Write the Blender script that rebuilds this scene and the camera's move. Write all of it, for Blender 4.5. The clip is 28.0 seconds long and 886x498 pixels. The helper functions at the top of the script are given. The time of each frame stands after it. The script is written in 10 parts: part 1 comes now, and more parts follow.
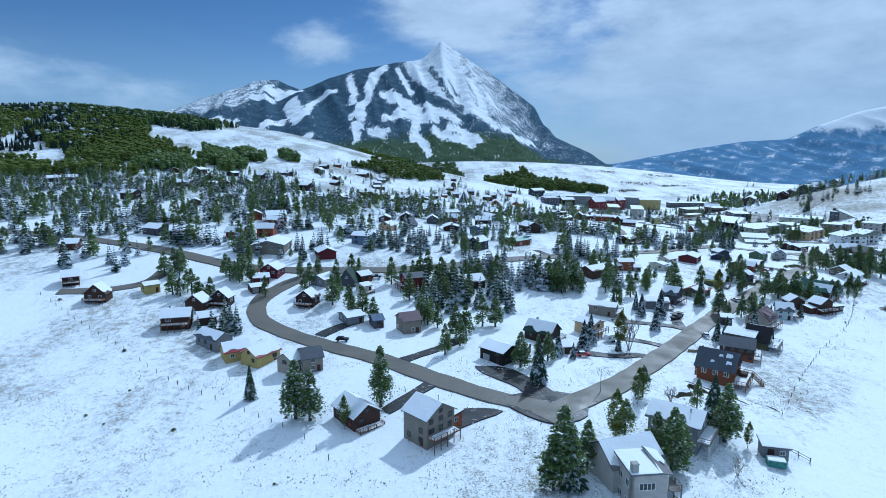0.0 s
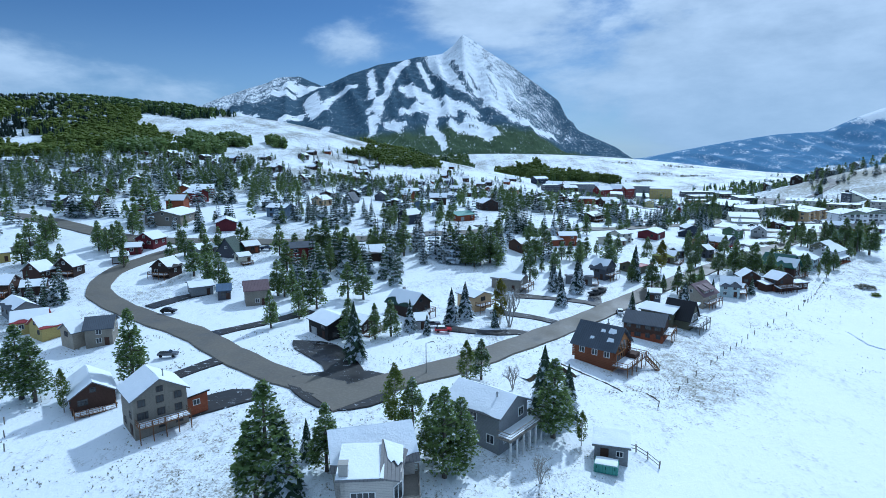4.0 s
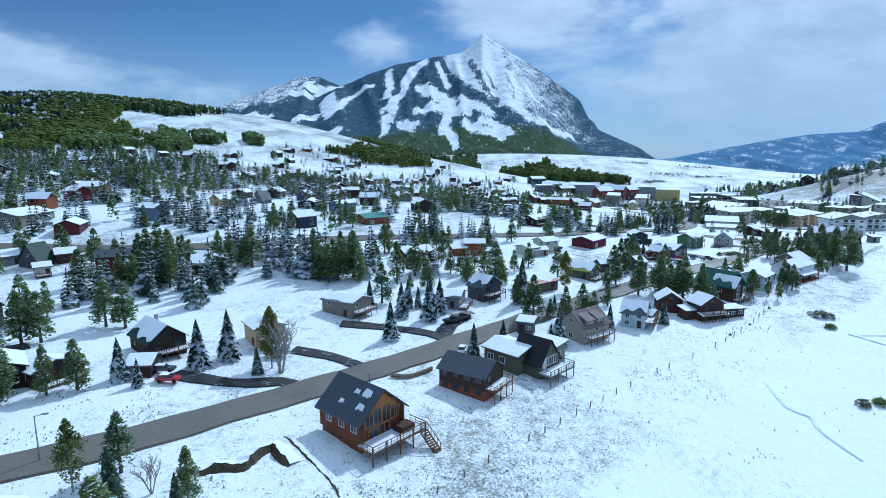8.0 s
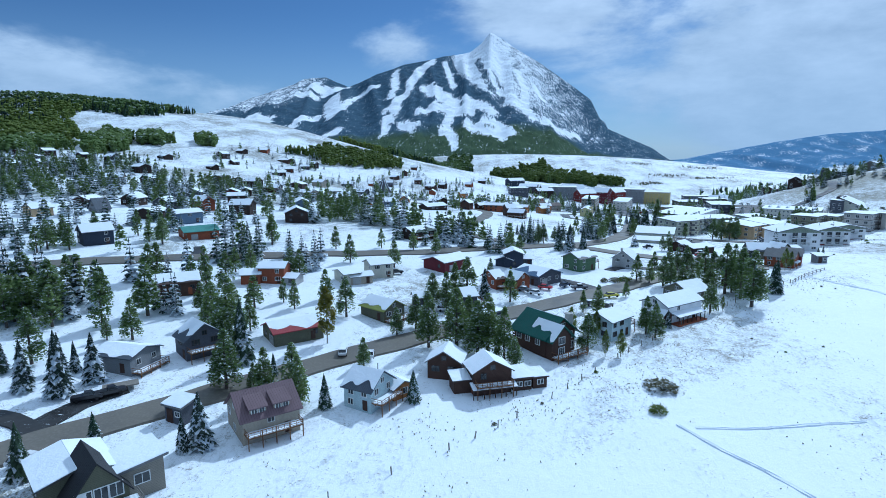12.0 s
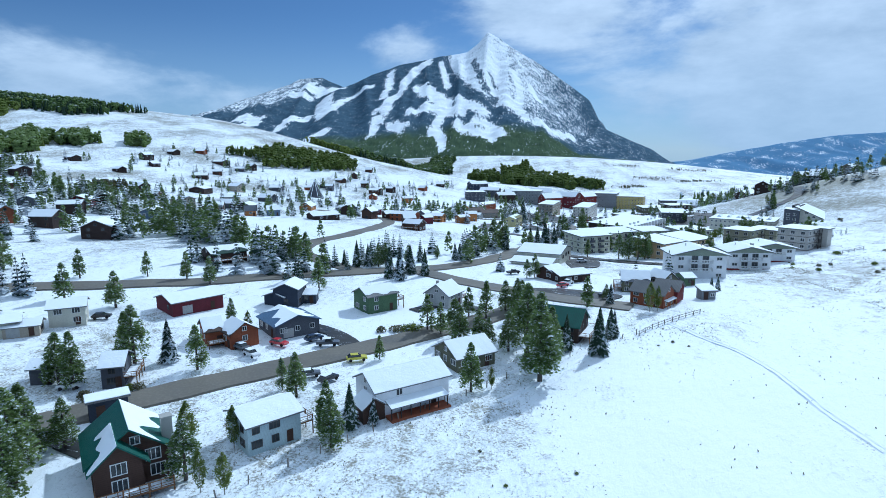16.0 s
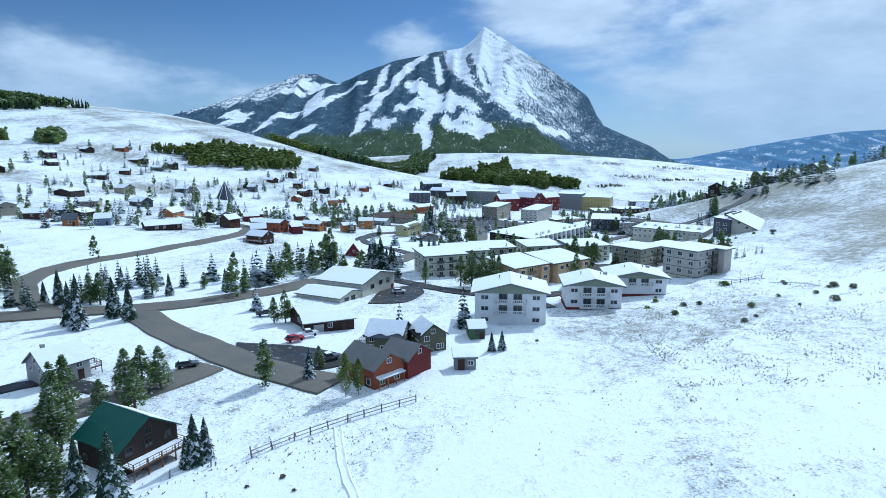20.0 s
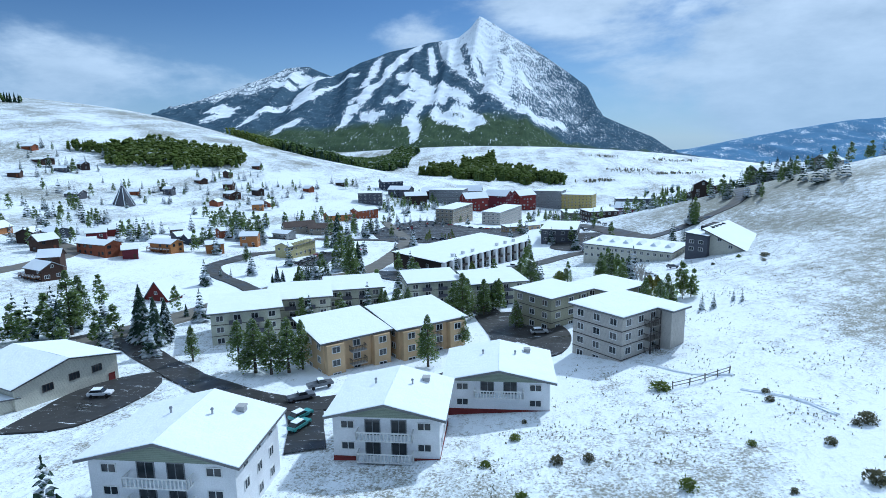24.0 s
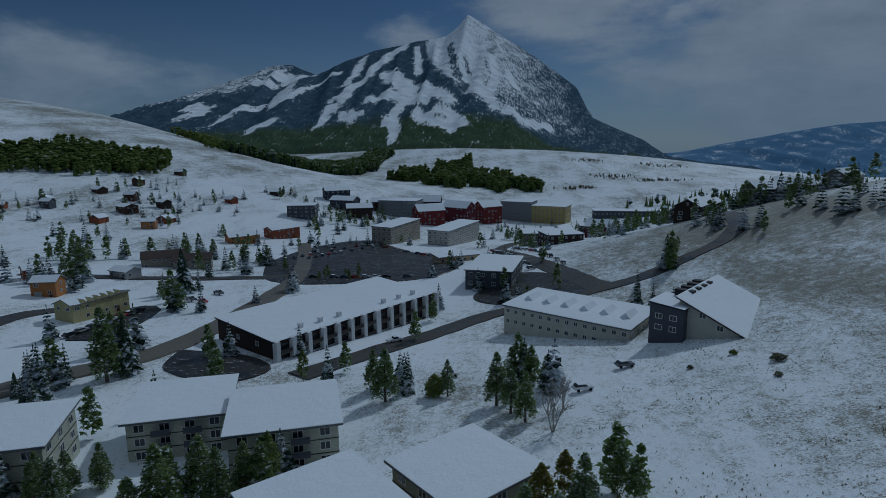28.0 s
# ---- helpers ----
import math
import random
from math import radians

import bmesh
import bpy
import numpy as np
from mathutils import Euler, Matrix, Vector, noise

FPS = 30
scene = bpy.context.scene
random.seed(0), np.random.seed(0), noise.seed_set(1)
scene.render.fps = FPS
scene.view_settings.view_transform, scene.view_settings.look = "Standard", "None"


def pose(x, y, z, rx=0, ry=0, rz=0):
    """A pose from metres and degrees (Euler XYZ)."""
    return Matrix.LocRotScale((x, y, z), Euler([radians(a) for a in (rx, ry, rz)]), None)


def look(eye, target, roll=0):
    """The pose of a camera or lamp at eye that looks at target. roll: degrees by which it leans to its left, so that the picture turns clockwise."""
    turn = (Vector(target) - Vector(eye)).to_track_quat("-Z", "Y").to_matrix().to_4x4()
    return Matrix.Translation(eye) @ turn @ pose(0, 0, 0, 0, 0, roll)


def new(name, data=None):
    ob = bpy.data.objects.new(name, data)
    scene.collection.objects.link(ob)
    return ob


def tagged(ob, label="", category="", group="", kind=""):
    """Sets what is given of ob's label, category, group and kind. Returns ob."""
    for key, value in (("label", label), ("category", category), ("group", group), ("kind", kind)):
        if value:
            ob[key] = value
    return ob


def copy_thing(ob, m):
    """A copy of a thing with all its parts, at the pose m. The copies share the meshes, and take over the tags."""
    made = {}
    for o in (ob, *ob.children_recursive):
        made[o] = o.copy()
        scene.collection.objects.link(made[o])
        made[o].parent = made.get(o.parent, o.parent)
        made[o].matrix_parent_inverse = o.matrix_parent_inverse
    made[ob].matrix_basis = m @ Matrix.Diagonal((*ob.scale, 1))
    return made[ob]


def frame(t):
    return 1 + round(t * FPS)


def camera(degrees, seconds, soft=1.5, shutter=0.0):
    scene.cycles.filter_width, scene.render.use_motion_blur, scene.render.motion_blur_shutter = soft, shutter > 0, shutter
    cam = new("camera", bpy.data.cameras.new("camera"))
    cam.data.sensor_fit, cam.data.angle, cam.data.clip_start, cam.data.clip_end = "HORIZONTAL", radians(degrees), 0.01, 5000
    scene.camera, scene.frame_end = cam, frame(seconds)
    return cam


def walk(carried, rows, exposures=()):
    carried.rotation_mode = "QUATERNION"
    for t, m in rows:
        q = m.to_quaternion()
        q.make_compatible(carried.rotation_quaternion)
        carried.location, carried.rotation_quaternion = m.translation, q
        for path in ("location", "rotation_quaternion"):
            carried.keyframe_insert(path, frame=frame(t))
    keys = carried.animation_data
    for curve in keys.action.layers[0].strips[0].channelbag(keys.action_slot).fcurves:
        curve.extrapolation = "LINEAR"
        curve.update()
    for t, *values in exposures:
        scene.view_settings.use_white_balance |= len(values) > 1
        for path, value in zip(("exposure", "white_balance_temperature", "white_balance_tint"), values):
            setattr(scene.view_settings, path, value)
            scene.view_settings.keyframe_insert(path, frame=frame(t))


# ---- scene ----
cam = camera(74.5, 28.0, 0.7)
PATH = [
    (0, pose(-6.759, 3.676, 55.788, 80.298, -0.234, -2.403)),
    (0.5, pose(-0.702, 6.08, 53.535, 80.294, -0.205, -2.119)),
    (1, pose(4.493, 8.167, 51.637, 80.267, -0.165, -1.863)),
    (1.5, pose(10.238, 10.651, 49.828, 80.272, -0.1, -1.496)),
    (2, pose(15.987, 13.697, 48.095, 80.218, -0.014, -1.104)),
    (2.5, pose(21.992, 17.177, 46.19, 80.191, 0.072, -0.74)),
    (3, pose(27.712, 20.579, 44.36, 80.137, 0.122, -0.4)),
    (3.5, pose(33.532, 24.64, 42.502, 80.084, 0.171, 0.028)),
    (5.5, pose(55.242, 42.118, 38.295, 80.069, 0.134, 1.664)),
    (6, pose(60.641, 46.613, 37.98, 80.041, 0.115, 1.988)),
    (6.5, pose(66.876, 51.901, 37.364, 80.102, 0.124, 2.277)),
    (7, pose(73.078, 56.666, 37.171, 80.134, 0.109, 2.541)),
    (7.5, pose(79.833, 62.345, 37.185, 80.139, 0.113, 2.801)),
    (8, pose(86.946, 67.815, 37.165, 80.168, 0.138, 3.089)),
    (8.5, pose(94.114, 73.336, 37.086, 80.229, 0.162, 3.345)),
    (9, pose(101.223, 78.912, 37.082, 80.29, 0.166, 3.605)),
    (9.5, pose(108.345, 84.356, 37.212, 80.262, 0.17, 3.81)),
    (10, pose(115.724, 89.828, 37.081, 80.295, 0.174, 4.041)),
    (10.5, pose(123.0, 96.048, 36.735, 80.298, 0.196, 4.211)),
    (11, pose(130.084, 102.135, 36.373, 80.298, 0.239, 4.409)),
    (11.5, pose(136.838, 108.502, 36.155, 80.302, 0.282, 4.575)),
    (12, pose(143.985, 115.398, 36.085, 80.276, 0.312, 4.891)),
    (12.5, pose(151.035, 121.362, 36.342, 80.248, 0.356, 5.06)),
    (14.5, pose(176.771, 147.654, 35.797, 80.423, 0.129, 5.329)),
    (15, pose(184.52, 153.464, 35.817, 80.422, 0.148, 5.445)),
    (15.5, pose(192.26, 159.592, 35.795, 80.427, 0.178, 5.495)),
    (16, pose(199.83, 165.695, 35.677, 80.398, 0.22, 5.606)),
    (16.5, pose(207.517, 171.727, 35.638, 80.371, 0.26, 5.657)),
    (17, pose(215.498, 177.689, 35.801, 80.346, 0.282, 5.798)),
    (17.5, pose(223.225, 184.178, 35.818, 80.34, 0.284, 5.919)),
    (18, pose(230.605, 191.393, 35.808, 80.314, 0.266, 6.009)),
    (18.5, pose(237.902, 198.961, 35.363, 80.315, 0.247, 6.042)),
    (19, pose(244.932, 205.913, 35.235, 80.26, 0.228, 6.103)),
    (19.5, pose(252.091, 212.884, 35.495, 80.175, 0.211, 6.254)),
    (20, pose(259.156, 220.242, 35.685, 80.115, 0.212, 6.315)),
    (20.5, pose(266.222, 227.693, 35.851, 80.083, 0.193, 6.351)),
    (21, pose(273.076, 235.154, 35.866, 80.002, 0.19, 6.468)),
    (21.5, pose(278.815, 243.747, 35.599, 79.999, 0.183, 6.53)),
    (23.5, pose(292.58, 284.715, 35.564, 79.567, 0.878, 6.824)),
    (24, pose(295.065, 295.411, 35.274, 79.48, 0.885, 6.735)),
    (24.5, pose(297.759, 306.287, 35.642, 79.423, 0.87, 6.738)),
    (25, pose(300.338, 316.969, 36.477, 79.363, 0.829, 6.63)),
    (25.5, pose(303.154, 327.618, 37.157, 79.332, 0.807, 6.518)),
    (26, pose(306.309, 337.45, 37.882, 79.333, 0.727, 6.414)),
    (26.5, pose(309.852, 346.814, 37.621, 79.448, 0.627, 6.313)),
    (27, pose(313.508, 355.705, 37.361, 79.504, 0.545, 6.152)),
    (27.5, pose(317.612, 364.509, 37.443, 79.532, 0.505, 6.13)),
    (28, pose(322.171, 373.327, 37.419, 79.536, 0.439, 6.11)),
]
EXPOSURES = [(0, -0.82, 4700, 4), (7.5, -0.70, 4720, 4), (10, -0.80, 4640, 4), (12.5, -0.76, 4680, 4), (15, -0.66, 4820, 4), (20, -0.60, 4920, 4), (26.3, -0.66, 4960, 4),
             (26.7, -0.95, 4980, 4), (27.0, -1.48, 4900, 4), (27.5, -2.0, 4900, 4), (28.0, -2.55, 5030, 4)]
walk(cam, PATH, EXPOSURES)

# ---- sky and sun ----
SUN_AZ, SUN_EL = 31.0, 41.0          # degrees right of +y, degrees above the horizon
sun_dir = Vector((math.sin(radians(SUN_AZ)) * math.cos(radians(SUN_EL)),
                  math.cos(radians(SUN_AZ)) * math.cos(radians(SUN_EL)), math.sin(radians(SUN_EL))))
sun_data = bpy.data.lights.new("sun", "SUN")
sun_data.energy, sun_data.angle, sun_data.color = 4.3, radians(1.8), (1.0, 0.95, 0.87)
sun = new("sun", sun_data)
sun.matrix_world = look((0, 0, 300), Vector((0, 0, 300)) - sun_dir)

world = bpy.data.worlds.new("sky")
scene.world = world
world.use_nodes = True


class Nodes:
    """A short way to wire node trees."""

    def __init__(self, tree):
        self.t = tree
        tree.nodes.clear()

    def add(self, kind, _ins=None, **props):
        n = self.t.nodes.new(kind)
        for k, v in props.items():
            setattr(n, k, v)
        for k, v in (_ins or {}).items():
            s = n.inputs[k]
            if isinstance(v, bpy.types.NodeSocket):
                self.t.links.new(v, s)
            else:
                s.default_value = v
        return n

    def link(self, a, b):
        self.t.links.new(a, b)

    def math(self, op, a, b=0.0, c=0.0, clamp=False):
        n = self.add("ShaderNodeMath", {0: a, 1: b, 2: c}, operation=op, use_clamp=clamp)
        return n.outputs[0]

    def noise(self, vec, scale, detail=4.0, rough=0.55, dist=0.0):
        n = self.add("ShaderNodeTexNoise", {"Scale": scale, "Detail": detail, "Roughness": rough, "Distortion": dist})
        if vec is not None:
            self.link(vec, n.inputs["Vector"])
        return n.outputs["Fac"]

    def ramp(self, fac, stops, interp="LINEAR"):
        n = self.add("ShaderNodeValToRGB", {"Fac": fac})
        n.color_ramp.interpolation = interp
        e = n.color_ramp.elements
        while len(e) < len(stops):
            e.new(0.5)
        for el, (p, c) in zip(e, stops):
            el.position = p
            el.color = (c, c, c, 1) if isinstance(c, (int, float)) else (*c, 1)
        return n.outputs["Color"]

    def mix(self, fac, a, b):
        n = self.add("ShaderNodeMix", data_type="RGBA")
        for s, v in ((n.inputs[0], fac), (n.inputs[6], a), (n.inputs[7], b)):
            if isinstance(v, bpy.types.NodeSocket):
                self.link(v, s)
            else:
                s.default_value = (*v, 1) if isinstance(v, tuple) and len(v) == 3 else v
        return n.outputs[2]

    def mapping(self, vec, scale, rot=(0, 0, 0), loc=(0, 0, 0)):
        n = self.add("ShaderNodeMapping", {"Vector": vec, "Scale": scale, "Rotation": rot, "Location": loc})
        return n.outputs["Vector"]


N = Nodes(world.node_tree)
sky = N.add("ShaderNodeTexSky", sky_type="NISHITA", sun_disc=False, sun_elevation=radians(SUN_EL),
            sun_rotation=radians(SUN_AZ), altitude=2800.0, air_density=1.1, dust_density=0.1, ozone_density=3.0)
coord = N.add("ShaderNodeTexCoord").outputs["Generated"]
flat = N.mapping(coord, (1.0, 1.0, 2.6))
wisp = N.noise(flat, 3.1, 7.0, 0.58, 0.35)
puff = N.noise(flat, 9.0, 5.0, 0.6)


def cloud_bank(az, el, size, gain):
    """A soft bank of cloud round a direction of the sky."""
    c = (math.sin(radians(az)) * math.cos(radians(el)), math.cos(radians(az)) * math.cos(radians(el)), 2.2 * math.sin(radians(el)))
    v = N.mapping(coord, (1.0, 1.0, 2.2), loc=tuple(-k for k in c))
    d = N.add("ShaderNodeVectorMath", {0: v}, operation="LENGTH").outputs["Value"]
    m = N.add("ShaderNodeMapRange", {"Value": d, "From Min": 0.0, "From Max": size, "To Min": gain, "To Max": 0.0},
              interpolation_type="SMOOTHSTEP")
    return m.outputs["Result"]


banks = N.math("ADD", cloud_bank(33, 7, 0.62, 0.72), cloud_bank(-41, 5, 0.24, 0.40))
banks = N.math("ADD", banks, cloud_bank(4, 13.5, 0.20, 0.46))
banks = N.math("ADD", banks, cloud_bank(-10, 9, 0.13, 0.30))
banks = N.math("ADD", banks, cloud_bank(-25, 4.5, 0.15, 0.22))
banks = N.math("ADD", banks, cloud_bank(40, 60, 1.4, 0.10))
rise = N.add("ShaderNodeSeparateXYZ", {"Vector": coord}).outputs[2]
overhead = N.add("ShaderNodeMapRange", {"Value": rise, "From Min": 0.34, "From Max": 0.62, "To Min": 0.0, "To Max": 0.46}, interpolation_type="SMOOTHSTEP").outputs["Result"]
cover = N.math("ADD", N.math("ADD", N.math("MULTIPLY_ADD", puff, 0.28, wisp), banks), overhead)
cover = N.add("ShaderNodeMapRange", {"Value": cover, "From Min": 0.72, "From Max": 1.02, "To Min": 0.0, "To Max": 0.96},
              interpolation_type="SMOOTHSTEP").outputs["Result"]
tone = N.mix(N.ramp(puff, [(0.3, 0.0), (0.7, 1.0)]), (7.9, 8.7, 9.5), (11.4, 11.9, 12.3))
skies = N.mix(cover, sky.outputs["Color"], tone)
haze = N.add("ShaderNodeMapRange", {"Value": rise, "From Min": -0.02, "From Max": 0.22, "To Min": 0.62, "To Max": 0.0},
             interpolation_type="SMOOTHSTEP").outputs["Result"]
skies = N.mix(haze, skies, (6.2, 7.8, 9.1))
bg = N.add("ShaderNodeBackground", {"Color": skies, "Strength": 0.096})
out = N.add("ShaderNodeOutputWorld", {"Surface": bg.outputs["Background"]})

# ---- materials ----
def material(name, build, rough=0.8, metal=0.0, spec=0.3):
    m = bpy.data.materials.new(name)
    m.use_nodes = True
    n = Nodes(m.node_tree)
    b = n.add("ShaderNodeBsdfPrincipled", {"Roughness": rough, "Metallic": metal, "Specular IOR Level": spec})
    o = n.add("ShaderNodeOutputMaterial", {"Surface": b.outputs["BSDF"]})
    build(n, b)
    return m


def bump(n, b, height, strength, dist):
    k = n.add("ShaderNodeBump", {"Height": height, "Strength": strength, "Distance": dist})
    n.link(k.outputs["Normal"], b.inputs["Normal"])


def obj_coord(n):
    return n.add("ShaderNodeTexCoord").outputs["Object"]


def painted(name, col, var=0.12, rough=0.75, plank=0.0, axis=2):
    """Weathered boards, paint or stucco: colour, grain and, with plank, courses of that width along an axis."""
    def build(n, b):
        c = obj_coord(n)
        big, fine = n.noise(c, 0.35, 3.0), n.noise(c, 6.0, 3.0)
        dark = tuple(k * (1 - 2.2 * var) for k in col)
        light = tuple(min(0.95, k * (1 + var)) for k in col)
        base = n.mix(n.ramp(n.math("MULTIPLY_ADD", fine, 0.5, n.math("MULTIPLY", big, 0.6)), [(0.3, 0.0), (0.8, 1.0)]), dark, light)
        if plank:
            s = n.add("ShaderNodeSeparateXYZ", {"Vector": c}).outputs[axis]
            w = n.math("FRACT", n.math("DIVIDE", s, plank))
            groove = n.ramp(w, [(0.0, 0.0), (0.10, 1.0), (0.92, 1.0), (1.0, 0.0)])
            base = n.mix(groove, tuple(k * 0.55 for k in dark), base)
            bump(n, b, groove, 0.6, 0.03)
        else:
            bump(n, b, fine, 0.25, 0.02)
        n.link(base, b.inputs["Base Color"])
    return material(name, build, rough)


def plain(name, col, rough=0.6, metal=0.0, var=0.08, spec=0.3):
    def build(n, b):
        f = n.noise(obj_coord(n), 3.0, 3.0)
        n.link(n.mix(f, tuple(k * (1 - var) for k in col), tuple(min(1, k * (1 + var)) for k in col)), b.inputs["Base Color"])
    return material(name, build, rough, metal, spec)


def snow_material(name, grass=True):
    """Fresh thin snow; where grass is set, flattened grass, tufts and bare soil show through in patches."""
    def build(n, b):
        c = obj_coord(n)
        big, mid, fine = n.noise(c, 0.018, 4.0), n.noise(c, 0.42, 4.0, 0.65), n.noise(c, 2.8, 5.0, 0.7)
        col = n.mix(mid, (0.82, 0.87, 0.915), (0.90, 0.935, 0.96))
        if grass:
            geo = n.add("ShaderNodeAttribute", attribute_name="bare").outputs["Fac"]
            wide = n.noise(n.mapping(c, (1.0, 0.45, 1.0), rot=(0, 0, 0.5)), 0.11, 5.0, 0.7)
            lump = n.noise(n.mapping(c, (1.25, 0.7, 1.0), rot=(0, 0, -0.7)), 0.95, 6.0, 0.74, 0.6)
            # grass bent under thin snow: pale grey-green mottling
            veil = n.math("ADD", lump, n.math("MULTIPLY", n.math("SUBTRACT", wide, 0.5), 0.55))
            veil = n.math("ADD", veil, n.math("MULTIPLY", geo, 0.17))
            v = n.add("ShaderNodeMapRange", {"Value": veil, "From Min": 0.60, "From Max": 0.84}).outputs["Result"]
            col = n.mix(n.math("MULTIPLY", v, 0.62), col, (0.34, 0.375, 0.36))
            tuft = n.math("ADD", n.math("MULTIPLY", fine, 0.62), n.math("MULTIPLY", mid, 0.38))
            tuft = n.math("ADD", tuft, n.math("MULTIPLY", n.math("SUBTRACT", big, 0.5), 0.16))
            tuft = n.math("ADD", tuft, n.math("MULTIPLY", n.math("SUBTRACT", wide, 0.5), 0.22))
            tuft = n.math("ADD", tuft, n.math("MULTIPLY", geo, 0.13))
            k = n.add("ShaderNodeMapRange", {"Value": tuft, "From Min": 0.61, "From Max": 0.71}).outputs["Result"]
            soil = n.mix(n.noise(c, 0.9, 3.0), (0.13, 0.125, 0.09), (0.28, 0.27, 0.20))
            col = n.mix(n.math("MULTIPLY", k, 0.88), col, soil)
            bump(n, b, n.math("ADD", n.math("MULTIPLY_ADD", fine, 0.3, mid), n.math("MULTIPLY", lump, 0.6)), 0.42, 0.4)
        else:
            bump(n, b, n.math("MULTIPLY_ADD", fine, 0.35, mid), 0.5, 0.35)
        n.link(col, b.inputs["Base Color"])
    return material(name, build, 0.6, 0.0, 0.1)


def asphalt_material(name, wet=0.35, snowy=False, dark=0.0):
    def build(n, b):
        c = obj_coord(n)
        big, fine = n.noise(c, 0.16, 4.0), n.noise(c, 2.2, 4.0)
        base = n.mix(big, (0.105, 0.098, 0.082), (0.185, 0.170, 0.140))
        base = n.mix(n.ramp(fine, [(0.45, 0.0), (0.75, 0.5)]), base, (0.23, 0.21, 0.175))
        if dark:
            base = n.mix(dark, base, (0.02, 0.022, 0.026))
        if snowy:
            base = n.mix(0.86, base, (0.02, 0.022, 0.026))
            streak = n.noise(n.mapping(c, (0.35, 1.6, 1.0), rot=(0, 0, 0.8)), 0.95, 6.0, 0.72, 1.2)
            base = n.mix(n.ramp(streak, [(0.61, 0.0), (0.66, 1.0)]), base, (0.80, 0.84, 0.88))
        n.link(base, b.inputs["Base Color"])
        n.link(n.ramp(big, [(0.3, wet), (0.7, 0.8)]), b.inputs["Roughness"])
        bump(n, b, fine, 0.2, 0.02)
    return material(name, build, 0.7)


def glass_material(name):
    def build(n, b):
        b.inputs["Base Color"].default_value = (0.025, 0.032, 0.038, 1)
    return material(name, build, 0.08, 0.0, 0.6)


def foliage_material(name, dark, light, snow):
    """Needles or leaves, varied clump by clump; snow lies on the faces that look up."""
    def build(n, b):
        geo = n.add("ShaderNodeNewGeometry")
        rnd = geo.outputs["Random Per Island"]
        info = n.add("ShaderNodeObjectInfo").outputs["Random"]
        col = n.mix(n.math("MULTIPLY_ADD", info, 0.5, n.math("MULTIPLY", rnd, 0.5)), dark, light)
        if snow:
            up = n.add("ShaderNodeSeparateXYZ", {"Vector": geo.outputs["True Normal"]}).outputs[2]
            up = n.math("ABSOLUTE", up)
            lie = n.math("MULTIPLY_ADD", n.noise(obj_coord(n), 2.2, 2.0), 0.9, up)
            lie = n.math("ADD", lie, n.math("MULTIPLY", rnd, 0.5))
            k = n.add("ShaderNodeMapRange", {"Value": lie, "From Min": 2.0 - snow, "From Max": 2.12 - snow}).outputs["Result"]
            col = n.mix(k, col, (0.84, 0.88, 0.92))
        n.link(col, b.inputs["Base Color"])
        # thin needles and leaves let light through
        thin = n.add("ShaderNodeBsdfTranslucent", {"Color": col})
        both = n.add("ShaderNodeMixShader", {0: 0.55})
        n.link(b.outputs["BSDF"], both.inputs[1])
        n.link(thin.outputs["BSDF"], both.inputs[2])
        n.link(both.outputs["Shader"], n.t.nodes["Material Output"].inputs["Surface"])
    return material(name, build, 0.8, 0.0, 0.04)


SNOW = snow_material("snow_ground")
ROOF_SNOW = snow_material("snow_roof", False)
ASPHALT = asphalt_material("asphalt")
WET_ASPHALT = asphalt_material("wet_asphalt", 0.2, True)
DARK_ASPHALT = asphalt_material("dark_asphalt", 0.2, False, 0.6)
GLASS = glass_material("window_glass")
TRIM = painted("white_trim", (0.72, 0.72, 0.70), 0.06)
DARK_TRIM = painted("dark_trim", (0.07, 0.06, 0.055), 0.1)
BARK = painted("bark", (0.13, 0.11, 0.09), 0.25)
PALE_BARK = painted("pale_bark", (0.42, 0.40, 0.36), 0.2)
SPRUCE = foliage_material("spruce_needles", (0.050, 0.088, 0.062), (0.13, 0.18, 0.11), 0.54)
SPRUCE_WHITE = foliage_material("snowy_spruce_needles", (0.040, 0.064, 0.054), (0.095, 0.125, 0.10), 0.63)
PINE = foliage_material("pine_needles", (0.125, 0.185, 0.068), (0.31, 0.39, 0.145), 0.31)
ASPEN = foliage_material("aspen_leaves", (0.13, 0.175, 0.05), (0.30, 0.35, 0.10), 0.24)
OCHRE = foliage_material("autumn_leaves", (0.20, 0.20, 0.05), (0.34, 0.31, 0.08), 0.2)
GRASS = foliage_material("dry_grass", (0.22, 0.22, 0.15), (0.42, 0.41, 0.32), 0.3)
BRUSH = foliage_material("brush_twigs", (0.12, 0.12, 0.075), (0.29, 0.28, 0.17), 0.3)

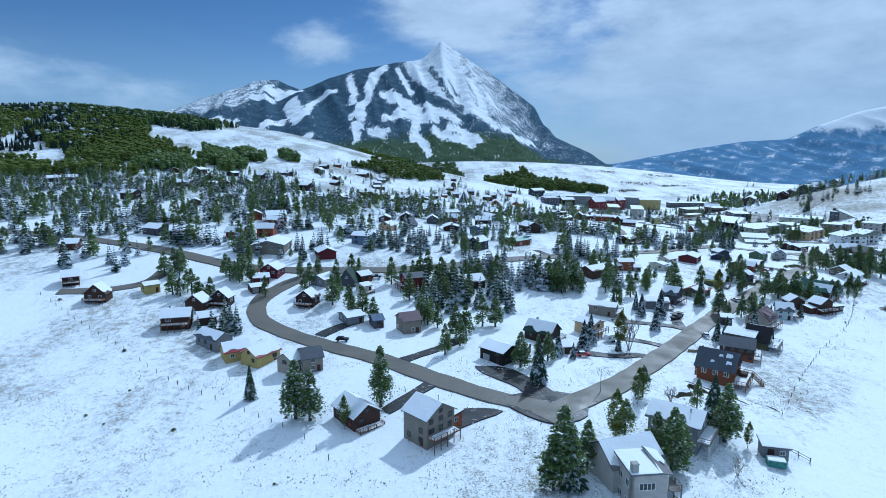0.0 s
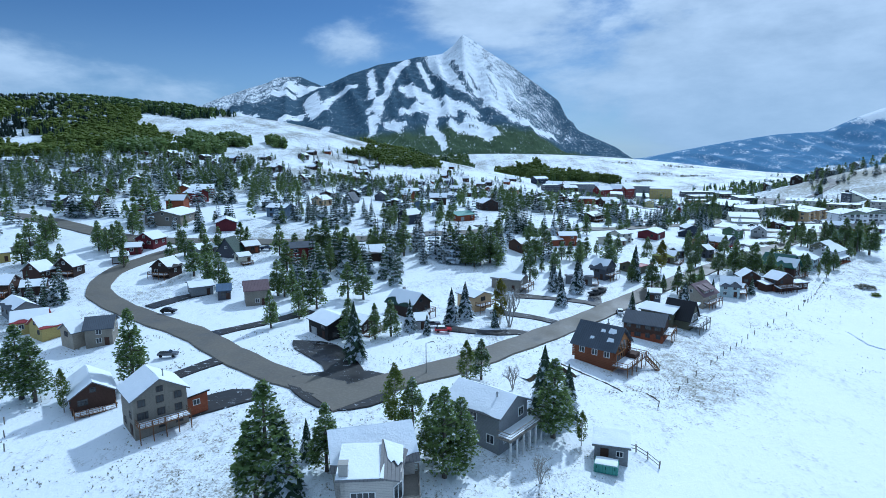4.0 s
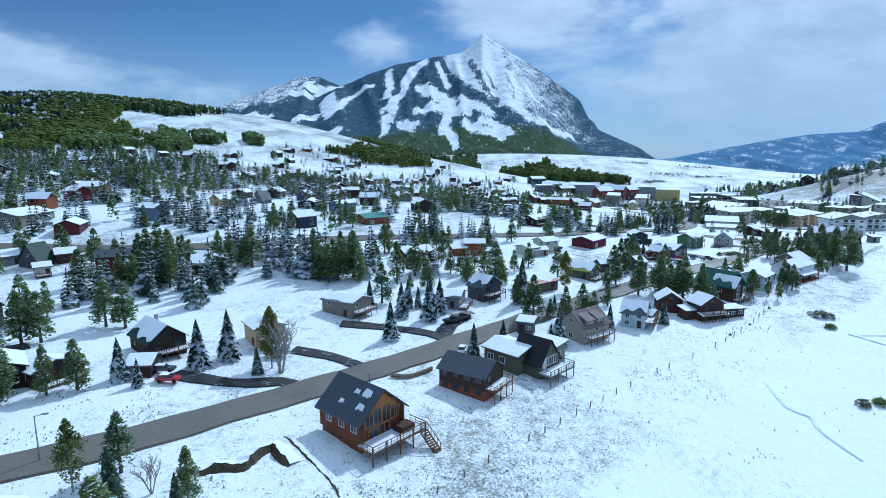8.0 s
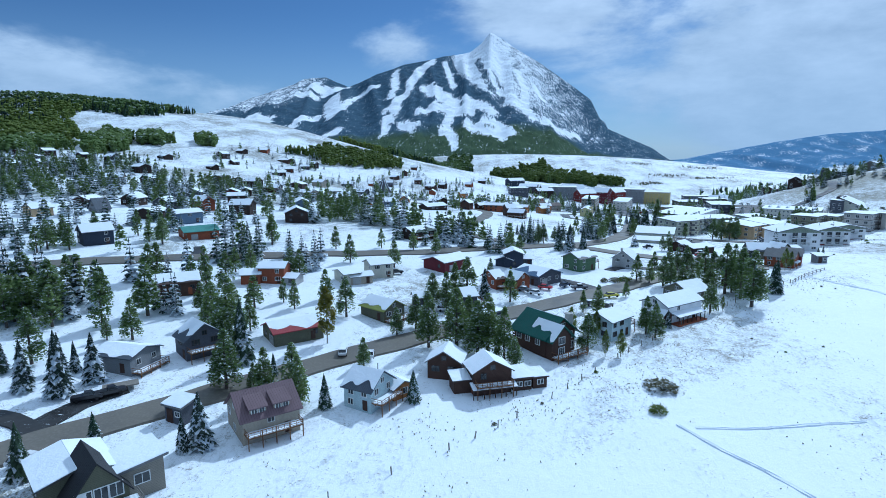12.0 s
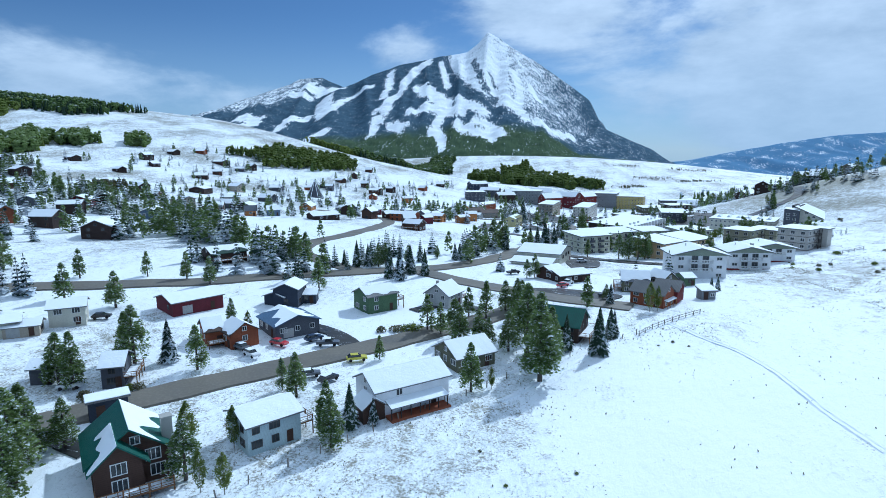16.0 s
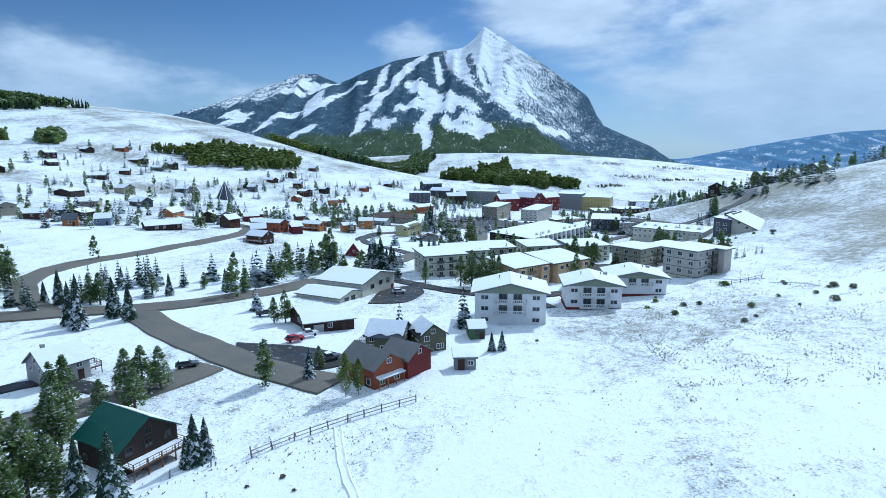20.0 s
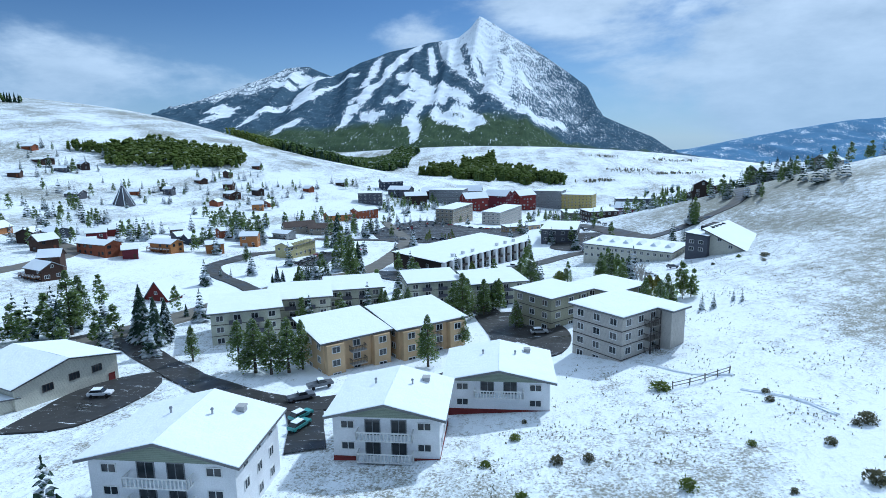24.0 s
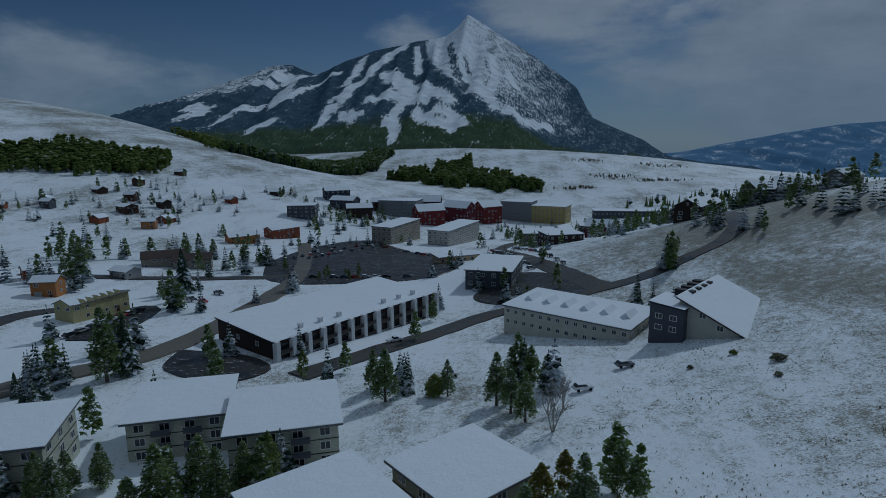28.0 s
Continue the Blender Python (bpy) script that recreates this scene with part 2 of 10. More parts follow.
WALLS = {}
for key, col, plank in (
        ("log", (0.20, 0.075, 0.035), 0.34), ("brown", (0.075, 0.042, 0.030), 0.25), ("darkbrown", (0.045, 0.030, 0.025), 0.25),
        ("red", (0.17, 0.030, 0.028), 0.22), ("barnred", (0.13, 0.025, 0.035), 0.3), ("rust", (0.27, 0.085, 0.04), 0.25),
        ("orange", (0.42, 0.19, 0.065), 0.25), ("tan", (0.58, 0.42, 0.24), 0.0), ("palesage", (0.55, 0.56, 0.45), 0.2), ("moss", (0.36, 0.35, 0.25), 0.2), ("beige", (0.42, 0.37, 0.29), 0.2),
        ("taupe", (0.27, 0.245, 0.20), 0.2), ("olive", (0.13, 0.13, 0.085), 0.2), ("green", (0.10, 0.16, 0.085), 0.2),
        ("sage", (0.30, 0.34, 0.26), 0.2), ("blue", (0.16, 0.22, 0.31), 0.2), ("paleblue", (0.50, 0.60, 0.62), 0.2),
        ("slate", (0.10, 0.105, 0.125), 0.2), ("grey", (0.24, 0.25, 0.26), 0.2), ("lightgrey", (0.44, 0.44, 0.43), 0.2),
        ("white", (0.80, 0.80, 0.80), 0.0), ("cream", (0.62, 0.60, 0.50), 0.2), ("straw", (0.52, 0.47, 0.24), 0.2), ("yellow", (0.50, 0.40, 0.14), 0.2),
        ("mauve", (0.52, 0.49, 0.44), 0.2), ("concrete", (0.40, 0.39, 0.36), 0.0), ("navy", (0.04, 0.05, 0.075), 0.2),
        ("black", (0.022, 0.02, 0.02), 0.2)):
    WALLS[key] = painted("wall_" + key, col, 0.10, 0.8, plank)
ROOFS = {}
for key, col, rough in (("slate", (0.085, 0.10, 0.125), 0.6), ("green", (0.016, 0.10, 0.075), 0.45), ("darkgreen", (0.02, 0.055, 0.04), 0.6),
                        ("brown", (0.085, 0.06, 0.05), 0.7), ("mauve", (0.17, 0.115, 0.125), 0.65), ("red", (0.30, 0.045, 0.05), 0.5),
                        ("blue", (0.09, 0.15, 0.25), 0.45), ("grey", (0.19, 0.19, 0.19), 0.7), ("black", (0.03, 0.03, 0.033), 0.7),
                        ("teal", (0.11, 0.30, 0.25), 0.5), ("brightblue", (0.05, 0.13, 0.33), 0.5), ("olive", (0.30, 0.33, 0.07), 0.5)):
    ROOFS[key] = painted("roof_" + key, col, 0.14, rough, 0.45, 0)
DECK = painted("deck_wood", (0.22, 0.12, 0.06), 0.2, 0.8, 0.15, 0)
GREYWOOD = painted("grey_wood", (0.24, 0.22, 0.19), 0.2)
METAL = plain("grey_metal", (0.35, 0.36, 0.37), 0.4, 0.8)

# ---- the lie of the land ----
# round rises and hollows: x, y, breadth, height
HILLS_NEAR = [(-60, 120, 125, -9.6), (-60, 280, 125, 6.7), (60, 120, 125, -3.1), (60, 280, 125, 0.5), (60, 440, 125, -2.7), (180, 120, 125, -6.1), (180, 280, 125, -1.8), (180, 440, 125, 0.3), (180, 600, 125, -5.4), (300, 120, 125, -1.6), (300, 280, 125, -1.3), (300, 440, 125, -15.2), (300, 600, 125, -8.5), (420, 280, 125, 4.3), (420, 440, 125, 1.4), (420, 600, 125, 2.0)]
HILLS_FAR = [(-300, 200, 380, 4.1), (-300, 600, 320, 13.7), (-300, 1000, 380, 25.3), (60, 900, 330, -0.1), (-600, 900, 420, 78.2), (650, 500, 260, 58.2), (650, 1100, 400, -17.0), (-560, 1300, 350, 63.0), (30, 690, 150, -17.7), (-420, 640, 220, -20.5), (10, 125, 60, 7.3), (-200, 1350, 300, -5.6), (380, 500, 70, -5.7), (300, 760, 150, -18.6), (360, 950, 220, -27.2), (345, 540, 60, -5.2), (100, 1700, 300, 19.0), (400, 1700, 300, 14.5), (700, 1750, 300, 16.1), (1400, 2600, 900, -43.9), (2800, 3000, 1200, -134.9), (1500, 4200, 1200, -97.1), (1100, 1800, 400, -33.0), (250, 1300, 180, -17.9), (-20, 1480, 140, -20.3), (-350, 1180, 130, 2.9), (-200, 1080, 130, 6.9), (60, 1250, 140, -17.6), (-450, 1050, 140, -14.6), (-250, 1500, 180, -20.0)]


def ground_z(x, y):
    z = 0.0
    for a, b, s, h in HILLS_NEAR + HILLS_FAR:
        z = z + h * np.exp(-((x - a) ** 2 + (y - b) ** 2) / (2 * (0.75 * s) ** 2))
    return z


def gz(x, y):
    return float(ground_z(x, y))


def grid_mesh(name, xs, ys, z, mat, attrs=None):
    nx, ny = len(xs), len(ys)
    gx, gy = np.meshgrid(xs, ys)
    co = np.stack([gx.ravel(), gy.ravel(), z.ravel()], 1)
    i = np.arange(nx * ny).reshape(ny, nx)
    q = np.stack([i[:-1, :-1], i[:-1, 1:], i[1:, 1:], i[1:, :-1]], -1).reshape(-1, 4)
    me = bpy.data.meshes.new(name)
    me.vertices.add(len(co))
    me.vertices.foreach_set("co", co.ravel())
    me.loops.add(q.size)
    me.loops.foreach_set("vertex_index", q.ravel())
    me.polygons.add(len(q))
    me.polygons.foreach_set("loop_start", np.arange(0, q.size, 4))
    me.polygons.foreach_set("use_smooth", np.ones(len(q), bool))
    me.update(calc_edges=True)
    for k, v in (attrs or {}).items():
        a = me.attributes.new(k, "FLOAT", "POINT")
        a.data.foreach_set("value", v.ravel().astype(np.float32))
    me.materials.append(mat)
    return new(name, me)


def spread(lo, a, b, hi, step, grow):
    """Coordinates from lo to hi, even between a and b and ever wider outside."""
    mid = list(np.arange(a, b + step / 2, step))
    left, right, s, p = [], [], step, a
    while p > lo:
        s *= grow
        p -= s
        left.append(max(p, lo))
    s, p = step, mid[-1]
    while p < hi:
        s *= grow
        p += s
        right.append(min(p, hi))
    return np.array(left[::-1] + mid + right)


def wave(x, y, seed, size):
    """Cheap smooth noise from a few turned sine waves."""
    r = random.Random(seed)
    v = 0.0
    for k in range(7):
        a, f, p = r.uniform(0, 6.28), r.uniform(0.6, 2.4) / size, r.uniform(0, 6.28)
        v = v + np.sin((x * math.cos(a) + y * math.sin(a)) * f * 6.28 + p) / 7
    return v


xs = spread(-4800, -170, 470, 4800, 3.6, 1.06)
ys = spread(-900, 60, 640, 4800, 3.6, 1.06)
GX, GY = np.meshgrid(xs, ys)
gzs = ground_z(GX, GY) + 0.22 * wave(GX, GY, 3, 40) + 0.10 * wave(GX, GY, 4, 11)
# how much grass shows: the steep slopes and the open fields beside the fence
side = (GX - 118) * 0.70 - (GY - 170) * 0.715
bare = np.clip(0.35 + 0.9 * wave(GX, GY, 9, 90), 0, 1) + np.where(side > 12, -0.25, 0.15)
bare = bare + np.clip((GX - 330) / 60, 0, 1) * np.clip((GY - 300) / 60, 0, 1) * np.clip((700 - GY) / 80, 0, 1) * np.clip((520 - GX) / 60, 0.4, 1) * 1.0
bare = bare + 0.5 * np.exp(-((GX - 315) ** 2 + (GY - 345) ** 2) / 1800.0)
bare = bare + 0.35 * np.clip((GY - 330) / 150, 0, 1) * np.clip((150 - GX) / 100, 0, 1) + 0.3 * np.clip((GY - 850) / 150, 0, 1)
ground = tagged(grid_mesh("ground", xs, ys, gzs, SNOW, {"bare": bare}),
                "thin fresh snow over rolling meadow with grass tufts showing", "ground", kind="structure")


def gsurf(x, y):
    """Height of the snow surface."""
    return gz(x, y) + 0.22 * float(wave(x, y, 3, 40)) + 0.10 * float(wave(x, y, 4, 11))


def smooth_line(pts, step):
    """Points at even steps along a smooth line through the given ones."""
    p = [Vector((a[0], a[1])) for a in pts]
    p = [2 * p[0] - p[1]] + p + [2 * p[-1] - p[-2]]
    res = []
    for i in range(1, len(p) - 2):
        n = max(2, int((p[i + 1] - p[i]).length / step))
        for k in range(n):
            t = k / n
            res.append(0.5 * (2 * p[i] + (p[i + 1] - p[i - 1]) * t + (2 * p[i - 1] - 5 * p[i] + 4 * p[i + 1] - p[i + 2]) * t * t
                              + (3 * p[i] - p[i - 1] - 3 * p[i + 1] + p[i + 2]) * t ** 3))
    res.append(p[-2])
    return res


WAYS = []


def strip(name, pts, width, mat, lift, label, category="road", verge=0.0):
    """A paved way draped on the ground, with a slightly cambered top and uneven edges."""
    line = smooth_line(pts, 3.0)
    WAYS.extend((p.x, p.y, width / 2) for p in line)
    bm = bmesh.new()
    rows = []
    for i, p in enumerate(line):
        d = (line[min(i + 1, len(line) - 1)] - line[max(i - 1, 0)]).normalized()
        nrm = Vector((-d.y, d.x))
        wob = 0.25 * math.sin(i * 1.7) + 0.2 * math.sin(i * 0.63 + 2)
        row = []
        for k in (-1.0, -0.94, -0.5, 0.0, 0.5, 0.94, 1.0):
            q = p + nrm * (k * (width / 2 + (wob if abs(k) > 0.9 else 0) * 0.6))
            drop = -0.45 if abs(k) == 1.0 else 0.0
            row.append(bm.verts.new((q.x, q.y, gsurf(q.x, q.y) + lift + drop + 0.05 * (1 - k * k))))
        rows.append(row)
    for a, b in zip(rows, rows[1:]):
        for k in range(6):
            bm.faces.new((a[k], a[k + 1], b[k + 1], b[k]))
    me = bpy.data.meshes.new(name)
    bm.normal_update()
    bm.to_mesh(me)
    bm.free()
    me.materials.append(mat)
    return tagged(new(name, me), label, category, kind="structure")


MAIN = [(19, 116), (24, 120.5), (42.8, 136.8), (63.9, 161), (97, 197.9), (140.2, 239.9), (184.6, 279.6), (202, 299), (208, 312)]
strip("road", MAIN, 6.6, ASPHALT, 0.32, "grey two-lane village road cleared of snow")
strip("road", [(23.4, 119.8), (10.4, 125.3), (-2.1, 135.6), (-17.2, 150.6), (-30.9, 161.1), (-46.5, 173.2), (-57, 184), (-61.1, 198.1), (-57.7, 212),
               (-50, 225), (-40, 233)], 6.4, ASPHALT, 0.30, "curving grey side road cleared of snow")
strip("road", [(-330, 330), (-183.8, 282), (-151.5, 270.3), (-114.1, 253.6), (-84.9, 237.8), (-61.3, 232.2), (-20.6, 237), (6, 247), (36.2, 265.2), (81.1, 288.7),
               (120, 308), (136.6, 319.4), (158.2, 333.6), (175.7, 344.5), (189.7, 359.7), (203, 386), (214, 420), (222, 452), (231, 475), (240, 489), (244.5, 508), (245, 530), (244, 556), (240, 590),
               (226, 640), (205, 700)], 7.4, ASPHALT, 0.36, "long grey through road cleared of snow")
strip("road", [(157.6, 334.7), (143.1, 345.4), (131.6, 359.8), (128.6, 381.3), (134.4, 405.4), (140.3, 446.6), (139.5, 476.1), (128, 494), (90, 510)], 6.6, ASPHALT, 0.29,
      "side road curving uphill, cleared of snow")
strip("road", [(175.7, 340.2), (189.7, 329.3), (202.9, 321.1), (216, 313), (232, 306)], 8.0, ASPHALT, 0.28, "wide paved turnout joining two roads")
strip("road", [(262, 530), (272, 512), (279.5, 484), (290, 499.8), (302.8, 517), (318, 537), (339, 549), (363.8, 554.6), (379.8, 562.4), (395, 572), (408, 600), (420, 660), (440, 740)][2:], 6.8, DARK_ASPHALT, 0.3,
      "grey road climbing round the hillside, cleared of snow")
strip("road", [(222.4, 452.3), (210, 463), (200.9, 470.2), (190.9, 484.4), (191.6, 500), (192, 512), (200, 530)], 5.6, DARK_ASPHALT, 0.3, "winding driveway cleared of snow")
strip("road", [(203, 386), (206, 404), (213.8, 403.7), (230.1, 392.5), (244.4, 383), (260.2, 376.7), (271, 379), (284, 388), (293, 400), (297, 416), (291, 432), (285, 446)], 6.0, WET_ASPHALT, 0.28,
      "asphalt lane and car park between the flats, partly snowy")
strip("road", [(-104.4, 226), (-104.4, 220), (-106.8, 212.2), (-116.3, 206), (-130, 203)], 5.0, ASPHALT, 0.28, "short paved spur road in the snow")

strip("road", [(150, 560), (175, 566), (203, 578), (228, 590), (242, 604)], 7.0, DARK_ASPHALT, 0.29, "grey village street cleared of snow")
strip("road", [(352, 553), (341, 585), (331, 619), (323, 660), (319, 700), (326, 760), (345, 800)], 8.5, DARK_ASPHALT, 0.29, "grey shopping street between snowy lodges")

# ---- the mountain ----
RIDGE_X = [-2400, -1599] + [-1531, -1339, -1168, -1067, -984, -933, -804, -740, -677, -612, -516, -421, -358, -234, -141, -49, 11, 71, 122, 191, 251, 401, 552, 672, 710, 746, 857, 1006, 1127] + [1300, 1500]
RIDGE_Z = [90, 195] + [233, 309, 369, 398, 422, 448, 455, 424, 399, 422, 465, 493, 516, 534, 555, 565, 575, 620, 679, 640, 596, 507, 403, 314, 241, 167, 116, 53, -27] + [-60, -80]
mx, my = np.arange(-2400, 1500, 9.0), np.arange(1480, 3640, 11.0)
MX, MY = np.meshgrid(mx, my)
ridge = np.interp(mx, RIDGE_X, RIDGE_Z)
kern = np.exp(-(np.arange(-87, 88) / 37.5) ** 2)
broad = np.convolve(np.pad(ridge, 87, mode="edge"), kern / kern.sum(), mode="valid")
s = np.clip((3467 - MY) / 1750, 0, 1)
u = np.clip(s * 2.2, 0, 1)
easing = np.clip((430 - mx) / 260, 0, 1)
broad = np.where(broad > ridge, ridge + (broad - ridge) * easing, broad)
hgt = ((1 - u) * ridge[None] + u * broad[None])
prof = (1 - s) ** (1 + 1.2 * np.clip((MX - 330) / 250, 0, 1))
mz = hgt * prof + np.where(MY > 3467, -(MY - 3467) * 0.8, 0)
gully = np.abs(wave(MX + 0.25 * (3467 - MY) * np.sign(MX - 150) * np.clip(np.abs(MX - 150) / 400, 0, 1), 0 * MY, 21, 260))
mz = mz - gully * 55 * np.clip(s * 6, 0, 1) * np.clip((1 - s) * 1.5, 0, 1)
mz = mz + (9 * wave(MX, MY, 22, 150) + 5 * wave(MX, MY, 23, 60)) * np.clip(s * 8, 0.15, 1)
mz = mz - 90 * np.clip((MX - 700) / 300, 0, 1) * np.clip(s * 2, 0, 1)
mz = mz - 40 * np.clip((s - 0.93) / 0.07, 0, 1) - 12


def mountain_material(name, hazed_wood_a, hazed_wood_b):
    def build(n, b):
        c = obj_coord(n)
        f = n.add("ShaderNodeAttribute", attribute_name="forest").outputs["Fac"]
        k = n.add("ShaderNodeAttribute", attribute_name="green").outputs["Fac"]
        down = n.mapping(c, (1.0, 0.24, 0.0), rot=(0, 0, 0.10))
        fine, mid = n.noise(down, 0.15, 6.0, 0.78), n.noise(c, 0.02, 4.0, 0.6)
        t = n.math("SUBTRACT", f, n.math("MULTIPLY_ADD", fine, 0.85, n.math("MULTIPLY", mid, 0.15)))
        cov = n.add("ShaderNodeMapRange", {"Value": t, "From Min": -0.03, "From Max": 0.04}).outputs["Result"]
        snow = n.mix(mid, (0.82, 0.87, 0.92), (0.91, 0.94, 0.96))
        # the bluish grey of distance haze is painted into these two wood colours
        wood = n.mix(n.noise(down, 0.10, 4.0, 0.75), hazed_wood_a, hazed_wood_b)
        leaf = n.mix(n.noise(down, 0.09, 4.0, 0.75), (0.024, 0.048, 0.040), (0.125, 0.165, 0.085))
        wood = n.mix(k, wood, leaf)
        n.link(n.mix(cov, snow, wood), b.inputs["Base Color"])
        bump(n, b, n.math("MULTIPLY_ADD", fine, 0.8, mid), 0.6, 7.0)
    return material(name, build, 0.9, 0.0, 0.0)


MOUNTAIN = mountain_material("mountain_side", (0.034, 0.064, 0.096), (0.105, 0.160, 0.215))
# bluer and paler woods: the far range's haze is put into the base colour
HAZY_RANGE = mountain_material("hazed_mountain_side", (0.115, 0.215, 0.36), (0.17, 0.30, 0.46))


def along(pts, reach):
    """1 on a line down the slope, falling to 0 at its edge."""
    best = np.full(MX.shape, 1e9)
    for (ax, ay), (bx, by) in zip(pts, pts[1:]):
        dx, dy = bx - ax, (by - ay) * 0.24
        t = np.clip(((MX - ax) * dx + (MY - ay) * 0.24 * dy) / (dx * dx + dy * dy), 0, 1)
        best = np.minimum(best, np.hypot(MX - ax - t * dx, (MY - ay) * 0.24 - t * dy))
    best = best + 6 * wave(MX, MY * 0.4, 41, 60) + 6 * wave(MX, MY * 0.4, 44, 26)
    return np.clip((reach - best) / 34 + 0.5, 0, 1)


def fade(v, a, b):
    """0 at a, 1 at b and beyond."""
    return np.clip((v - a) / (b - a), 0, 1)


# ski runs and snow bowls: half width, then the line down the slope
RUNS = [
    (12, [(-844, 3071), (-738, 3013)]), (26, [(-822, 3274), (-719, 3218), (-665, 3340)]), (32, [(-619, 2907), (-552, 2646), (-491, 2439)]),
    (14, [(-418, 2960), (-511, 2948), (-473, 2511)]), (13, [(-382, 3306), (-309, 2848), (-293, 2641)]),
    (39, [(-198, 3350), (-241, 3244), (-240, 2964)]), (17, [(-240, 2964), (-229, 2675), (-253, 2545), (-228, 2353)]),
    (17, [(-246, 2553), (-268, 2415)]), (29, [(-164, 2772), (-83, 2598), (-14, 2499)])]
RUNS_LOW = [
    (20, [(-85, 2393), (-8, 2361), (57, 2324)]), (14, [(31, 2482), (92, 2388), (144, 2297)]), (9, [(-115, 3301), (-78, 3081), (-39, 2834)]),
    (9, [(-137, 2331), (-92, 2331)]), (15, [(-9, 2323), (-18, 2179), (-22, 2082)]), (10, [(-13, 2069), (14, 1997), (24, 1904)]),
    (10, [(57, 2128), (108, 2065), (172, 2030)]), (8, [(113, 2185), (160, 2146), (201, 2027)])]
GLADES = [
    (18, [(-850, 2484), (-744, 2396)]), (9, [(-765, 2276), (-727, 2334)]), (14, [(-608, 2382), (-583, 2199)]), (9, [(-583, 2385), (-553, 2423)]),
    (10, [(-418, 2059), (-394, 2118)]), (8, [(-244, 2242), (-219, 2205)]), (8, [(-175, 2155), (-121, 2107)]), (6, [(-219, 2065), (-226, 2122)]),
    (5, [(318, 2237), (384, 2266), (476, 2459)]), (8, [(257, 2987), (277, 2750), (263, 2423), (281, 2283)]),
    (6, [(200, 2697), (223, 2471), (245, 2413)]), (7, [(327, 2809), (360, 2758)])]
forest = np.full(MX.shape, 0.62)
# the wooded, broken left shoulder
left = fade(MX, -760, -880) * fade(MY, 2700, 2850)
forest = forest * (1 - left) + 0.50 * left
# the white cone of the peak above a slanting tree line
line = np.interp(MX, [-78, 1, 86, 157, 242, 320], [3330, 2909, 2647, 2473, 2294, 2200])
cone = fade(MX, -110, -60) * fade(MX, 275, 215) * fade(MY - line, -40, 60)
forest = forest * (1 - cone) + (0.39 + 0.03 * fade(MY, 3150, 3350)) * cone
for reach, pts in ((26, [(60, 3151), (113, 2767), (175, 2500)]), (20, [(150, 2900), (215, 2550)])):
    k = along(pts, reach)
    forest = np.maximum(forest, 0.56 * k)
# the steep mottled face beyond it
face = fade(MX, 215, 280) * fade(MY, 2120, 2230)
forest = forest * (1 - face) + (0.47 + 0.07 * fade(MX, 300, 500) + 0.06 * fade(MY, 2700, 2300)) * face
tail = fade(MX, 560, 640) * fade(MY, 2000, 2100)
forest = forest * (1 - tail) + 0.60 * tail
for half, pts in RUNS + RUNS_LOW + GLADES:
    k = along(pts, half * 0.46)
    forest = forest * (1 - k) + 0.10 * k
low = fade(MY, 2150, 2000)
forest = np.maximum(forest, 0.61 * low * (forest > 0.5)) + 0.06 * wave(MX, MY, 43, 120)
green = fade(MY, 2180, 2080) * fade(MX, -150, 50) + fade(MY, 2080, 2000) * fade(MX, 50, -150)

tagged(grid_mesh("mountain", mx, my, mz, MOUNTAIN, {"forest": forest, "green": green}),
       "steep snowy mountain with haze-tinted dark forest, ski runs and a pointed rocky peak", "mountain", kind="structure")

# the far range beyond the valley, its blue haze part of the forest colour
RANGE_X = [900, 1318, 1546, 1889, 2195, 2506, 2730, 2993, 3139, 3400]
RANGE_Z = [-60, -35, 8, 70, 116, 134, 232, 322, 350, 400]
fx, fy = np.arange(700, 4300, 24.0), np.arange(2500, 3960, 24.0)
FX, FY = np.meshgrid(fx, fy)
fs = np.clip((3900 - FY) / 1150, 0, 1)
fz = (np.interp(fx, RANGE_X, RANGE_Z)[None] + 150) * (1 - fs) ** 1.2 - 150 - np.abs(wave(FX + FY * 0.4, FY * 0.2, 31, 300)) * 50 * np.clip(fs * 5, 0, 1)
fz = fz - 30 * fs + 8 * wave(FX, FY, 33, 120) * np.clip(fs * 8, 0.2, 1)
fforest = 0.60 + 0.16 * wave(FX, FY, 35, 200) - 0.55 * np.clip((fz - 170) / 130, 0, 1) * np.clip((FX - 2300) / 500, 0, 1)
tagged(grid_mesh("mountain_range", fx, fy, fz, HAZY_RANGE, {"forest": fforest, "green": 0 * fz}),
       "distant forested mountain range with snowy crest, painted in haze blue", "mountain", kind="structure")

# ---- building blocks ----
def link_mesh(name, me, parent=None, label=""):
    ob = new(name, me)
    if parent:
        ob.parent = parent
    if label:
        ob["label"] = label
    return ob


def finish(name, bm, mat):
    me = bpy.data.meshes.new(name)
    bm.normal_update()
    bm.to_mesh(me)
    bm.free()
    me.materials.append(mat)
    return me


def part(name, bm, mat, parent, label=""):
    return link_mesh(name, finish(name, bm, mat), parent, label)


def empty(name, x, y, z, rot, label, category, group=""):
    e = new(name)
    e.empty_display_size = 0.5
    e.matrix_basis = pose(x, y, z, 0, 0, rot)
    return tagged(e, label, category, group)


def box(bm, x0, x1, y0, y1, z0, z1):
    v = [bm.verts.new((x, y, z)) for z in (z0, z1) for x, y in ((x0, y0), (x1, y0), (x1, y1), (x0, y1))]
    for f in ((3, 2, 1, 0), (4, 5, 6, 7), (0, 1, 5, 4), (1, 2, 6, 5), (2, 3, 7, 6), (3, 0, 4, 7)):
        bm.faces.new([v[i] for i in f])
    return v


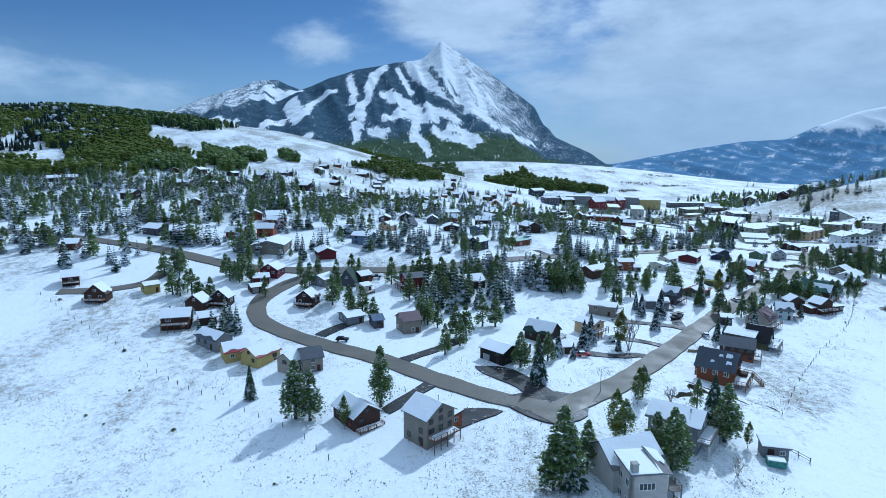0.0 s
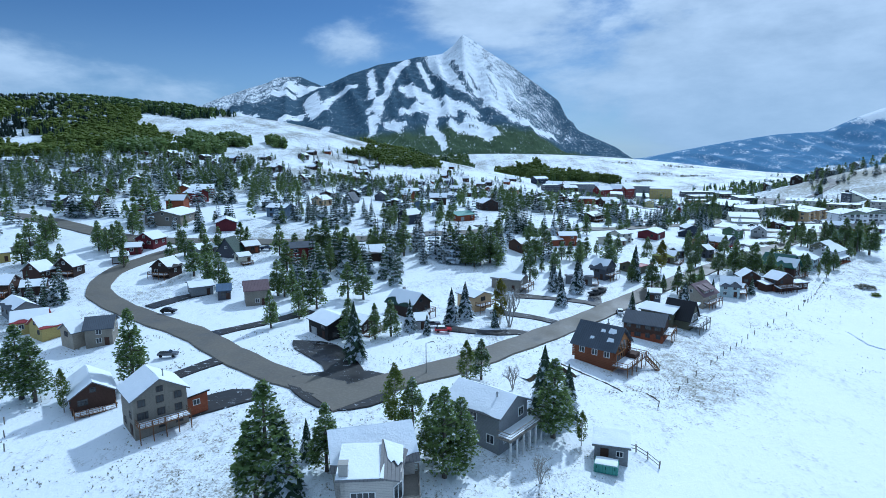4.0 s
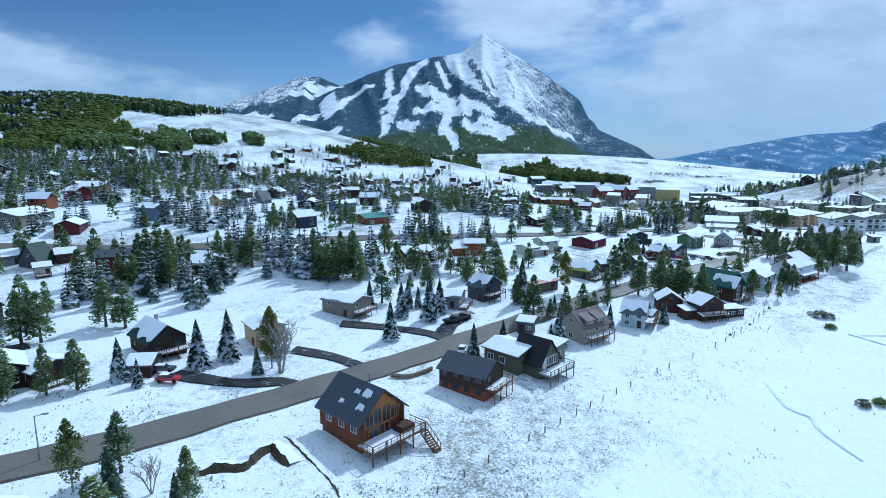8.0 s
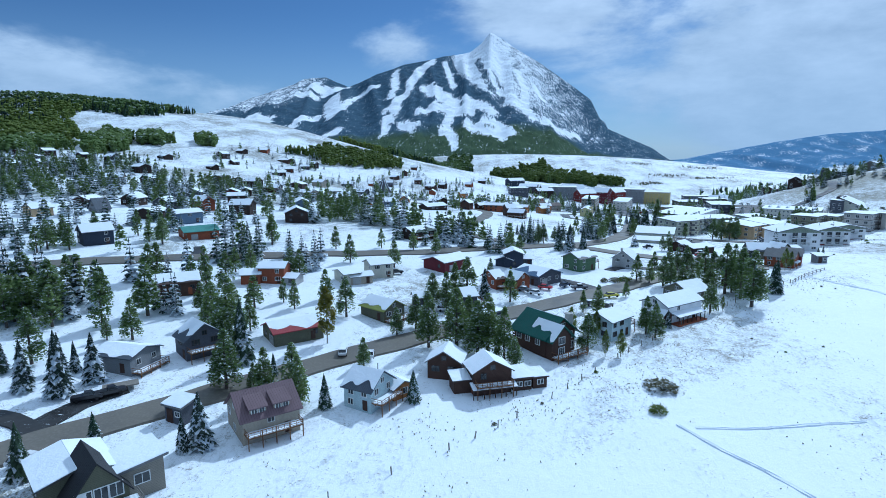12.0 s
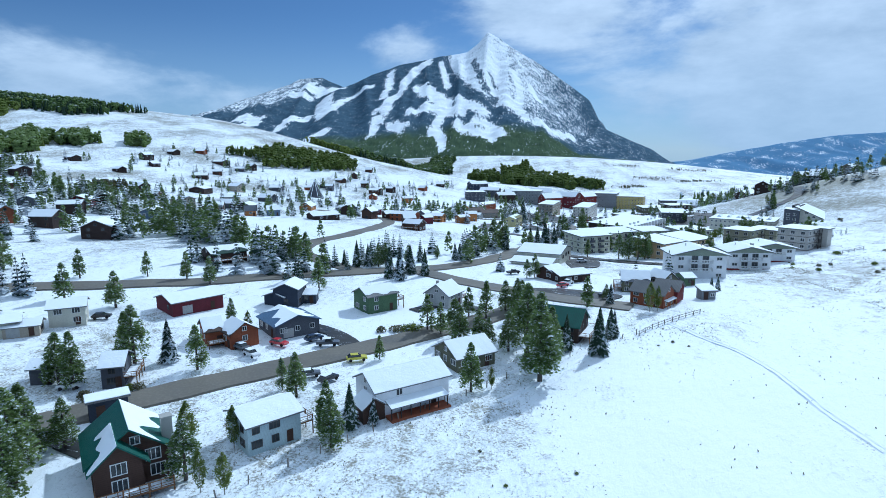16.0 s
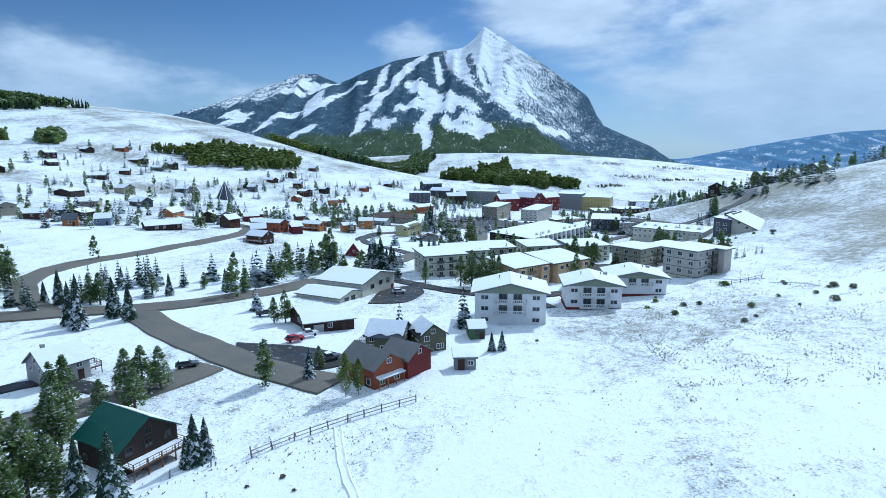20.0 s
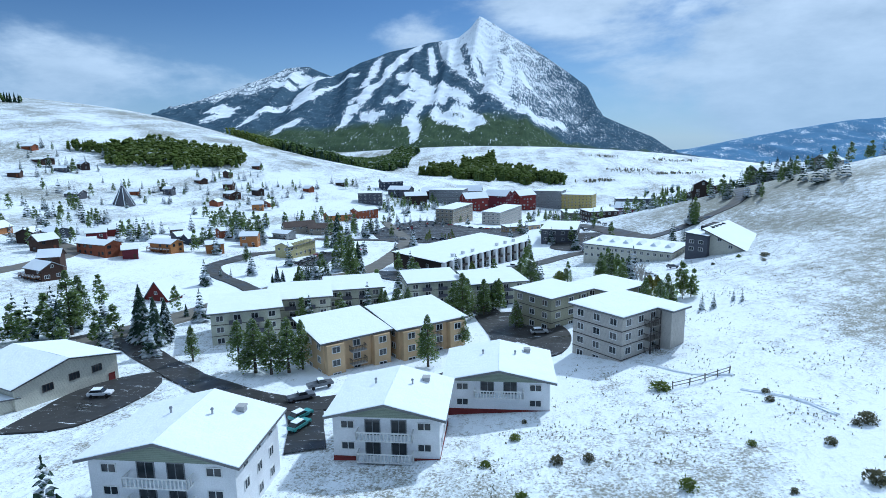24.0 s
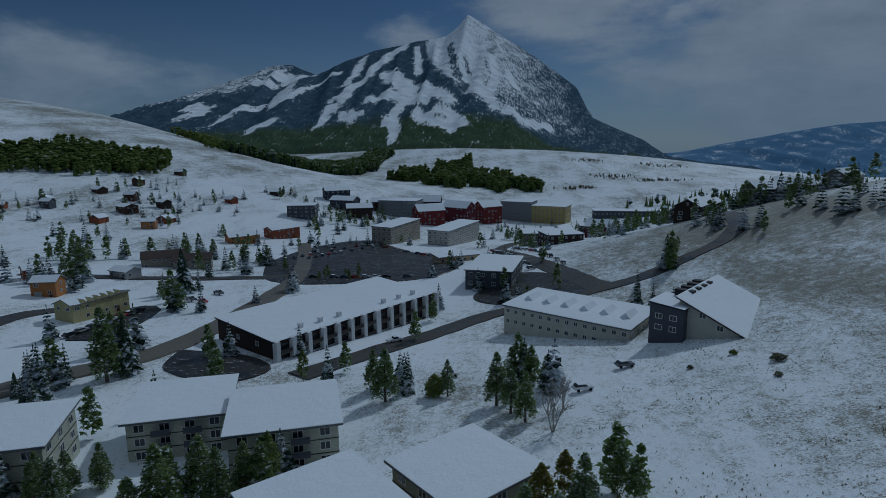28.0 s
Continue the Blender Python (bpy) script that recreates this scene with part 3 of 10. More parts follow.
def new_box(*a):
    bm = bmesh.new()
    box(bm, *a)
    return bm


def beam(bm, a, b, r):
    """A square bar from a to b."""
    a, b = Vector(a), Vector(b)
    d = (b - a).normalized()
    u = d.orthogonal().normalized() * r
    w = d.cross(u)
    k = [bm.verts.new(p + q) for p in (a, b) for q in (u + w, w - u, -u - w, u - w)]
    for f in ((0, 1, 2, 3), (7, 6, 5, 4), (0, 4, 5, 1), (1, 5, 6, 2), (2, 6, 7, 3), (3, 7, 4, 0)):
        bm.faces.new([k[i] for i in f])


def prism(bm, prof, x0, x1):
    """A profile in y, z drawn out along x."""
    a = [bm.verts.new((x0, y, z)) for y, z in prof]
    b = [bm.verts.new((x1, y, z)) for y, z in prof]
    n = len(prof)
    bm.faces.new(a[::-1])
    bm.faces.new(b)
    for i in range(n):
        bm.faces.new((a[i], a[(i + 1) % n], b[(i + 1) % n], b[i]))


def slab(bm, p, q, r, s_, t):
    """A plate over four corners, t thick downwards."""
    top = [bm.verts.new(v) for v in (p, q, r, s_)]
    low = [bm.verts.new((v[0], v[1], v[2] - t)) for v in (p, q, r, s_)]
    bm.faces.new(top)
    bm.faces.new(low[::-1])
    for i in range(4):
        bm.faces.new((top[i], low[i], low[(i + 1) % 4], top[(i + 1) % 4]))


MESHES = {}


def shared(key, make):
    if key not in MESHES:
        MESHES[key] = make()
    return MESHES[key]


def window(parent, w, h, m, trim, detail=2, bars=1, name="window"):
    """A window set into a wall: one casing with sash bars, and the glass recessed in it. Local x is along the wall, -y looks out."""
    f, d = 0.11, 0.08

    def frame_mesh(glass):
        xs_ = [-w / 2 - f, -w / 2]
        for i in range(bars):
            c = -w / 2 + w * (i + 1) / (bars + 1)
            xs_ += [c - 0.04, c + 0.04]
        xs_ += [w / 2, w / 2 + f]
        zs_ = [-h / 2 - f, -h / 2, h / 2, h / 2 + f]
        bm = bmesh.new()
        front = [[bm.verts.new((x, -d, z)) for x in xs_] for z in zs_]
        back = [[bm.verts.new((x, -0.03 if 0 < i < len(xs_) - 1 and 0 < j < 3 else 0.02, z)) for i, x in enumerate(xs_)] for j, z in enumerate(zs_)]
        nx = len(xs_) - 1
        for j in range(3):
            for i in range(nx):
                hole = j == 1 and 0 < i < nx and i % 2 == 1
                if not hole:
                    bm.faces.new((front[j][i], front[j][i + 1], front[j + 1][i + 1], front[j + 1][i]))
                else:
                    if glass:
                        q = bm.faces.new((back[j][i], back[j][i + 1], back[j + 1][i + 1], back[j + 1][i]))
                        q.material_index = 1
                    for (a, b), (c, e) in (((j, i), (j, i + 1)), ((j, i + 1), (j + 1, i + 1)), ((j + 1, i + 1), (j + 1, i)), ((j + 1, i), (j, i))):
                        bm.faces.new((front[a][b], back[a][b], back[c][e], front[c][e]))
        for i in range(nx):
            bm.faces.new((front[0][i], back[0][i], back[0][i + 1], front[0][i + 1]))
            bm.faces.new((front[3][i], front[3][i + 1], back[3][i + 1], back[3][i]))
        for j in range(3):
            bm.faces.new((front[j][0], front[j + 1][0], back[j + 1][0], back[j][0]))
            bm.faces.new((front[j][nx], back[j][nx], back[j + 1][nx], front[j + 1][nx]))
        bmesh.ops.delete(bm, geom=[v for v in bm.verts if not v.link_faces], context="VERTS")
        me = finish("window", bm, trim)
        if glass:
            me.materials.append(GLASS)
        return me

    def pane_mesh():
        return finish("pane", new_box(-w / 2, w / 2, -0.035, -0.01, -h / 2, h / 2), GLASS)
    o = link_mesh(name, shared(("wf", w, h, bars, trim.name, detail >= 2), lambda: frame_mesh(detail < 2)), parent)
    o.matrix_basis = m
    if detail >= 2:
        link_mesh("pane", shared(("wp", w, h), pane_mesh), o)
    return o


def wall_at(side, a, z, w, d):
    """The pose of something on a wall of a w by d house: side s, n, e or w, a along it from its middle."""
    if side == "s":
        return pose(a, -d / 2, z, 0, 0, 0)
    if side == "n":
        return pose(a, d / 2, z, 0, 0, 180)
    if side == "e":
        return pose(w / 2, a, z, 0, 0, 90)
    return pose(-w / 2, a, z, 0, 0, -90)


def door_on(parent, m, mat, w=0.95, h=2.05, name="door"):
    def make():
        bm = bmesh.new()
        box(bm, -w / 2, w / 2, -0.06, 0.02, 0, h)
        box(bm, -w / 2 - 0.1, -w / 2, -0.09, 0.02, 0, h + 0.1)
        box(bm, w / 2, w / 2 + 0.1, -0.09, 0.02, 0, h + 0.1)
        box(bm, -w / 2, w / 2, -0.09, 0.02, h, h + 0.1)
        for k in range(4 if w > 1.5 else 2):
            z = h * (k + 0.12) / (4 if w > 1.5 else 2)
            box(bm, -w * 0.4, w * 0.4, -0.075, -0.055, z, z + h * (0.17 if w > 1.5 else 0.36))
        return finish(name, bm, mat)
    o = link_mesh(name, shared((name, w, h, mat.name), make), parent)
    o.matrix_basis = m
    return o


def snow_sheet(pts, t, seed, ragged=0.0, nx=14, ny=6):
    """A blanket of snow over a sloping rectangle given by four corners (eave, eave, ridge, ridge), with a lumpy top and an uneven lower edge."""
    rnd = random.Random(seed)
    a, b, c, d = [Vector(p) for p in pts]
    bm = bmesh.new()
    nrm = (b - a).cross(d - a).normalized()
    if nrm.z < 0:
        nrm = -nrm
    ph = [rnd.uniform(0, 6.3) for _ in range(4)]
    grid = []
    for j in range(ny + 1):
        row = []
        for i in range(nx + 1):
            u, v = i / nx, j / ny
            low = ragged * (0.5 + 0.5 * math.sin(u * 9 + ph[0]) * math.sin(u * 4.3 + ph[1])) if ragged else 0.0
            vv = low + (1 - low) * v
            p = (a.lerp(b, u)).lerp(d.lerp(c, u), vv)
            edge = min(1.0, 4.0 * min(u, 1 - u, v) + 0.7)
            h = 0.62 * t * edge * (0.8 + 0.25 * math.sin(u * 7 + ph[2] + 3 * v) * math.sin(v * 5 + ph[3]))
            row.append((bm.verts.new(p + nrm * (0.02 + max(h, 0.02))), bm.verts.new(p + nrm * 0.015)))
        grid.append(row)
    for j in range(ny):
        for i in range(nx):
            bm.faces.new([grid[j][i][0], grid[j][i + 1][0], grid[j + 1][i + 1][0], grid[j + 1][i][0]])
    for j in (0, ny):
        for i in range(nx):
            bm.faces.new([grid[j][i][0], grid[j][i][1], grid[j][i + 1][1], grid[j][i + 1][0]])
    for i in (0, nx):
        for j in range(ny):
            bm.faces.new([grid[j][i][0], grid[j + 1][i][0], grid[j + 1][i][1], grid[j][i][1]])
    bmesh.ops.recalc_face_normals(bm, faces=bm.faces)
    for ed in bm.edges:
        ed.smooth = len(ed.link_faces) == 2 and ed.calc_face_angle(0) < 0.5
    for f in bm.faces:
        f.smooth = True
    return bm


def gable(parent, w, d, h, rise, wall, roof, over=0.5, snow=1.0, seed=1, x=0.0, y=0.0, z=0.0, turn=0, sink=1.6, detail=2, thick=0.22, bare=(), ragged=0.0):
    """A gabled wing: walls, two roof planes and their snow. The ridge runs along local x (turn=90: along y)."""
    m = pose(x, y, z, 0, 0, turn)
    bm = bmesh.new()
    prism(bm, [(-d / 2, -sink), (d / 2, -sink), (d / 2, h), (0, h + rise), (-d / 2, h)], -w / 2, w / 2)
    o = part("wall", bm, wall, parent)
    o.matrix_basis = m
    k = rise / (d / 2)
    for sgn in (-1, 1):
        bm = bmesh.new()
        e, r = sgn * (d / 2 + over), h - k * over
        slab(bm, (-w / 2 - over, e, r + thick), (w / 2 + over, e, r + thick), (w / 2 + over, 0, h + rise + thick), (-w / 2 - over, 0, h + rise + thick), thick)
        bmesh.ops.recalc_face_normals(bm, faces=bm.faces)
        o = part("roof", bm, roof, parent)
        o.matrix_basis = m
        if snow > 0 and sgn not in bare:
            top = 0.02
            bm = snow_sheet([(-w / 2 - over, e, r + thick), (w / 2 + over, e, r + thick), (w / 2 + over, 0.0, h + rise + thick), (-w / 2 - over, 0.0, h + rise + thick)],
                            0.22 * snow, seed + sgn, ragged, 14 if detail > 1 else 8, 6 if detail > 1 else 3)
            o = part("roof_snow", bm, ROOF_SNOW, parent, "white snow lying on the roof")
            o.matrix_basis = m


def flat_roof(parent, w, d, h, wall, fascia, slope=0.0, over=0.5, x=0.0, y=0.0, z=0.0, turn=0, sink=1.5, seed=1, snow=True, thick=0.3):
    """A block with a flat or shed roof that falls towards local -y."""
    m = pose(x, y, z, 0, 0, turn)
    bm = bmesh.new()
    prism(bm, [(-d / 2, -sink), (d / 2, -sink), (d / 2, h + slope), (-d / 2, h)], -w / 2, w / 2)
    o = part("wall", bm, wall, parent)
    o.matrix_basis = m
    k = slope / d
    c = [(-w / 2 - over, -d / 2 - over, h - k * over + thick), (w / 2 + over, -d / 2 - over, h - k * over + thick),
         (w / 2 + over, d / 2 + over, h + slope + k * over + thick), (-w / 2 - over, d / 2 + over, h + slope + k * over + thick)]
    bm = bmesh.new()
    slab(bm, *c, thick)
    o = part("roof", bm, fascia, parent)
    o.matrix_basis = m
    if snow:
        o = part("roof_snow", snow_sheet(c, 0.25, seed), ROOF_SNOW, parent, "white snow lying on the roof")
        o.matrix_basis = m


def deck(parent, x0, x1, y0, y1, z, wood, ground=-2.0, rail=True, snow=True, snow_mat=None):
    """A raised deck with joist rim, posts, rails and balusters."""
    part("deck_floor", new_box(x0, x1, y0, y1, z - 0.2, z), wood, parent)
    if snow:
        part("deck_snow", snow_sheet([(x0 + 0.1, y0 + 0.1, z), (x1 - 0.1, y0 + 0.1, z), (x1 - 0.1, y1 - 0.1, z), (x0 + 0.1, y1 - 0.1, z)], 0.16, int(x0 * 7 + y0)), ROOF_SNOW, parent)
    n = max(2, int((x1 - x0) / 2.2) + 1)
    for i in range(n):
        x = x0 + 0.1 + (x1 - x0 - 0.2) * i / (n - 1)
        part("post", new_box(x - 0.08, x + 0.08, y0 + 0.05, y0 + 0.21, ground, z + (0.95 if rail else -0.2)), wood, parent)
    if rail:
        for a, b in (((x0, y0 + 0.06), (x1, y0 + 0.06)), ((x0 + 0.06, y0), (x0 + 0.06, y1)), ((x1 - 0.06, y0), (x1 - 0.06, y1))):
            bm = bmesh.new()
            beam(bm, (*a, z + 0.95), (*b, z + 0.95), 0.05)
            beam(bm, (*a, z + 0.5), (*b, z + 0.5), 0.03)
            beam(bm, (*a, z + 0.18), (*b, z + 0.18), 0.03)
            L = math.hypot(b[0] - a[0], b[1] - a[1])
            for k in range(1, int(L / 1.1)):
                u = k * 1.1 / L
                beam(bm, (a[0] + (b[0] - a[0]) * u, a[1] + (b[1] - a[1]) * u, z), (a[0] + (b[0] - a[0]) * u, a[1] + (b[1] - a[1]) * u, z + 0.95), 0.035)
            part("rail", bm, wood, parent)


def chimney(parent, x, y, z0, z1, mat, r=0.35):
    bm = new_box(x - r, x + r, y - r, y + r, z0, z1)
    box(bm, x - r - 0.06, x + r + 0.06, y - r - 0.06, y + r + 0.06, z1 - 0.18, z1 + 0.02)
    part("chimney", bm, mat, parent)


def flue(parent, x, y, z0, z1):
    bm = bmesh.new()
    bmesh.ops.create_cone(bm, cap_ends=True, segments=8, radius1=0.12, radius2=0.12, depth=z1 - z0, matrix=Matrix.Translation((x, y, (z0 + z1) / 2)))
    bmesh.ops.create_cone(bm, cap_ends=True, segments=8, radius1=0.2, radius2=0.12, depth=0.2, matrix=Matrix.Translation((x, y, z1)))
    part("flue_pipe", bm, METAL, parent)


def site(name, x, y, rot, label, category="house", drop=0.0, group=""):
    return empty(name, x, y, gsurf(x, y) - drop, rot, label, category, group)

COLOURS = {"log": "red-brown log", "brown": "brown timber", "darkbrown": "dark brown timber", "red": "red timber", "barnred": "barn-red board", "rust": "rust-red timber", "orange": "orange timber", "tan": "tan stucco", "beige": "beige board", "taupe": "taupe board", "olive": "olive green board", "green": "green board", "sage": "sage green", "blue": "blue-grey board", "paleblue": "pale blue board", "slate": "slate-grey board", "grey": "grey board", "lightgrey": "light grey board", "white": "white", "cream": "cream", "yellow": "yellow board", "mauve": "pale mauve board", "concrete": "grey concrete", "straw": "straw-yellow", "palesage": "pale grey-green", "moss": "olive-grey board", "navy": "dark navy board", "black": "nearly black timber"}


def houses_windows(e, w, d, h, rise, z0, detail, seed, trim, skip="", size=(1.15, 1.2), rot=0.0):
    rnd = random.Random(seed)
    floors = max(1, round(h / 2.75))
    fh = h / floors
    for side, L in (("s", w), ("n", w), ("e", d), ("w", d)):
        if side in skip or (detail < 2 and side == ("n", "e", "s", "w")[int((rot % 360 + 45) // 90) % 4]):
            continue
        n = max(1, int((L - 0.6) / (2.7 if detail > 1 else 3.6)))
        for f in range(floors):
            for i in range(n):
                if rnd.random() < (0.24 if detail > 1 else 0.46):
                    continue
                a = -L / 2 + L * (i + 0.5) / n + rnd.uniform(-0.15, 0.15)
                ww = rnd.choice((size[0], size[0], size[0] * 1.5))
                window(e, round(ww, 2), size[1], wall_at(side, a, z0 + f * fh + fh * 0.55, w, d), trim, detail, 1 if ww < 1.5 else 2)
        if side in "ew" and rise > 2.0 and detail:
            window(e, 1.0, 0.95, wall_at(side, 0, z0 + h + rise * 0.3, w, d), trim, detail, 1)


def house(name, x, y, rot, w, d, h, rise, wall, roof, label, snow=1.0, detail=2, bare=(), ragged=0.0, over=0.55, seed=None, trim=None, decks="", deck_depth=2.6,
          smoke=0, garage="", skip="", category="house", door="s", group="", size=1.0):
    """A gabled house: local x runs along the ridge."""
    seed = int(x * 13 + y * 7) if seed is None else seed
    lo = min(gsurf(x, y), gz(x - w / 3, y - d / 3), gz(x + w / 3, y + d / 3))
    e = empty(name, x, y, gsurf(x, y), rot, label, category, group)
    e.matrix_basis = e.matrix_basis @ Matrix.Diagonal((size, size, size, 1))
    trim = trim or (TRIM if seed % 3 else DARK_TRIM)
    gable(e, w, d, h, rise, WALLS[wall], ROOFS[roof], over, snow, seed, detail=detail, bare=bare, ragged=ragged, sink=2.2)
    houses_windows(e, w, d, h, rise, 0.15, detail, seed, trim, skip, rot=rot)
    if door and detail:
        L = w if door in "sn" else d
        door_on(e, wall_at(door, L * 0.28, 0.05, w, d), WALLS["brown" if wall != "brown" else "rust"])
    if garage:
        L = w if garage in "sn" else d
        door_on(e, wall_at(garage, -L * 0.22, 0.0, w, d), WALLS["lightgrey"], 2.6, 2.2, "garage_door")
    for k in decks:
        z = 0.25 if h < 3.6 else min(2.7, h - 2.5)
        dd = deck_depth
        if k == "e":
            deck_turned(e, 90, w / 2, d, z, dd)
        elif k == "w":
            deck_turned(e, -90, w / 2, d, z, dd)
        elif k == "s":
            deck_turned(e, 0, d / 2, w, z, dd)
        else:
            deck_turned(e, 180, d / 2, w, z, dd)
    if smoke == 1:
        flue(e, w * 0.22, d * 0.15, h + rise * 0.55, h + rise + 0.9)
    elif smoke == 2:
        chimney(e, -w * 0.25, d * 0.12, h + rise * 0.5, h + rise + 0.8, WALLS["concrete"])
    return e


def deck_turned(e, turn, off, width, z, depth):
    before = set(e.children)
    deck(e, -width * 0.48, width * 0.48, -off - depth, -off, z, DECK)
    m = pose(0, 0, 0, 0, 0, turn)
    for o in e.children:
        if o not in before:
            o.matrix_basis = m @ o.matrix_basis


def block(name, x, y, rot, w, d, h, wall, label, floors=3, slope=0.0, category="building", fascia="grey", detail=1, balconies=0, over=0.5, cols=0, sink=2.0, sides="sew", bands=True,
          size=(1.3, 1.1)):
    """A flat- or shed-roofed building, whose front is local -y."""
    e = empty(name, x, y, gsurf(x, y), rot, label, category)
    flat_roof(e, w, d, h, WALLS[wall], ROOFS[fascia], slope, over, sink=sink, seed=int(x + y))
    fh = h / floors
    for side in sides:
        L = w if side in "sn" else d
        n = cols if cols and side in "sn" else max(1, int(L / 3.4))
        for f in range(floors):
            for i in range(n):
                window(e, size[0], size[1], wall_at(side, -L / 2 + L * (i + 0.5) / n, f * fh + fh * 0.55, w, d), TRIM, detail, 1)
    if bands:
        for f in range(1, floors):
            part("band", new_box(-w / 2 - 0.04, w / 2 + 0.04, -d / 2 - 0.04, d / 2 + 0.04, f * fh - 0.09, f * fh + 0.06), DARK_TRIM, e)
    for k in range(balconies):
        a = -w / 2 + w * (k + 0.5) / balconies
        for f in range(floors):
            z = f * fh + 0.12
            bm = new_box(a - 1.5, a + 1.5, -d / 2 - 1.3, -d / 2, z - 0.15, z)
            part("balcony_floor", bm, WALLS["lightgrey"], e)
            bm = bmesh.new()
            for p, q in (((a - 1.5, -d / 2 - 1.28), (a + 1.5, -d / 2 - 1.28)), ((a - 1.48, -d / 2 - 1.3), (a - 1.48, -d / 2)), ((a + 1.48, -d / 2 - 1.3), (a + 1.48, -d / 2))):
                beam(bm, (*p, z + 0.95), (*q, z + 0.95), 0.04)
                L = math.hypot(q[0] - p[0], q[1] - p[1])
                for j in range(int(L / 0.3) + 1):
                    u = j * 0.3 / L
                    beam(bm, (p[0] + (q[0] - p[0]) * u, p[1] + (q[1] - p[1]) * u, z), (p[0] + (q[0] - p[0]) * u, p[1] + (q[1] - p[1]) * u, z + 0.95), 0.022)
            part("balcony_rail", bm, DARK_TRIM, e)
    return e

# ---- houses ----
HOUSES = {}
HOUSES["N1"] = house("house", -4.8, 110.6, -48, 8.6, 9.6, 7.4, 2.9, "taupe", "grey", "taupe board house with snow-covered roof and raised deck", 1, detail=2, decks='e', smoke=1, skip='n', size=0.77)
HOUSES["N1b"] = house("house", -19.9, 119.3, -53, 11.1, 8.0, 3.4, 2.6, "brown", "grey", "brown timber house with snow-covered roof and raised deck", 1, detail=2, decks='e', size=0.77)
HOUSES["N1c"] = house("house", -34.6, 147.7, 21, 6.5, 9.0, 4.8, 2.2, "taupe", "slate", "taupe board house with bare slate-grey roof", 0.3, detail=1, bare=(1, -1), size=0.77)
HOUSES["N1c2"] = house("house", -39.5, 146.7, 56, 4.9, 7.0, 4.6, 2.0, "beige", "grey", "beige board house with snow-covered roof", 1, detail=1, size=0.77)
HOUSES["N1d"] = house("house", -56.4, 156.9, 30, 8.5, 8.0, 3.6, 2.4, "yellow", "red", "yellow board house with snow-covered roof", 1, detail=1, ragged=0.3, size=0.77)
HOUSES["N1d2"] = house("house", -48.9, 153.9, 57, 10.3, 8.0, 3.6, 2.4, "yellow", "red", "yellow board house with snow-covered roof", 1, detail=1, ragged=0.2, size=0.77)
HOUSES["N1e"] = house("house", -64.9, 165.2, -39, 12.7, 7.0, 4.0, 2.0, "grey", "slate", "grey board house with snow-covered roof", 0.9, detail=1, ragged=0.4, size=0.77)
HOUSES["N1f"] = house("house", -80.6, 179.1, 12, 10.4, 9.0, 4.6, 2.4, "brown", "grey", "brown timber house with snow-covered roof and raised deck", 1, detail=1, smoke=2, decks='s', size=0.77)
HOUSES["N1f2"] = house("house", -72.8, 181.9, 25, 6.9, 7.0, 3.0, 1.6, "darkbrown", "grey", "dark brown timber house with snow-covered roof", 1, detail=1, size=0.77)
HOUSES["N1g"] = house("house", -79.4, 193.2, -102, 6.4, 8.0, 3.4, 3.0, "brown", "grey", "brown timber house with snow-covered roof", 1, detail=1, size=0.77)
HOUSES["N1g2"] = house("house", -72.6, 196.8, -101, 5.6, 8.0, 3.8, 3.2, "darkbrown", "brown", "dark brown timber house with brown roof and raised deck", 0.8, detail=1, decks='e', size=0.77)
HOUSES["N1h"] = house("house", -100.5, 206.4, 41, 6.2, 7.0, 3.6, 1.0, "yellow", "grey", "yellow board house with snow-covered roof", 1, detail=1, size=0.77)
HOUSES["N1i"] = house("house", -113.6, 197.5, -89, 5.8, 9.0, 3.6, 3.8, "brown", "brown", "brown timber house with brown roof and raised deck", 0.7, detail=1, decks='e', ragged=0.3, size=0.77)
HOUSES["N1j"] = house("house", -130.9, 212.4, 30, 6.8, 9.0, 3.6, 2.4, "darkbrown", "red", "dark brown timber house with snow-covered roof and raised deck", 1, detail=1, decks='s', size=0.77)
HOUSES["N1k"] = house("house", -155.3, 256.3, 13, 8.5, 9.0, 3.4, 2.1, "brown", "grey", "brown timber house with snow-covered roof and raised deck", 1, detail=1, decks='w', size=0.77)
HOUSES["N3"] = house("house", -44.4, 197.9, -106, 6.9, 8.0, 3.8, 3.0, "darkbrown", "black", "dark brown timber house with black roof and raised deck", 0.8, detail=1, decks='e', ragged=0.3, size=0.77)
HOUSES["N3b"] = house("house", -62.9, 226.0, -103, 8.5, 9.0, 3.8, 2.6, "barnred", "grey", "barn-red board house with snow-covered roof and raised deck", 1, detail=1, decks='s', size=0.77)
HOUSES["N3b2"] = house("house", -65.6, 219.0, 19, 7.1, 7.0, 2.8, 1.4, "barnred", "grey", "barn-red board house with snow-covered roof", 1, detail=1, size=0.77)
HOUSES["N3c"] = house("house", -64.9, 209.7, 31, 5.9, 7.0, 2.6, 1.0, "brown", "grey", "brown timber house with snow-covered roof", 1, detail=1, garage='s', size=0.77)
HOUSES["N4"] = house("house", -33.1, 218.9, -100, 6.9, 8.5, 2.2, 5.8, "slate", "darkgreen", "slate-grey board house with bare dark green roof", 0.2, detail=1, bare=(1, -1), size=0.77)
HOUSES["N4b"] = house("house", -42.5, 218.6, 62, 8.9, 8.0, 3.2, 1.8, "grey", "grey", "grey board house with snow-covered roof", 1, detail=1, size=0.77)
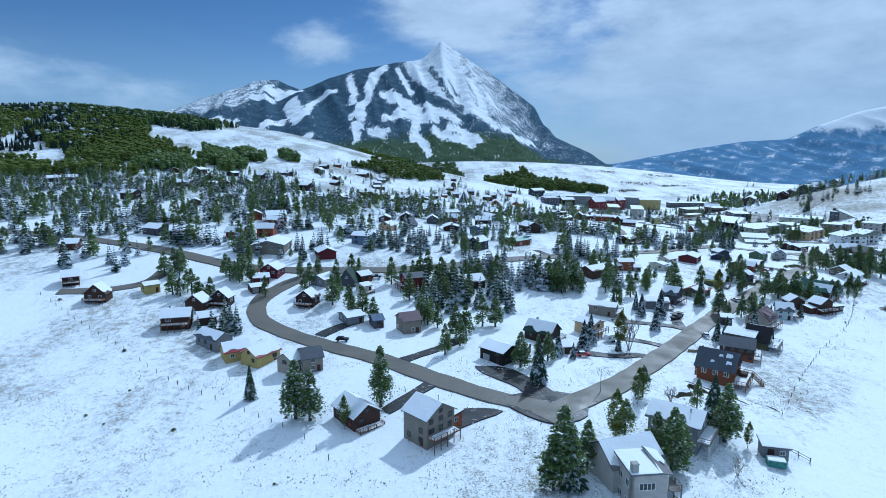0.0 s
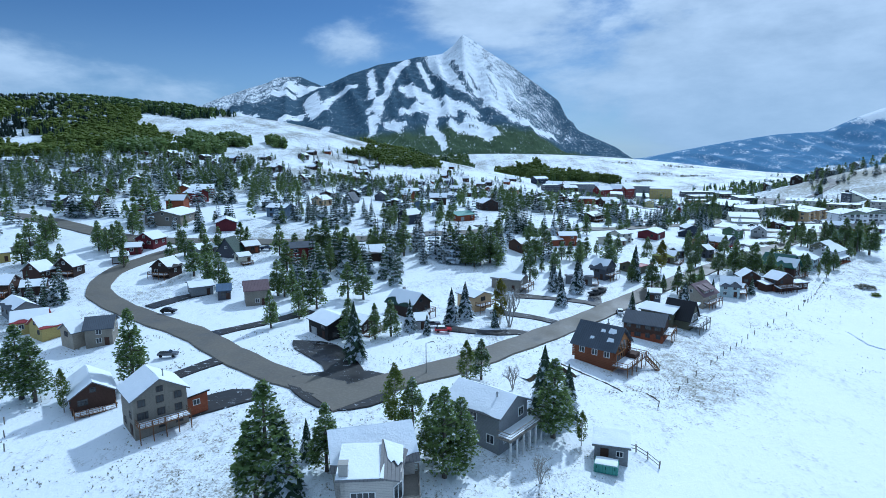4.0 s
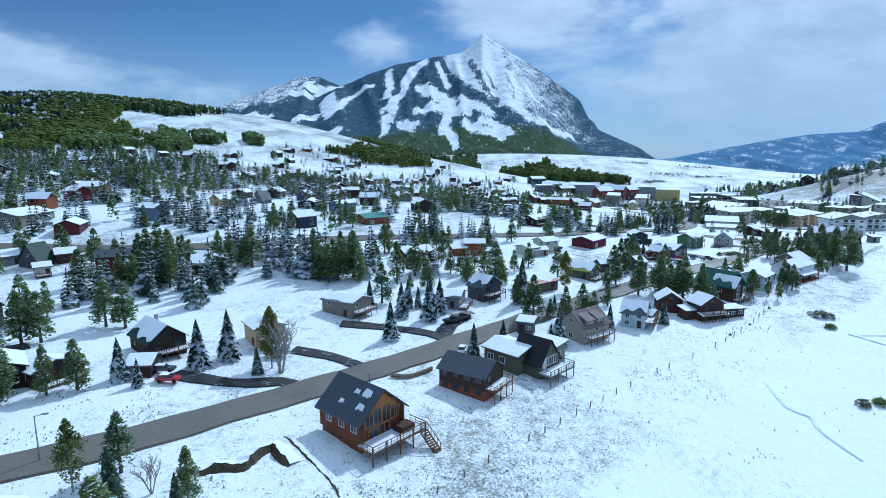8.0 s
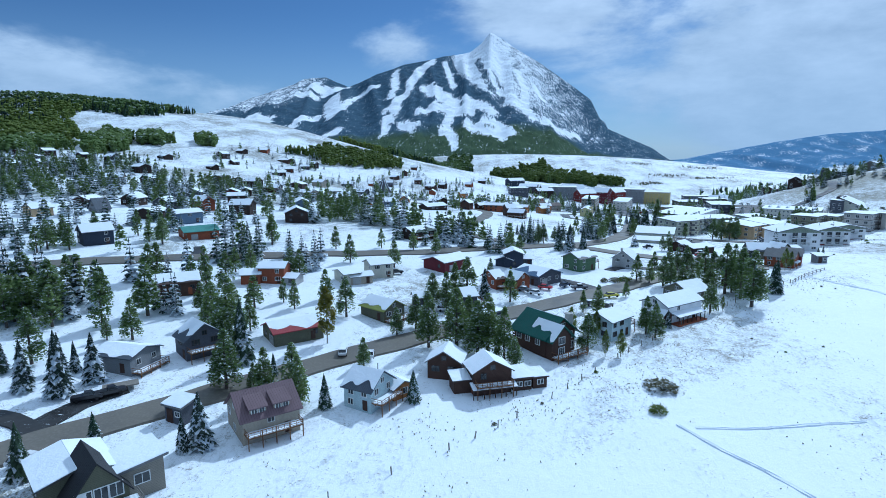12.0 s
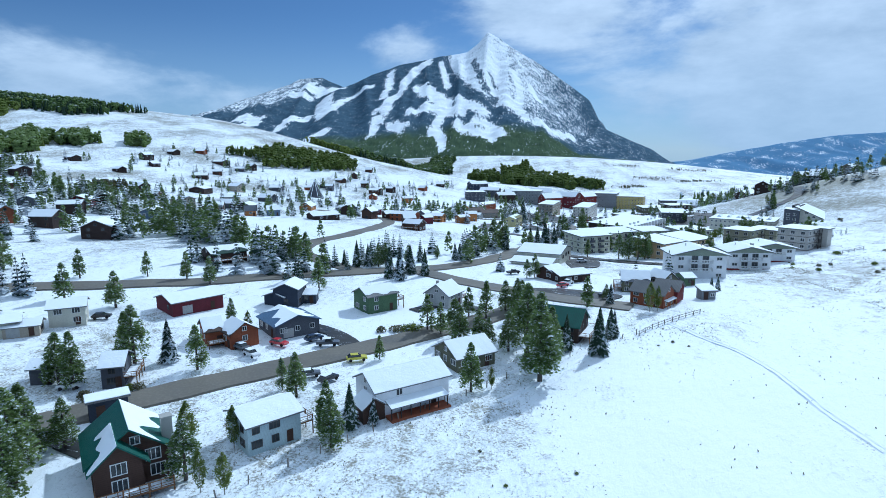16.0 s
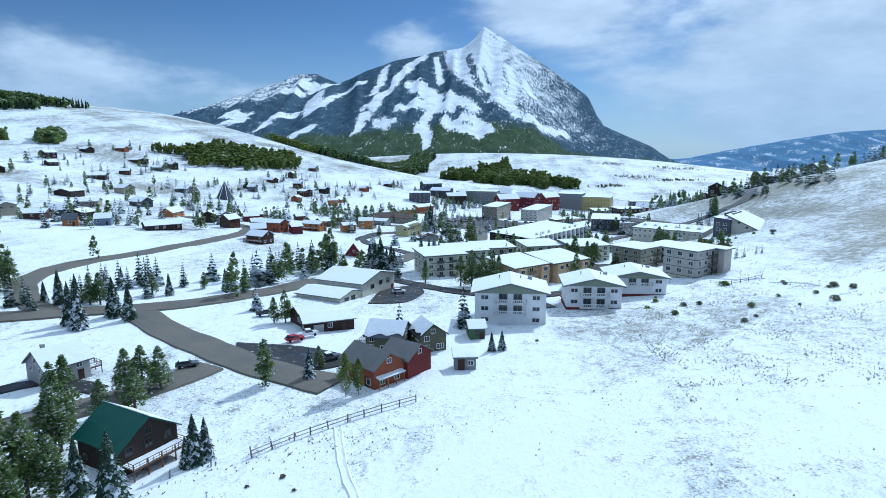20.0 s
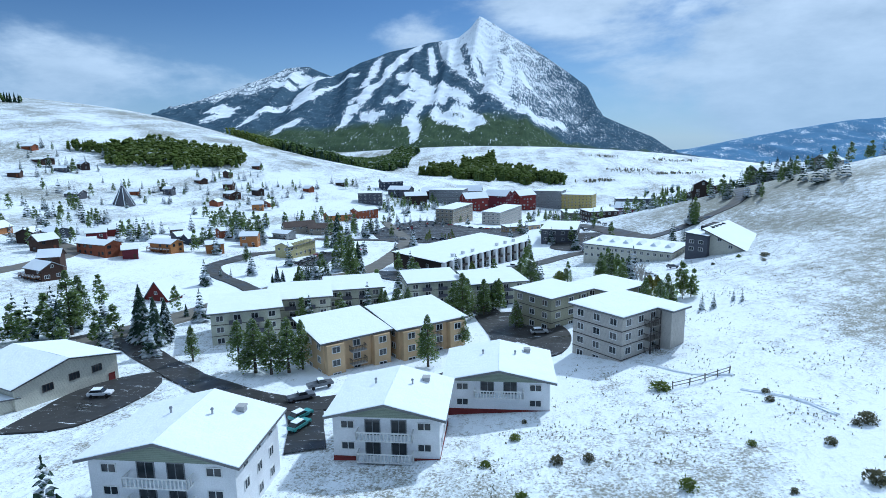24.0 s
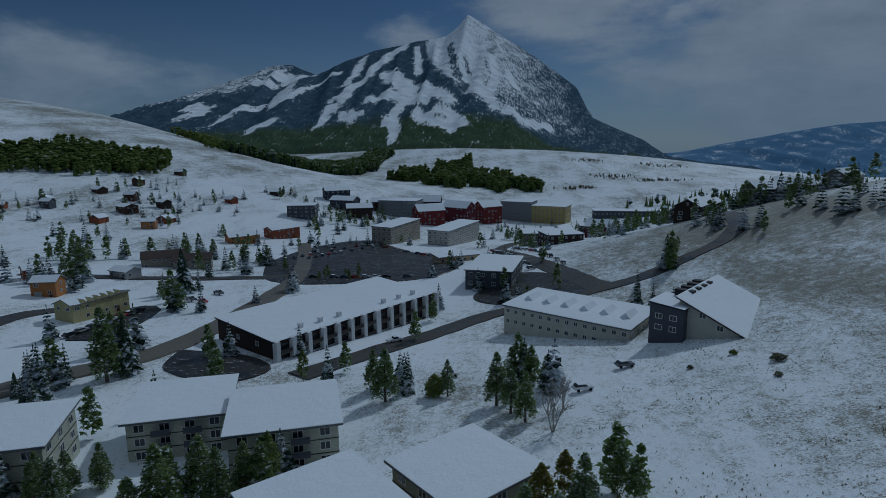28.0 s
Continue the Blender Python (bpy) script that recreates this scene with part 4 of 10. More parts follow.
HOUSES["N4c"] = house("house", -28.2, 223.5, 40, 6.2, 7.0, 3.2, 1.6, "brown", "grey", "brown timber house with snow-covered roof", 1, detail=1, size=0.77)
HOUSES["N4d"] = house("house", -26.8, 212.3, 42, 4.7, 6.0, 2.9, 1.1, "cream", "grey", "cream house with snow-covered roof and raised deck", 1, detail=1, decks='s', size=0.77)
HOUSES["N5"] = house("house", -8.9, 215.7, 21, 10.1, 7.5, 6.4, 1.8, "red", "slate", "red timber house with bare slate-grey roof and raised deck", 0.15, detail=1, decks='w', bare=(1, -1), size=0.77)
HOUSES["N6"] = house("house", 13.6, 222.1, 21, 10.1, 10.0, 3.4, 2.6, "darkbrown", "grey", "dark brown timber house with snow-covered roof", 1, detail=1, ragged=0.2, size=0.77)
HOUSES["N7"] = house("house", -28.0, 182.2, 31, 7.2, 9.0, 3.0, 1.2, "grey", "grey", "grey board house with snow-covered roof", 1, detail=1, size=0.77)
HOUSES["N7b"] = house("house", -19.8, 177.9, 20, 4.0, 7.0, 3.2, 1.4, "slate", "blue", "slate-grey board house with bare blue roof", 0.3, detail=1, bare=(-1,), size=0.77)
HOUSES["N8"] = house("house", -9.8, 173.1, 22, 7.2, 8.5, 5.2, 2.2, "taupe", "mauve", "taupe board house with mauve roof partly under snow", 0.9, detail=1, bare=(-1,), ragged=0.3, size=0.77)
HOUSES["N9"] = house("house", 14.3, 148.7, -47, 9.8, 8.5, 4.2, 1.6, "black", "black", "nearly black timber house with snow-covered roof", 1, detail=1, garage='s', trim=DARK_TRIM, size=0.77)
HOUSES["N9b"] = house("house", 20.1, 151.4, -24, 5.9, 9.0, 3.2, 1.4, "darkbrown", "grey", "dark brown timber house with snow-covered roof and raised deck", 1, detail=1, decks='e', size=0.77)
HOUSES["N10"] = house("house", 29.5, 166.7, -39, 10.8, 8.5, 4.0, 3.2, "darkbrown", "darkgreen", "dark brown timber house with snow-covered roof and raised deck", 1, detail=1, decks='e', ragged=0.55, smoke=2, trim=DARK_TRIM, size=0.77)
HOUSES["N10b"] = house("house", 32.4, 157.2, 9, 4.7, 7.0, 2.6, 1.2, "darkbrown", "grey", "dark brown timber house with snow-covered roof", 1, detail=2, garage='s', trim=DARK_TRIM, size=0.77)
HOUSES["N11"] = house("house", 46.0, 175.6, -51, 8.7, 7.5, 4.8, 1.2, "tan", "grey", "tan stucco house with snow-covered roof and raised deck", 1, detail=1, decks='e', size=0.77)
HOUSES["N12"] = house("house", 57.5, 197.4, -28, 11.3, 9.0, 4.2, 1.2, "taupe", "grey", "taupe board house with snow-covered roof and raised deck", 1, detail=1, decks='e', ragged=0.2, size=0.77)
HOUSES["N13"] = house("house", 89.6, 215.5, -42, 6.9, 9.0, 4.6, 3.2, "slate", "slate", "slate-grey board house with slate-grey roof and raised deck", 0.5, detail=1, decks='e', ragged=0.6, size=0.77)
HOUSES["N13b"] = house("house", 80.2, 208.0, -11, 10.3, 9.0, 3.5, 1.3, "grey", "slate", "grey board house with slate-grey roof and raised deck", 0.6, detail=1, ragged=0.4, decks='e', size=0.77)
HOUSES["N14"] = house("house", 104.0, 225.6, 40, 13.0, 9.0, 3.2, 1.8, "olive", "red", "long olive green house with bare red roof", 0.25, detail=1, bare=(1,), ragged=0.6, garage='w', size=0.77)
HOUSES["N15"] = house("house", 119.4, 240.9, -37, 10.0, 8.0, 3.2, 2.2, "olive", "olive", "olive green board house with mustard-green roof and raised deck", 0.8, detail=1, ragged=0.4, decks='e', size=0.77)
HOUSES["N15b"] = house("house", 126.9, 248.7, 17, 4.0, 5.0, 3.4, 1.2, "slate", "grey", "slate-grey board house with snow-covered roof", 1, detail=1, size=0.77)
HOUSES["N16"] = house("house", 68.3, 246.0, 33, 12.5, 10.0, 4.0, 2.0, "brown", "brown", "brown timber house with snow-covered roof and raised deck", 1, detail=1, ragged=0.25, decks='e', trim=DARK_TRIM, size=0.77)
HOUSES["N17"] = house("house", 81.4, 258.9, 19, 6.1, 7.0, 3.0, 1.2, "rust", "grey", "rust-red timber house with snow-covered roof", 1, detail=1, size=0.77)
HOUSES["N17b"] = house("house", 86.9, 260.9, 3, 8.7, 7.0, 5.2, 1.4, "rust", "grey", "rust-red timber house with snow-covered roof", 1, detail=1, size=0.77)
HOUSES["N17c"] = house("house", 92.4, 260.1, -7, 4.0, 6.0, 2.4, 1.0, "lightgrey", "grey", "light grey board house with snow-covered roof", 1, detail=1, size=0.77)
HOUSES["N18"] = house("house", 112.2, 273.1, 32, 8.2, 8.0, 4.8, 1.4, "cream", "grey", "cream house with snow-covered roof", 1, detail=1, size=0.77)
HOUSES["N18b"] = house("house", 105.1, 265.7, 38, 5.8, 9.0, 3.4, 1.0, "cream", "grey", "cream house with snow-covered roof", 1, detail=1, size=0.77)
HOUSES["N18c"] = house("house", 108.6, 265.5, 29, 7.7, 5.0, 2.6, 1.0, "beige", "grey", "beige board house with snow-covered roof", 1, detail=1, garage='s', size=0.77)
HOUSES["N19"] = house("house", 130.2, 287.6, 53, 14.8, 11.0, 3.6, 1.6, "barnred", "grey", "barn-red board house with snow-covered roof", 1, detail=1, garage='s', size=0.77)
HOUSES["N20"] = house("house", 150.4, 296.3, 92, 9.1, 7.5, 5.4, 1.6, "navy", "grey", "dark navy board house with snow-covered roof", 1, detail=1, size=0.77)
HOUSES["N20b"] = house("house", 153.6, 299.0, 10, 6.1, 6.0, 2.8, 1.0, "navy", "grey", "dark navy board house with snow-covered roof", 1, detail=1, size=0.77)
HOUSES["N20c"] = house("house", 147.9, 294.8, 76, 4.0, 7.0, 2.8, 1.2, "navy", "grey", "dark navy board house with snow-covered roof", 1, detail=1, size=0.77)
HOUSES["N21"] = house("house", 156.6, 278.3, -47, 12.1, 12.0, 3.4, 2.0, "slate", "blue", "slate-grey board house with blue roof partly under snow", 0.35, detail=1, ragged=0.85, garage='e', size=0.77)
HOUSES["N22"] = house("house", 144.3, 269.6, 38, 4.0, 8.0, 3.6, 2.2, "rust", "brown", "rust-red timber house with snow-covered roof and raised deck", 1, detail=1, decks='s', ragged=0.3, size=0.77)
HOUSES["N22b"] = house("house", 150.2, 269.0, -42, 6.7, 7.0, 3.8, 2.2, "rust", "brown", "rust-red timber house with snow-covered roof", 1, detail=1, ragged=0.3, size=0.77)
HOUSES["N23"] = house("house", 170.9, 296.7, 44, 10.2, 8.5, 5.2, 2.0, "green", "grey", "green board house with snow-covered roof and raised deck", 0.9, detail=1, decks='e', ragged=0.4, size=0.77)
HOUSES["N24"] = house("house", 186.4, 303.5, 64, 8.6, 8.5, 4.2, 3.0, "lightgrey", "grey", "light grey board house with snow-covered roof and raised deck", 1, detail=1, decks='e', smoke=2, size=0.77)
HOUSES["N25"] = house("house", 137.9, 250.5, 22, 4.0, 8.0, 4.4, 1.8, "slate", "grey", "slate-grey board house with snow-covered roof and raised deck", 1, detail=2, decks='e', size=0.77)
HOUSES["N30"] = house("house", 22.3, 282.9, 51, 10.9, 8.0, 5.4, 2.6, "navy", "grey", "dark navy board house with grey roof partly under snow", 0.8, detail=1, size=0.77)
HOUSES["N31"] = house("house", 27.6, 326.7, 54, 12.8, 9.0, 5.0, 1.5, "blue", "grey", "blue-grey board house with snow-covered roof", 1, detail=1, size=0.77)
HOUSES["N32"] = house("house", 44.9, 302.7, 42, 14.1, 11.0, 3.4, 1.8, "rust", "teal", "rust-red timber house with bare teal roof", 0, detail=1, bare=(1, -1), garage='s', size=0.77)
HOUSES["N33"] = house("house", -23.1, 316.0, 64, 9.1, 9.0, 3.6, 2.4, "tan", "grey", "tan stucco house with snow-covered roof", 1, detail=1, size=0.77)
HOUSES["N34"] = house("house", -11.3, 333.0, 63, 6.9, 8.0, 2.0, 5.0, "grey", "slate", "grey board house with bare slate-grey roof", 0.2, detail=1, bare=(1, -1), size=0.77)
HOUSES["N35"] = house("house", 114.8, 336.1, 49, 14.0, 11.0, 3.8, 2.2, "darkbrown", "darkgreen", "dark brown timber house with dark green roof and raised deck", 0.6, detail=1, ragged=0.6, decks='s', size=0.77)
HOUSES["N5r"] = house("house", 86.6, 163.6, -31, 11.6, 8.6, 5.0, 2.5, "brown", "slate", "brown timber house with bare slate-grey roof and raised deck", 0, detail=2, bare=(1, -1), decks='e', trim=DARK_TRIM, size=0.77)
HOUSES["N7r"] = house("house", 111.0, 192.3, 40, 10.6, 9.5, 4.4, 3.6, "beige", "mauve", "beige board house with bare mauve roof and raised deck", 0, detail=2, bare=(1, -1), decks='s', smoke=0, deck_depth=2.4, size=0.77)
HOUSES["N8r"] = house("house", 124.6, 201.6, -24, 6.7, 8.0, 4.4, 2.8, "paleblue", "slate", "pale blue board house with slate-grey roof and raised deck", 0.8, detail=2, ragged=0.5, decks='e', smoke=1, size=0.77)
HOUSES["N9r"] = house("house", 128.7, 204.5, -43, 4.0, 5.0, 2.5, 1.1, "orange", "grey", "orange timber house with snow-covered roof", 1, detail=2, size=0.77)
HOUSES["N10r"] = house("house", 136.0, 213.4, -96, 6.4, 7.5, 4.0, 2.4, "brown", "grey", "brown timber house with snow-covered roof", 1, detail=2, trim=DARK_TRIM, size=0.77)
HOUSES["N10r2"] = house("house", 143.4, 209.0, -71, 6.4, 8.5, 5.0, 2.4, "brown", "brown", "brown timber house with snow-covered roof and raised deck", 1, detail=2, trim=DARK_TRIM, decks='e', deck_depth=2.2, size=0.77)
HOUSES["N12r"] = house("house", 168.4, 236.8, 47, 9.6, 8.5, 5.0, 1.6, "paleblue", "grey", "pale blue board house with snow-covered roof and raised deck", 1, detail=2, decks='e', size=0.77)
HOUSES["N13r"] = house("house", 185.2, 249.6, 38, 16.1, 9.0, 5.2, 2.2, "white", "grey", "white house with snow-covered roof", 1, detail=2, size=0.77)
HOUSES["N14r"] = house("house", 193.7, 266.2, 37, 10.3, 10.0, 3.2, 2.6, "olive", "grey", "olive green board house with snow-covered roof", 1, detail=2, size=0.77)
HOUSES["N15r"] = house("house", 213.0, 282.5, -22, 10.5, 10.0, 4.4, 3.4, "darkbrown", "green", "dark brown timber house with bright green roof and raised deck", 1, detail=2, bare=(-1,), ragged=0.2, decks='e', deck_depth=3, trim=DARK_TRIM, size=0.77)
HOUSES["N16r"] = house("house", 237.4, 309.9, -38, 10.9, 8.0, 4.4, 2.6, "rust", "grey", "rust-red timber house with grey roof partly under snow", 0.35, detail=2, decks='', bare=(1, -1), size=0.77)
HOUSES["N16r2"] = house("house", 242.4, 313.7, -30, 7.5, 8.0, 4.4, 2.4, "red", "grey", "red timber house with grey roof partly under snow", 0.35, detail=2, bare=(1, -1), size=0.77)
HOUSES["N17r"] = house("house", 236.8, 326.4, -8, 9.0, 9.0, 4.2, 2.8, "olive", "slate", "olive green board house with slate-grey roof and raised deck", 0.7, detail=2, ragged=0.3, decks='w', size=0.77)
HOUSES["N17r2"] = house("house", 244.2, 326.8, -60, 7.4, 7.0, 4.4, 2.6, "olive", "black", "olive green board house with snow-covered roof", 0.9, detail=2, ragged=0.3, size=0.77)
HOUSES["N18r"] = house("house", 253.0, 335.5, 12, 4.0, 7.0, 3.2, 1.2, "green", "grey", "green board house with snow-covered roof", 1, detail=1, size=0.77)
HOUSES["N27"] = house("house", 215.4, 341.7, 44, 7.8, 8.0, 3.4, 1.8, "brown", "grey", "brown timber house with snow-covered roof", 1, detail=1, size=0.77)
HOUSES["N27b"] = house("house", 220.2, 339.2, 29, 13.7, 10.0, 3.0, 1.2, "darkbrown", "grey", "dark brown timber house with snow-covered roof", 1, detail=1, garage='s', size=0.77)
HOUSES["N40"] = house("house", 146.6, 486.8, -18, 20.0, 8.5, 5.4, 1.6, "rust", "brown", "rust-red timber house with snow-covered roof", 1, detail=1, size=0.77)
HOUSES["N41"] = house("house", 159.0, 486.0, 35, 6.4, 8.0, 4.6, 1.4, "barnred", "grey", "barn-red board house with snow-covered roof", 1, detail=1, size=0.77)
HOUSES["N42"] = house("house", 161.9, 503.8, -16, 14.0, 8.0, 4.8, 1.6, "orange", "grey", "orange timber house with snow-covered roof and raised deck", 1, detail=1, decks='s', size=0.77)
HOUSES["N43"] = house("house", 177.5, 511.1, 32, 8.5, 8.0, 5.0, 1.4, "orange", "grey", "orange timber house with snow-covered roof", 1, detail=1, size=0.77)
HOUSES["N44"] = house("house", 181.0, 535.3, 12, 9.5, 7.5, 6.2, 1.8, "orange", "grey", "orange timber house with snow-covered roof", 1, detail=1, garage='s', size=0.77)
HOUSES["N45"] = house("house", 159.7, 553.6, 52, 7.4, 7.5, 5.0, 1.5, "rust", "grey", "rust-red timber house with snow-covered roof", 1, detail=1, size=0.77)
HOUSES["N46"] = house("house", 136.0, 494.4, 34, 7.4, 8.0, 4.0, 1.8, "brown", "grey", "brown timber house with snow-covered roof", 1, detail=1, size=0.77)
HOUSES["N46b"] = house("house", 122.4, 517.4, 34, 9.5, 9.0, 4.0, 2.0, "barnred", "grey", "barn-red board house with snow-covered roof", 1, detail=1, size=0.77)
HOUSES["N46c"] = house("house", 119.5, 529.7, 38, 9.3, 9.0, 4.0, 2.0, "red", "grey", "red timber house with snow-covered roof", 1, detail=1, size=0.77)
HOUSES["N46d"] = house("house", 152.1, 530.2, 57, 8.1, 8.0, 4.0, 2.0, "slate", "grey", "slate-grey board house with snow-covered roof", 1, detail=1, size=0.77)
HOUSES["N46e"] = house("house", 159.1, 526.8, 56, 8.0, 8.0, 4.0, 2.0, "navy", "grey", "dark navy board house with snow-covered roof", 1, detail=1, size=0.77)
HOUSES["N46f"] = house("house", 136.7, 551.9, 37, 6.6, 8.0, 3.5, 1.5, "brown", "grey", "brown timber house with snow-covered roof", 1, detail=1, size=0.77)
HOUSES["N47"] = house("house", 207.8, 519.4, 75, 22.5, 9.0, 6.6, 1.8, "straw", "grey", "straw-yellow house with grey roof partly under snow", 0.5, detail=1, ragged=0.4, size=0.77)
HOUSES["N48"] = house("house", 182.3, 570.4, -19, 12.1, 8.0, 3.8, 1.6, "lightgrey", "grey", "light grey board house with snow-covered roof", 1, detail=1, size=0.77)
HOUSES["N48b"] = house("house", 178.9, 600.3, 30, 21.1, 12.0, 5.4, 3.0, "taupe", "brown", "taupe board house with bare brown roof", 0.3, detail=1, bare=(-1, 1), size=0.77)
HOUSES["N48c"] = house("house", 191.1, 602.0, 24, 19.2, 12.0, 5.4, 2.6, "taupe", "brown", "taupe board house with bare brown roof", 0.3, detail=1, bare=(-1, 1), size=0.77)
HOUSES["N49"] = house("house", 200.8, 439.2, -95, 7.9, 9.0, 1.2, 5.8, "red", "grey", "red timber house with snow-covered roof", 1, detail=1, size=0.77)
HOUSES["N50"] = house("house", 157.7, 448.5, -23, 11.9, 8.0, 4.2, 2.3, "brown", "grey", "brown timber house with snow-covered roof and raised deck", 1, detail=1, decks='s', size=0.77)
HOUSES["N51"] = house("house", 153.6, 456.6, 24, 7.6, 7.0, 6.5, 2.5, "brown", "brown", "brown timber house with brown roof partly under snow", 0.4, detail=1, size=0.77)
HOUSES["N52"] = house("house", 175.7, 681.8, 43, 22.0, 11.0, 5.4, 2.6, "orange", "brown", "orange timber house with brown roof partly under snow", 0.6, detail=1, size=0.77)
HOUSES["N52b"] = house("house", 186.6, 712.7, 57, 25.7, 11.0, 7.6, 2.4, "rust", "grey", "rust-red timber house with snow-covered roof", 1, detail=1, size=0.77)
HOUSES["N53"] = house("house", 74.1, 448.2, 29, 6.8, 9.0, 3.6, 2.9, "orange", "slate", "orange timber house with bare slate-grey roof", 0.2, detail=1, bare=(1, -1), size=0.77)
HOUSES["N54"] = house("house", 82.5, 457.3, 26, 8.2, 9.0, 4.0, 2.5, "blue", "slate", "blue-grey board house with slate-grey roof partly under snow", 0.6, detail=1, size=0.77)
HOUSES["N55"] = house("house", 50.5, 456.8, 19, 13.1, 10.0, 3.4, 2.1, "brown", "grey", "brown timber house with snow-covered roof", 1, detail=1, size=0.77)
HOUSES["N56"] = house("house", 43.9, 412.8, 113, 20.4, 9.0, 4.0, 2.0, "blue", "grey", "blue-grey board house with snow-covered roof", 1, detail=1, size=0.77)
HOUSES["N57"] = house("house", 108.4, 459.0, 43, 18.8, 11.0, 3.0, 2.0, "darkbrown", "grey", "dark brown timber house with snow-covered roof", 1, detail=1, size=0.77)
HOUSES["N58"] = house("house", 84.0, 507.6, 95, 16.8, 9.0, 3.0, 3.0, "orange", "grey", "orange timber house with snow-covered roof", 1, detail=1, size=0.77)

# farther houses on the slopes
house("house", -117.4, 667.5, 70, 11.0, 9.3, 5.0, 2.5, "darkbrown", "brown", "dark brown timber house with snowy roof on the slope", 1.0, detail=1, smoke=0, size=0.85)
house("house", -119.6, 715.9, 160, 11.0, 9.4, 3.0, 2.2, "darkbrown", "brown", "dark brown timber house with snowy roof on the slope", 1.0, detail=1, smoke=0, size=0.85)
house("house", -108.3, 748.5, 0, 11.0, 8.7, 3.0, 2.0, "rust", "brown", "rust-red timber house with snowy roof on the slope", 1.0, detail=1, smoke=0, size=0.85)
house("house", -95.9, 643.9, 70, 9.0, 6.3, 3.0, 2.0, "darkbrown", "grey", "dark brown timber house with snowy roof on the slope", 1.0, detail=1, smoke=0, size=0.85)
house("house", -74.8, 721.9, 160, 16.0, 11.7, 3.0, 1.7, "brown", "brown", "brown timber house with snowy roof on the slope", 1.0, detail=1, smoke=2, size=0.85)
house("house", -50.9, 711.1, 20, 10.0, 7.0, 3.0, 1.8, "slate", "grey", "slate-grey board house with snowy roof on the slope", 1.0, detail=1, smoke=0, size=0.85)
house("house", -49.6, 633.2, 20, 14.0, 10.6, 3.0, 2.1, "darkbrown", "grey", "dark brown timber house with snowy roof on the slope", 1.0, detail=1, smoke=0, size=0.85)
house("house", -53.1, 670.3, 20, 9.0, 6.7, 3.6, 1.9, "brown", "slate", "brown timber house with snowy roof on the slope", 1.0, detail=1, smoke=1, size=0.85)
house("house", -2.0, 543.3, 90, 14.0, 12.4, 3.6, 1.7, "darkbrown", "grey", "dark brown timber house with snowy roof on the slope", 1.0, detail=1, smoke=1, size=0.85)
house("house", 1.0, 590.2, 160, 12.0, 9.8, 5.0, 2.3, "beige", "slate", "beige board house with snowy roof on the slope", 1.0, detail=1, smoke=1, size=0.85)
house("house", 10.0, 647.3, 0, 12.0, 9.3, 3.6, 2.1, "slate", "brown", "slate-grey board house with snowy roof on the slope", 1.0, detail=1, smoke=1, size=0.85)
house("house", 23.5, 688.4, 20, 7.0, 5.6, 3.0, 1.7, "rust", "brown", "rust-red timber house with snowy roof on the slope", 1.0, detail=1, smoke=0, size=0.85)
house("house", 28.9, 717.8, 110, 9.0, 7.8, 3.0, 2.1, "slate", "brown", "slate-grey board house with snowy roof on the slope", 1.0, detail=1, smoke=2, size=0.85)
house("house", 34.4, 760.8, -25, 10.0, 8.2, 3.0, 2.1, "brown", "brown", "brown timber house with snowy roof on the slope", 1.0, detail=1, smoke=0, size=0.85)
house("house", -21.4, 803.1, 70, 9.0, 6.5, 3.0, 2.5, "slate", "grey", "slate-grey board house with snowy roof on the slope", 1.0, detail=1, smoke=2, size=0.85)
house("house", -60.5, 782.5, -25, 8.0, 6.2, 5.0, 1.9, "taupe", "slate", "taupe board house with snowy roof on the slope", 1.0, detail=1, smoke=2, size=0.85)
house("house", 44.4, 849.8, 0, 9.0, 7.6, 3.6, 2.5, "brown", "slate", "brown timber house with snowy roof on the slope", 1.0, detail=1, smoke=0, size=0.85)
house("house", 40.9, 796.3, 90, 9.0, 6.7, 5.0, 2.2, "brown", "grey", "brown timber house with snowy roof on the slope", 1.0, detail=1, smoke=0, size=0.85)
house("house", 79.2, 724.1, -25, 12.0, 10.6, 5.0, 1.7, "brown", "brown", "brown timber house with snowy roof on the slope", 1.0, detail=1, smoke=1, size=0.85)
house("house", 89.1, 749.2, -25, 9.0, 7.7, 5.0, 1.7, "darkbrown", "grey", "dark brown timber house with snowy roof on the slope", 1.0, detail=1, smoke=1, size=0.85)
house("house", 112.4, 712.4, 90, 11.0, 9.3, 3.0, 2.6, "rust", "grey", "rust-red timber house with snowy roof on the slope", 1.0, detail=1, smoke=2, size=0.85)
house("house", 129.6, 848.5, 0, 11.0, 9.3, 3.6, 2.4, "darkbrown", "grey", "dark brown timber house with snowy roof on the slope", 1.0, detail=1, smoke=2, size=0.85)
house("house", 110.4, 496.4, 110, 9.0, 6.6, 5.0, 1.6, "darkbrown", "brown", "dark brown timber house with snowy roof on the slope", 1.0, detail=1, smoke=2, size=0.85)
house("house", -18.8, 502.0, -25, 12.0, 8.7, 5.0, 2.2, "darkbrown", "grey", "dark brown timber house with snowy roof on the slope", 1.0, detail=1, smoke=0, size=0.85)
house("house", -1.0, 446.3, 110, 12.0, 8.7, 3.6, 2.0, "darkbrown", "brown", "dark brown timber house with snowy roof on the slope", 1.0, detail=1, smoke=0, size=0.85)
house("house", 46.7, 538.2, 160, 12.0, 9.1, 3.6, 2.5, "slate", "brown", "slate-grey board house with snowy roof on the slope", 1.0, detail=1, smoke=0, size=0.85)
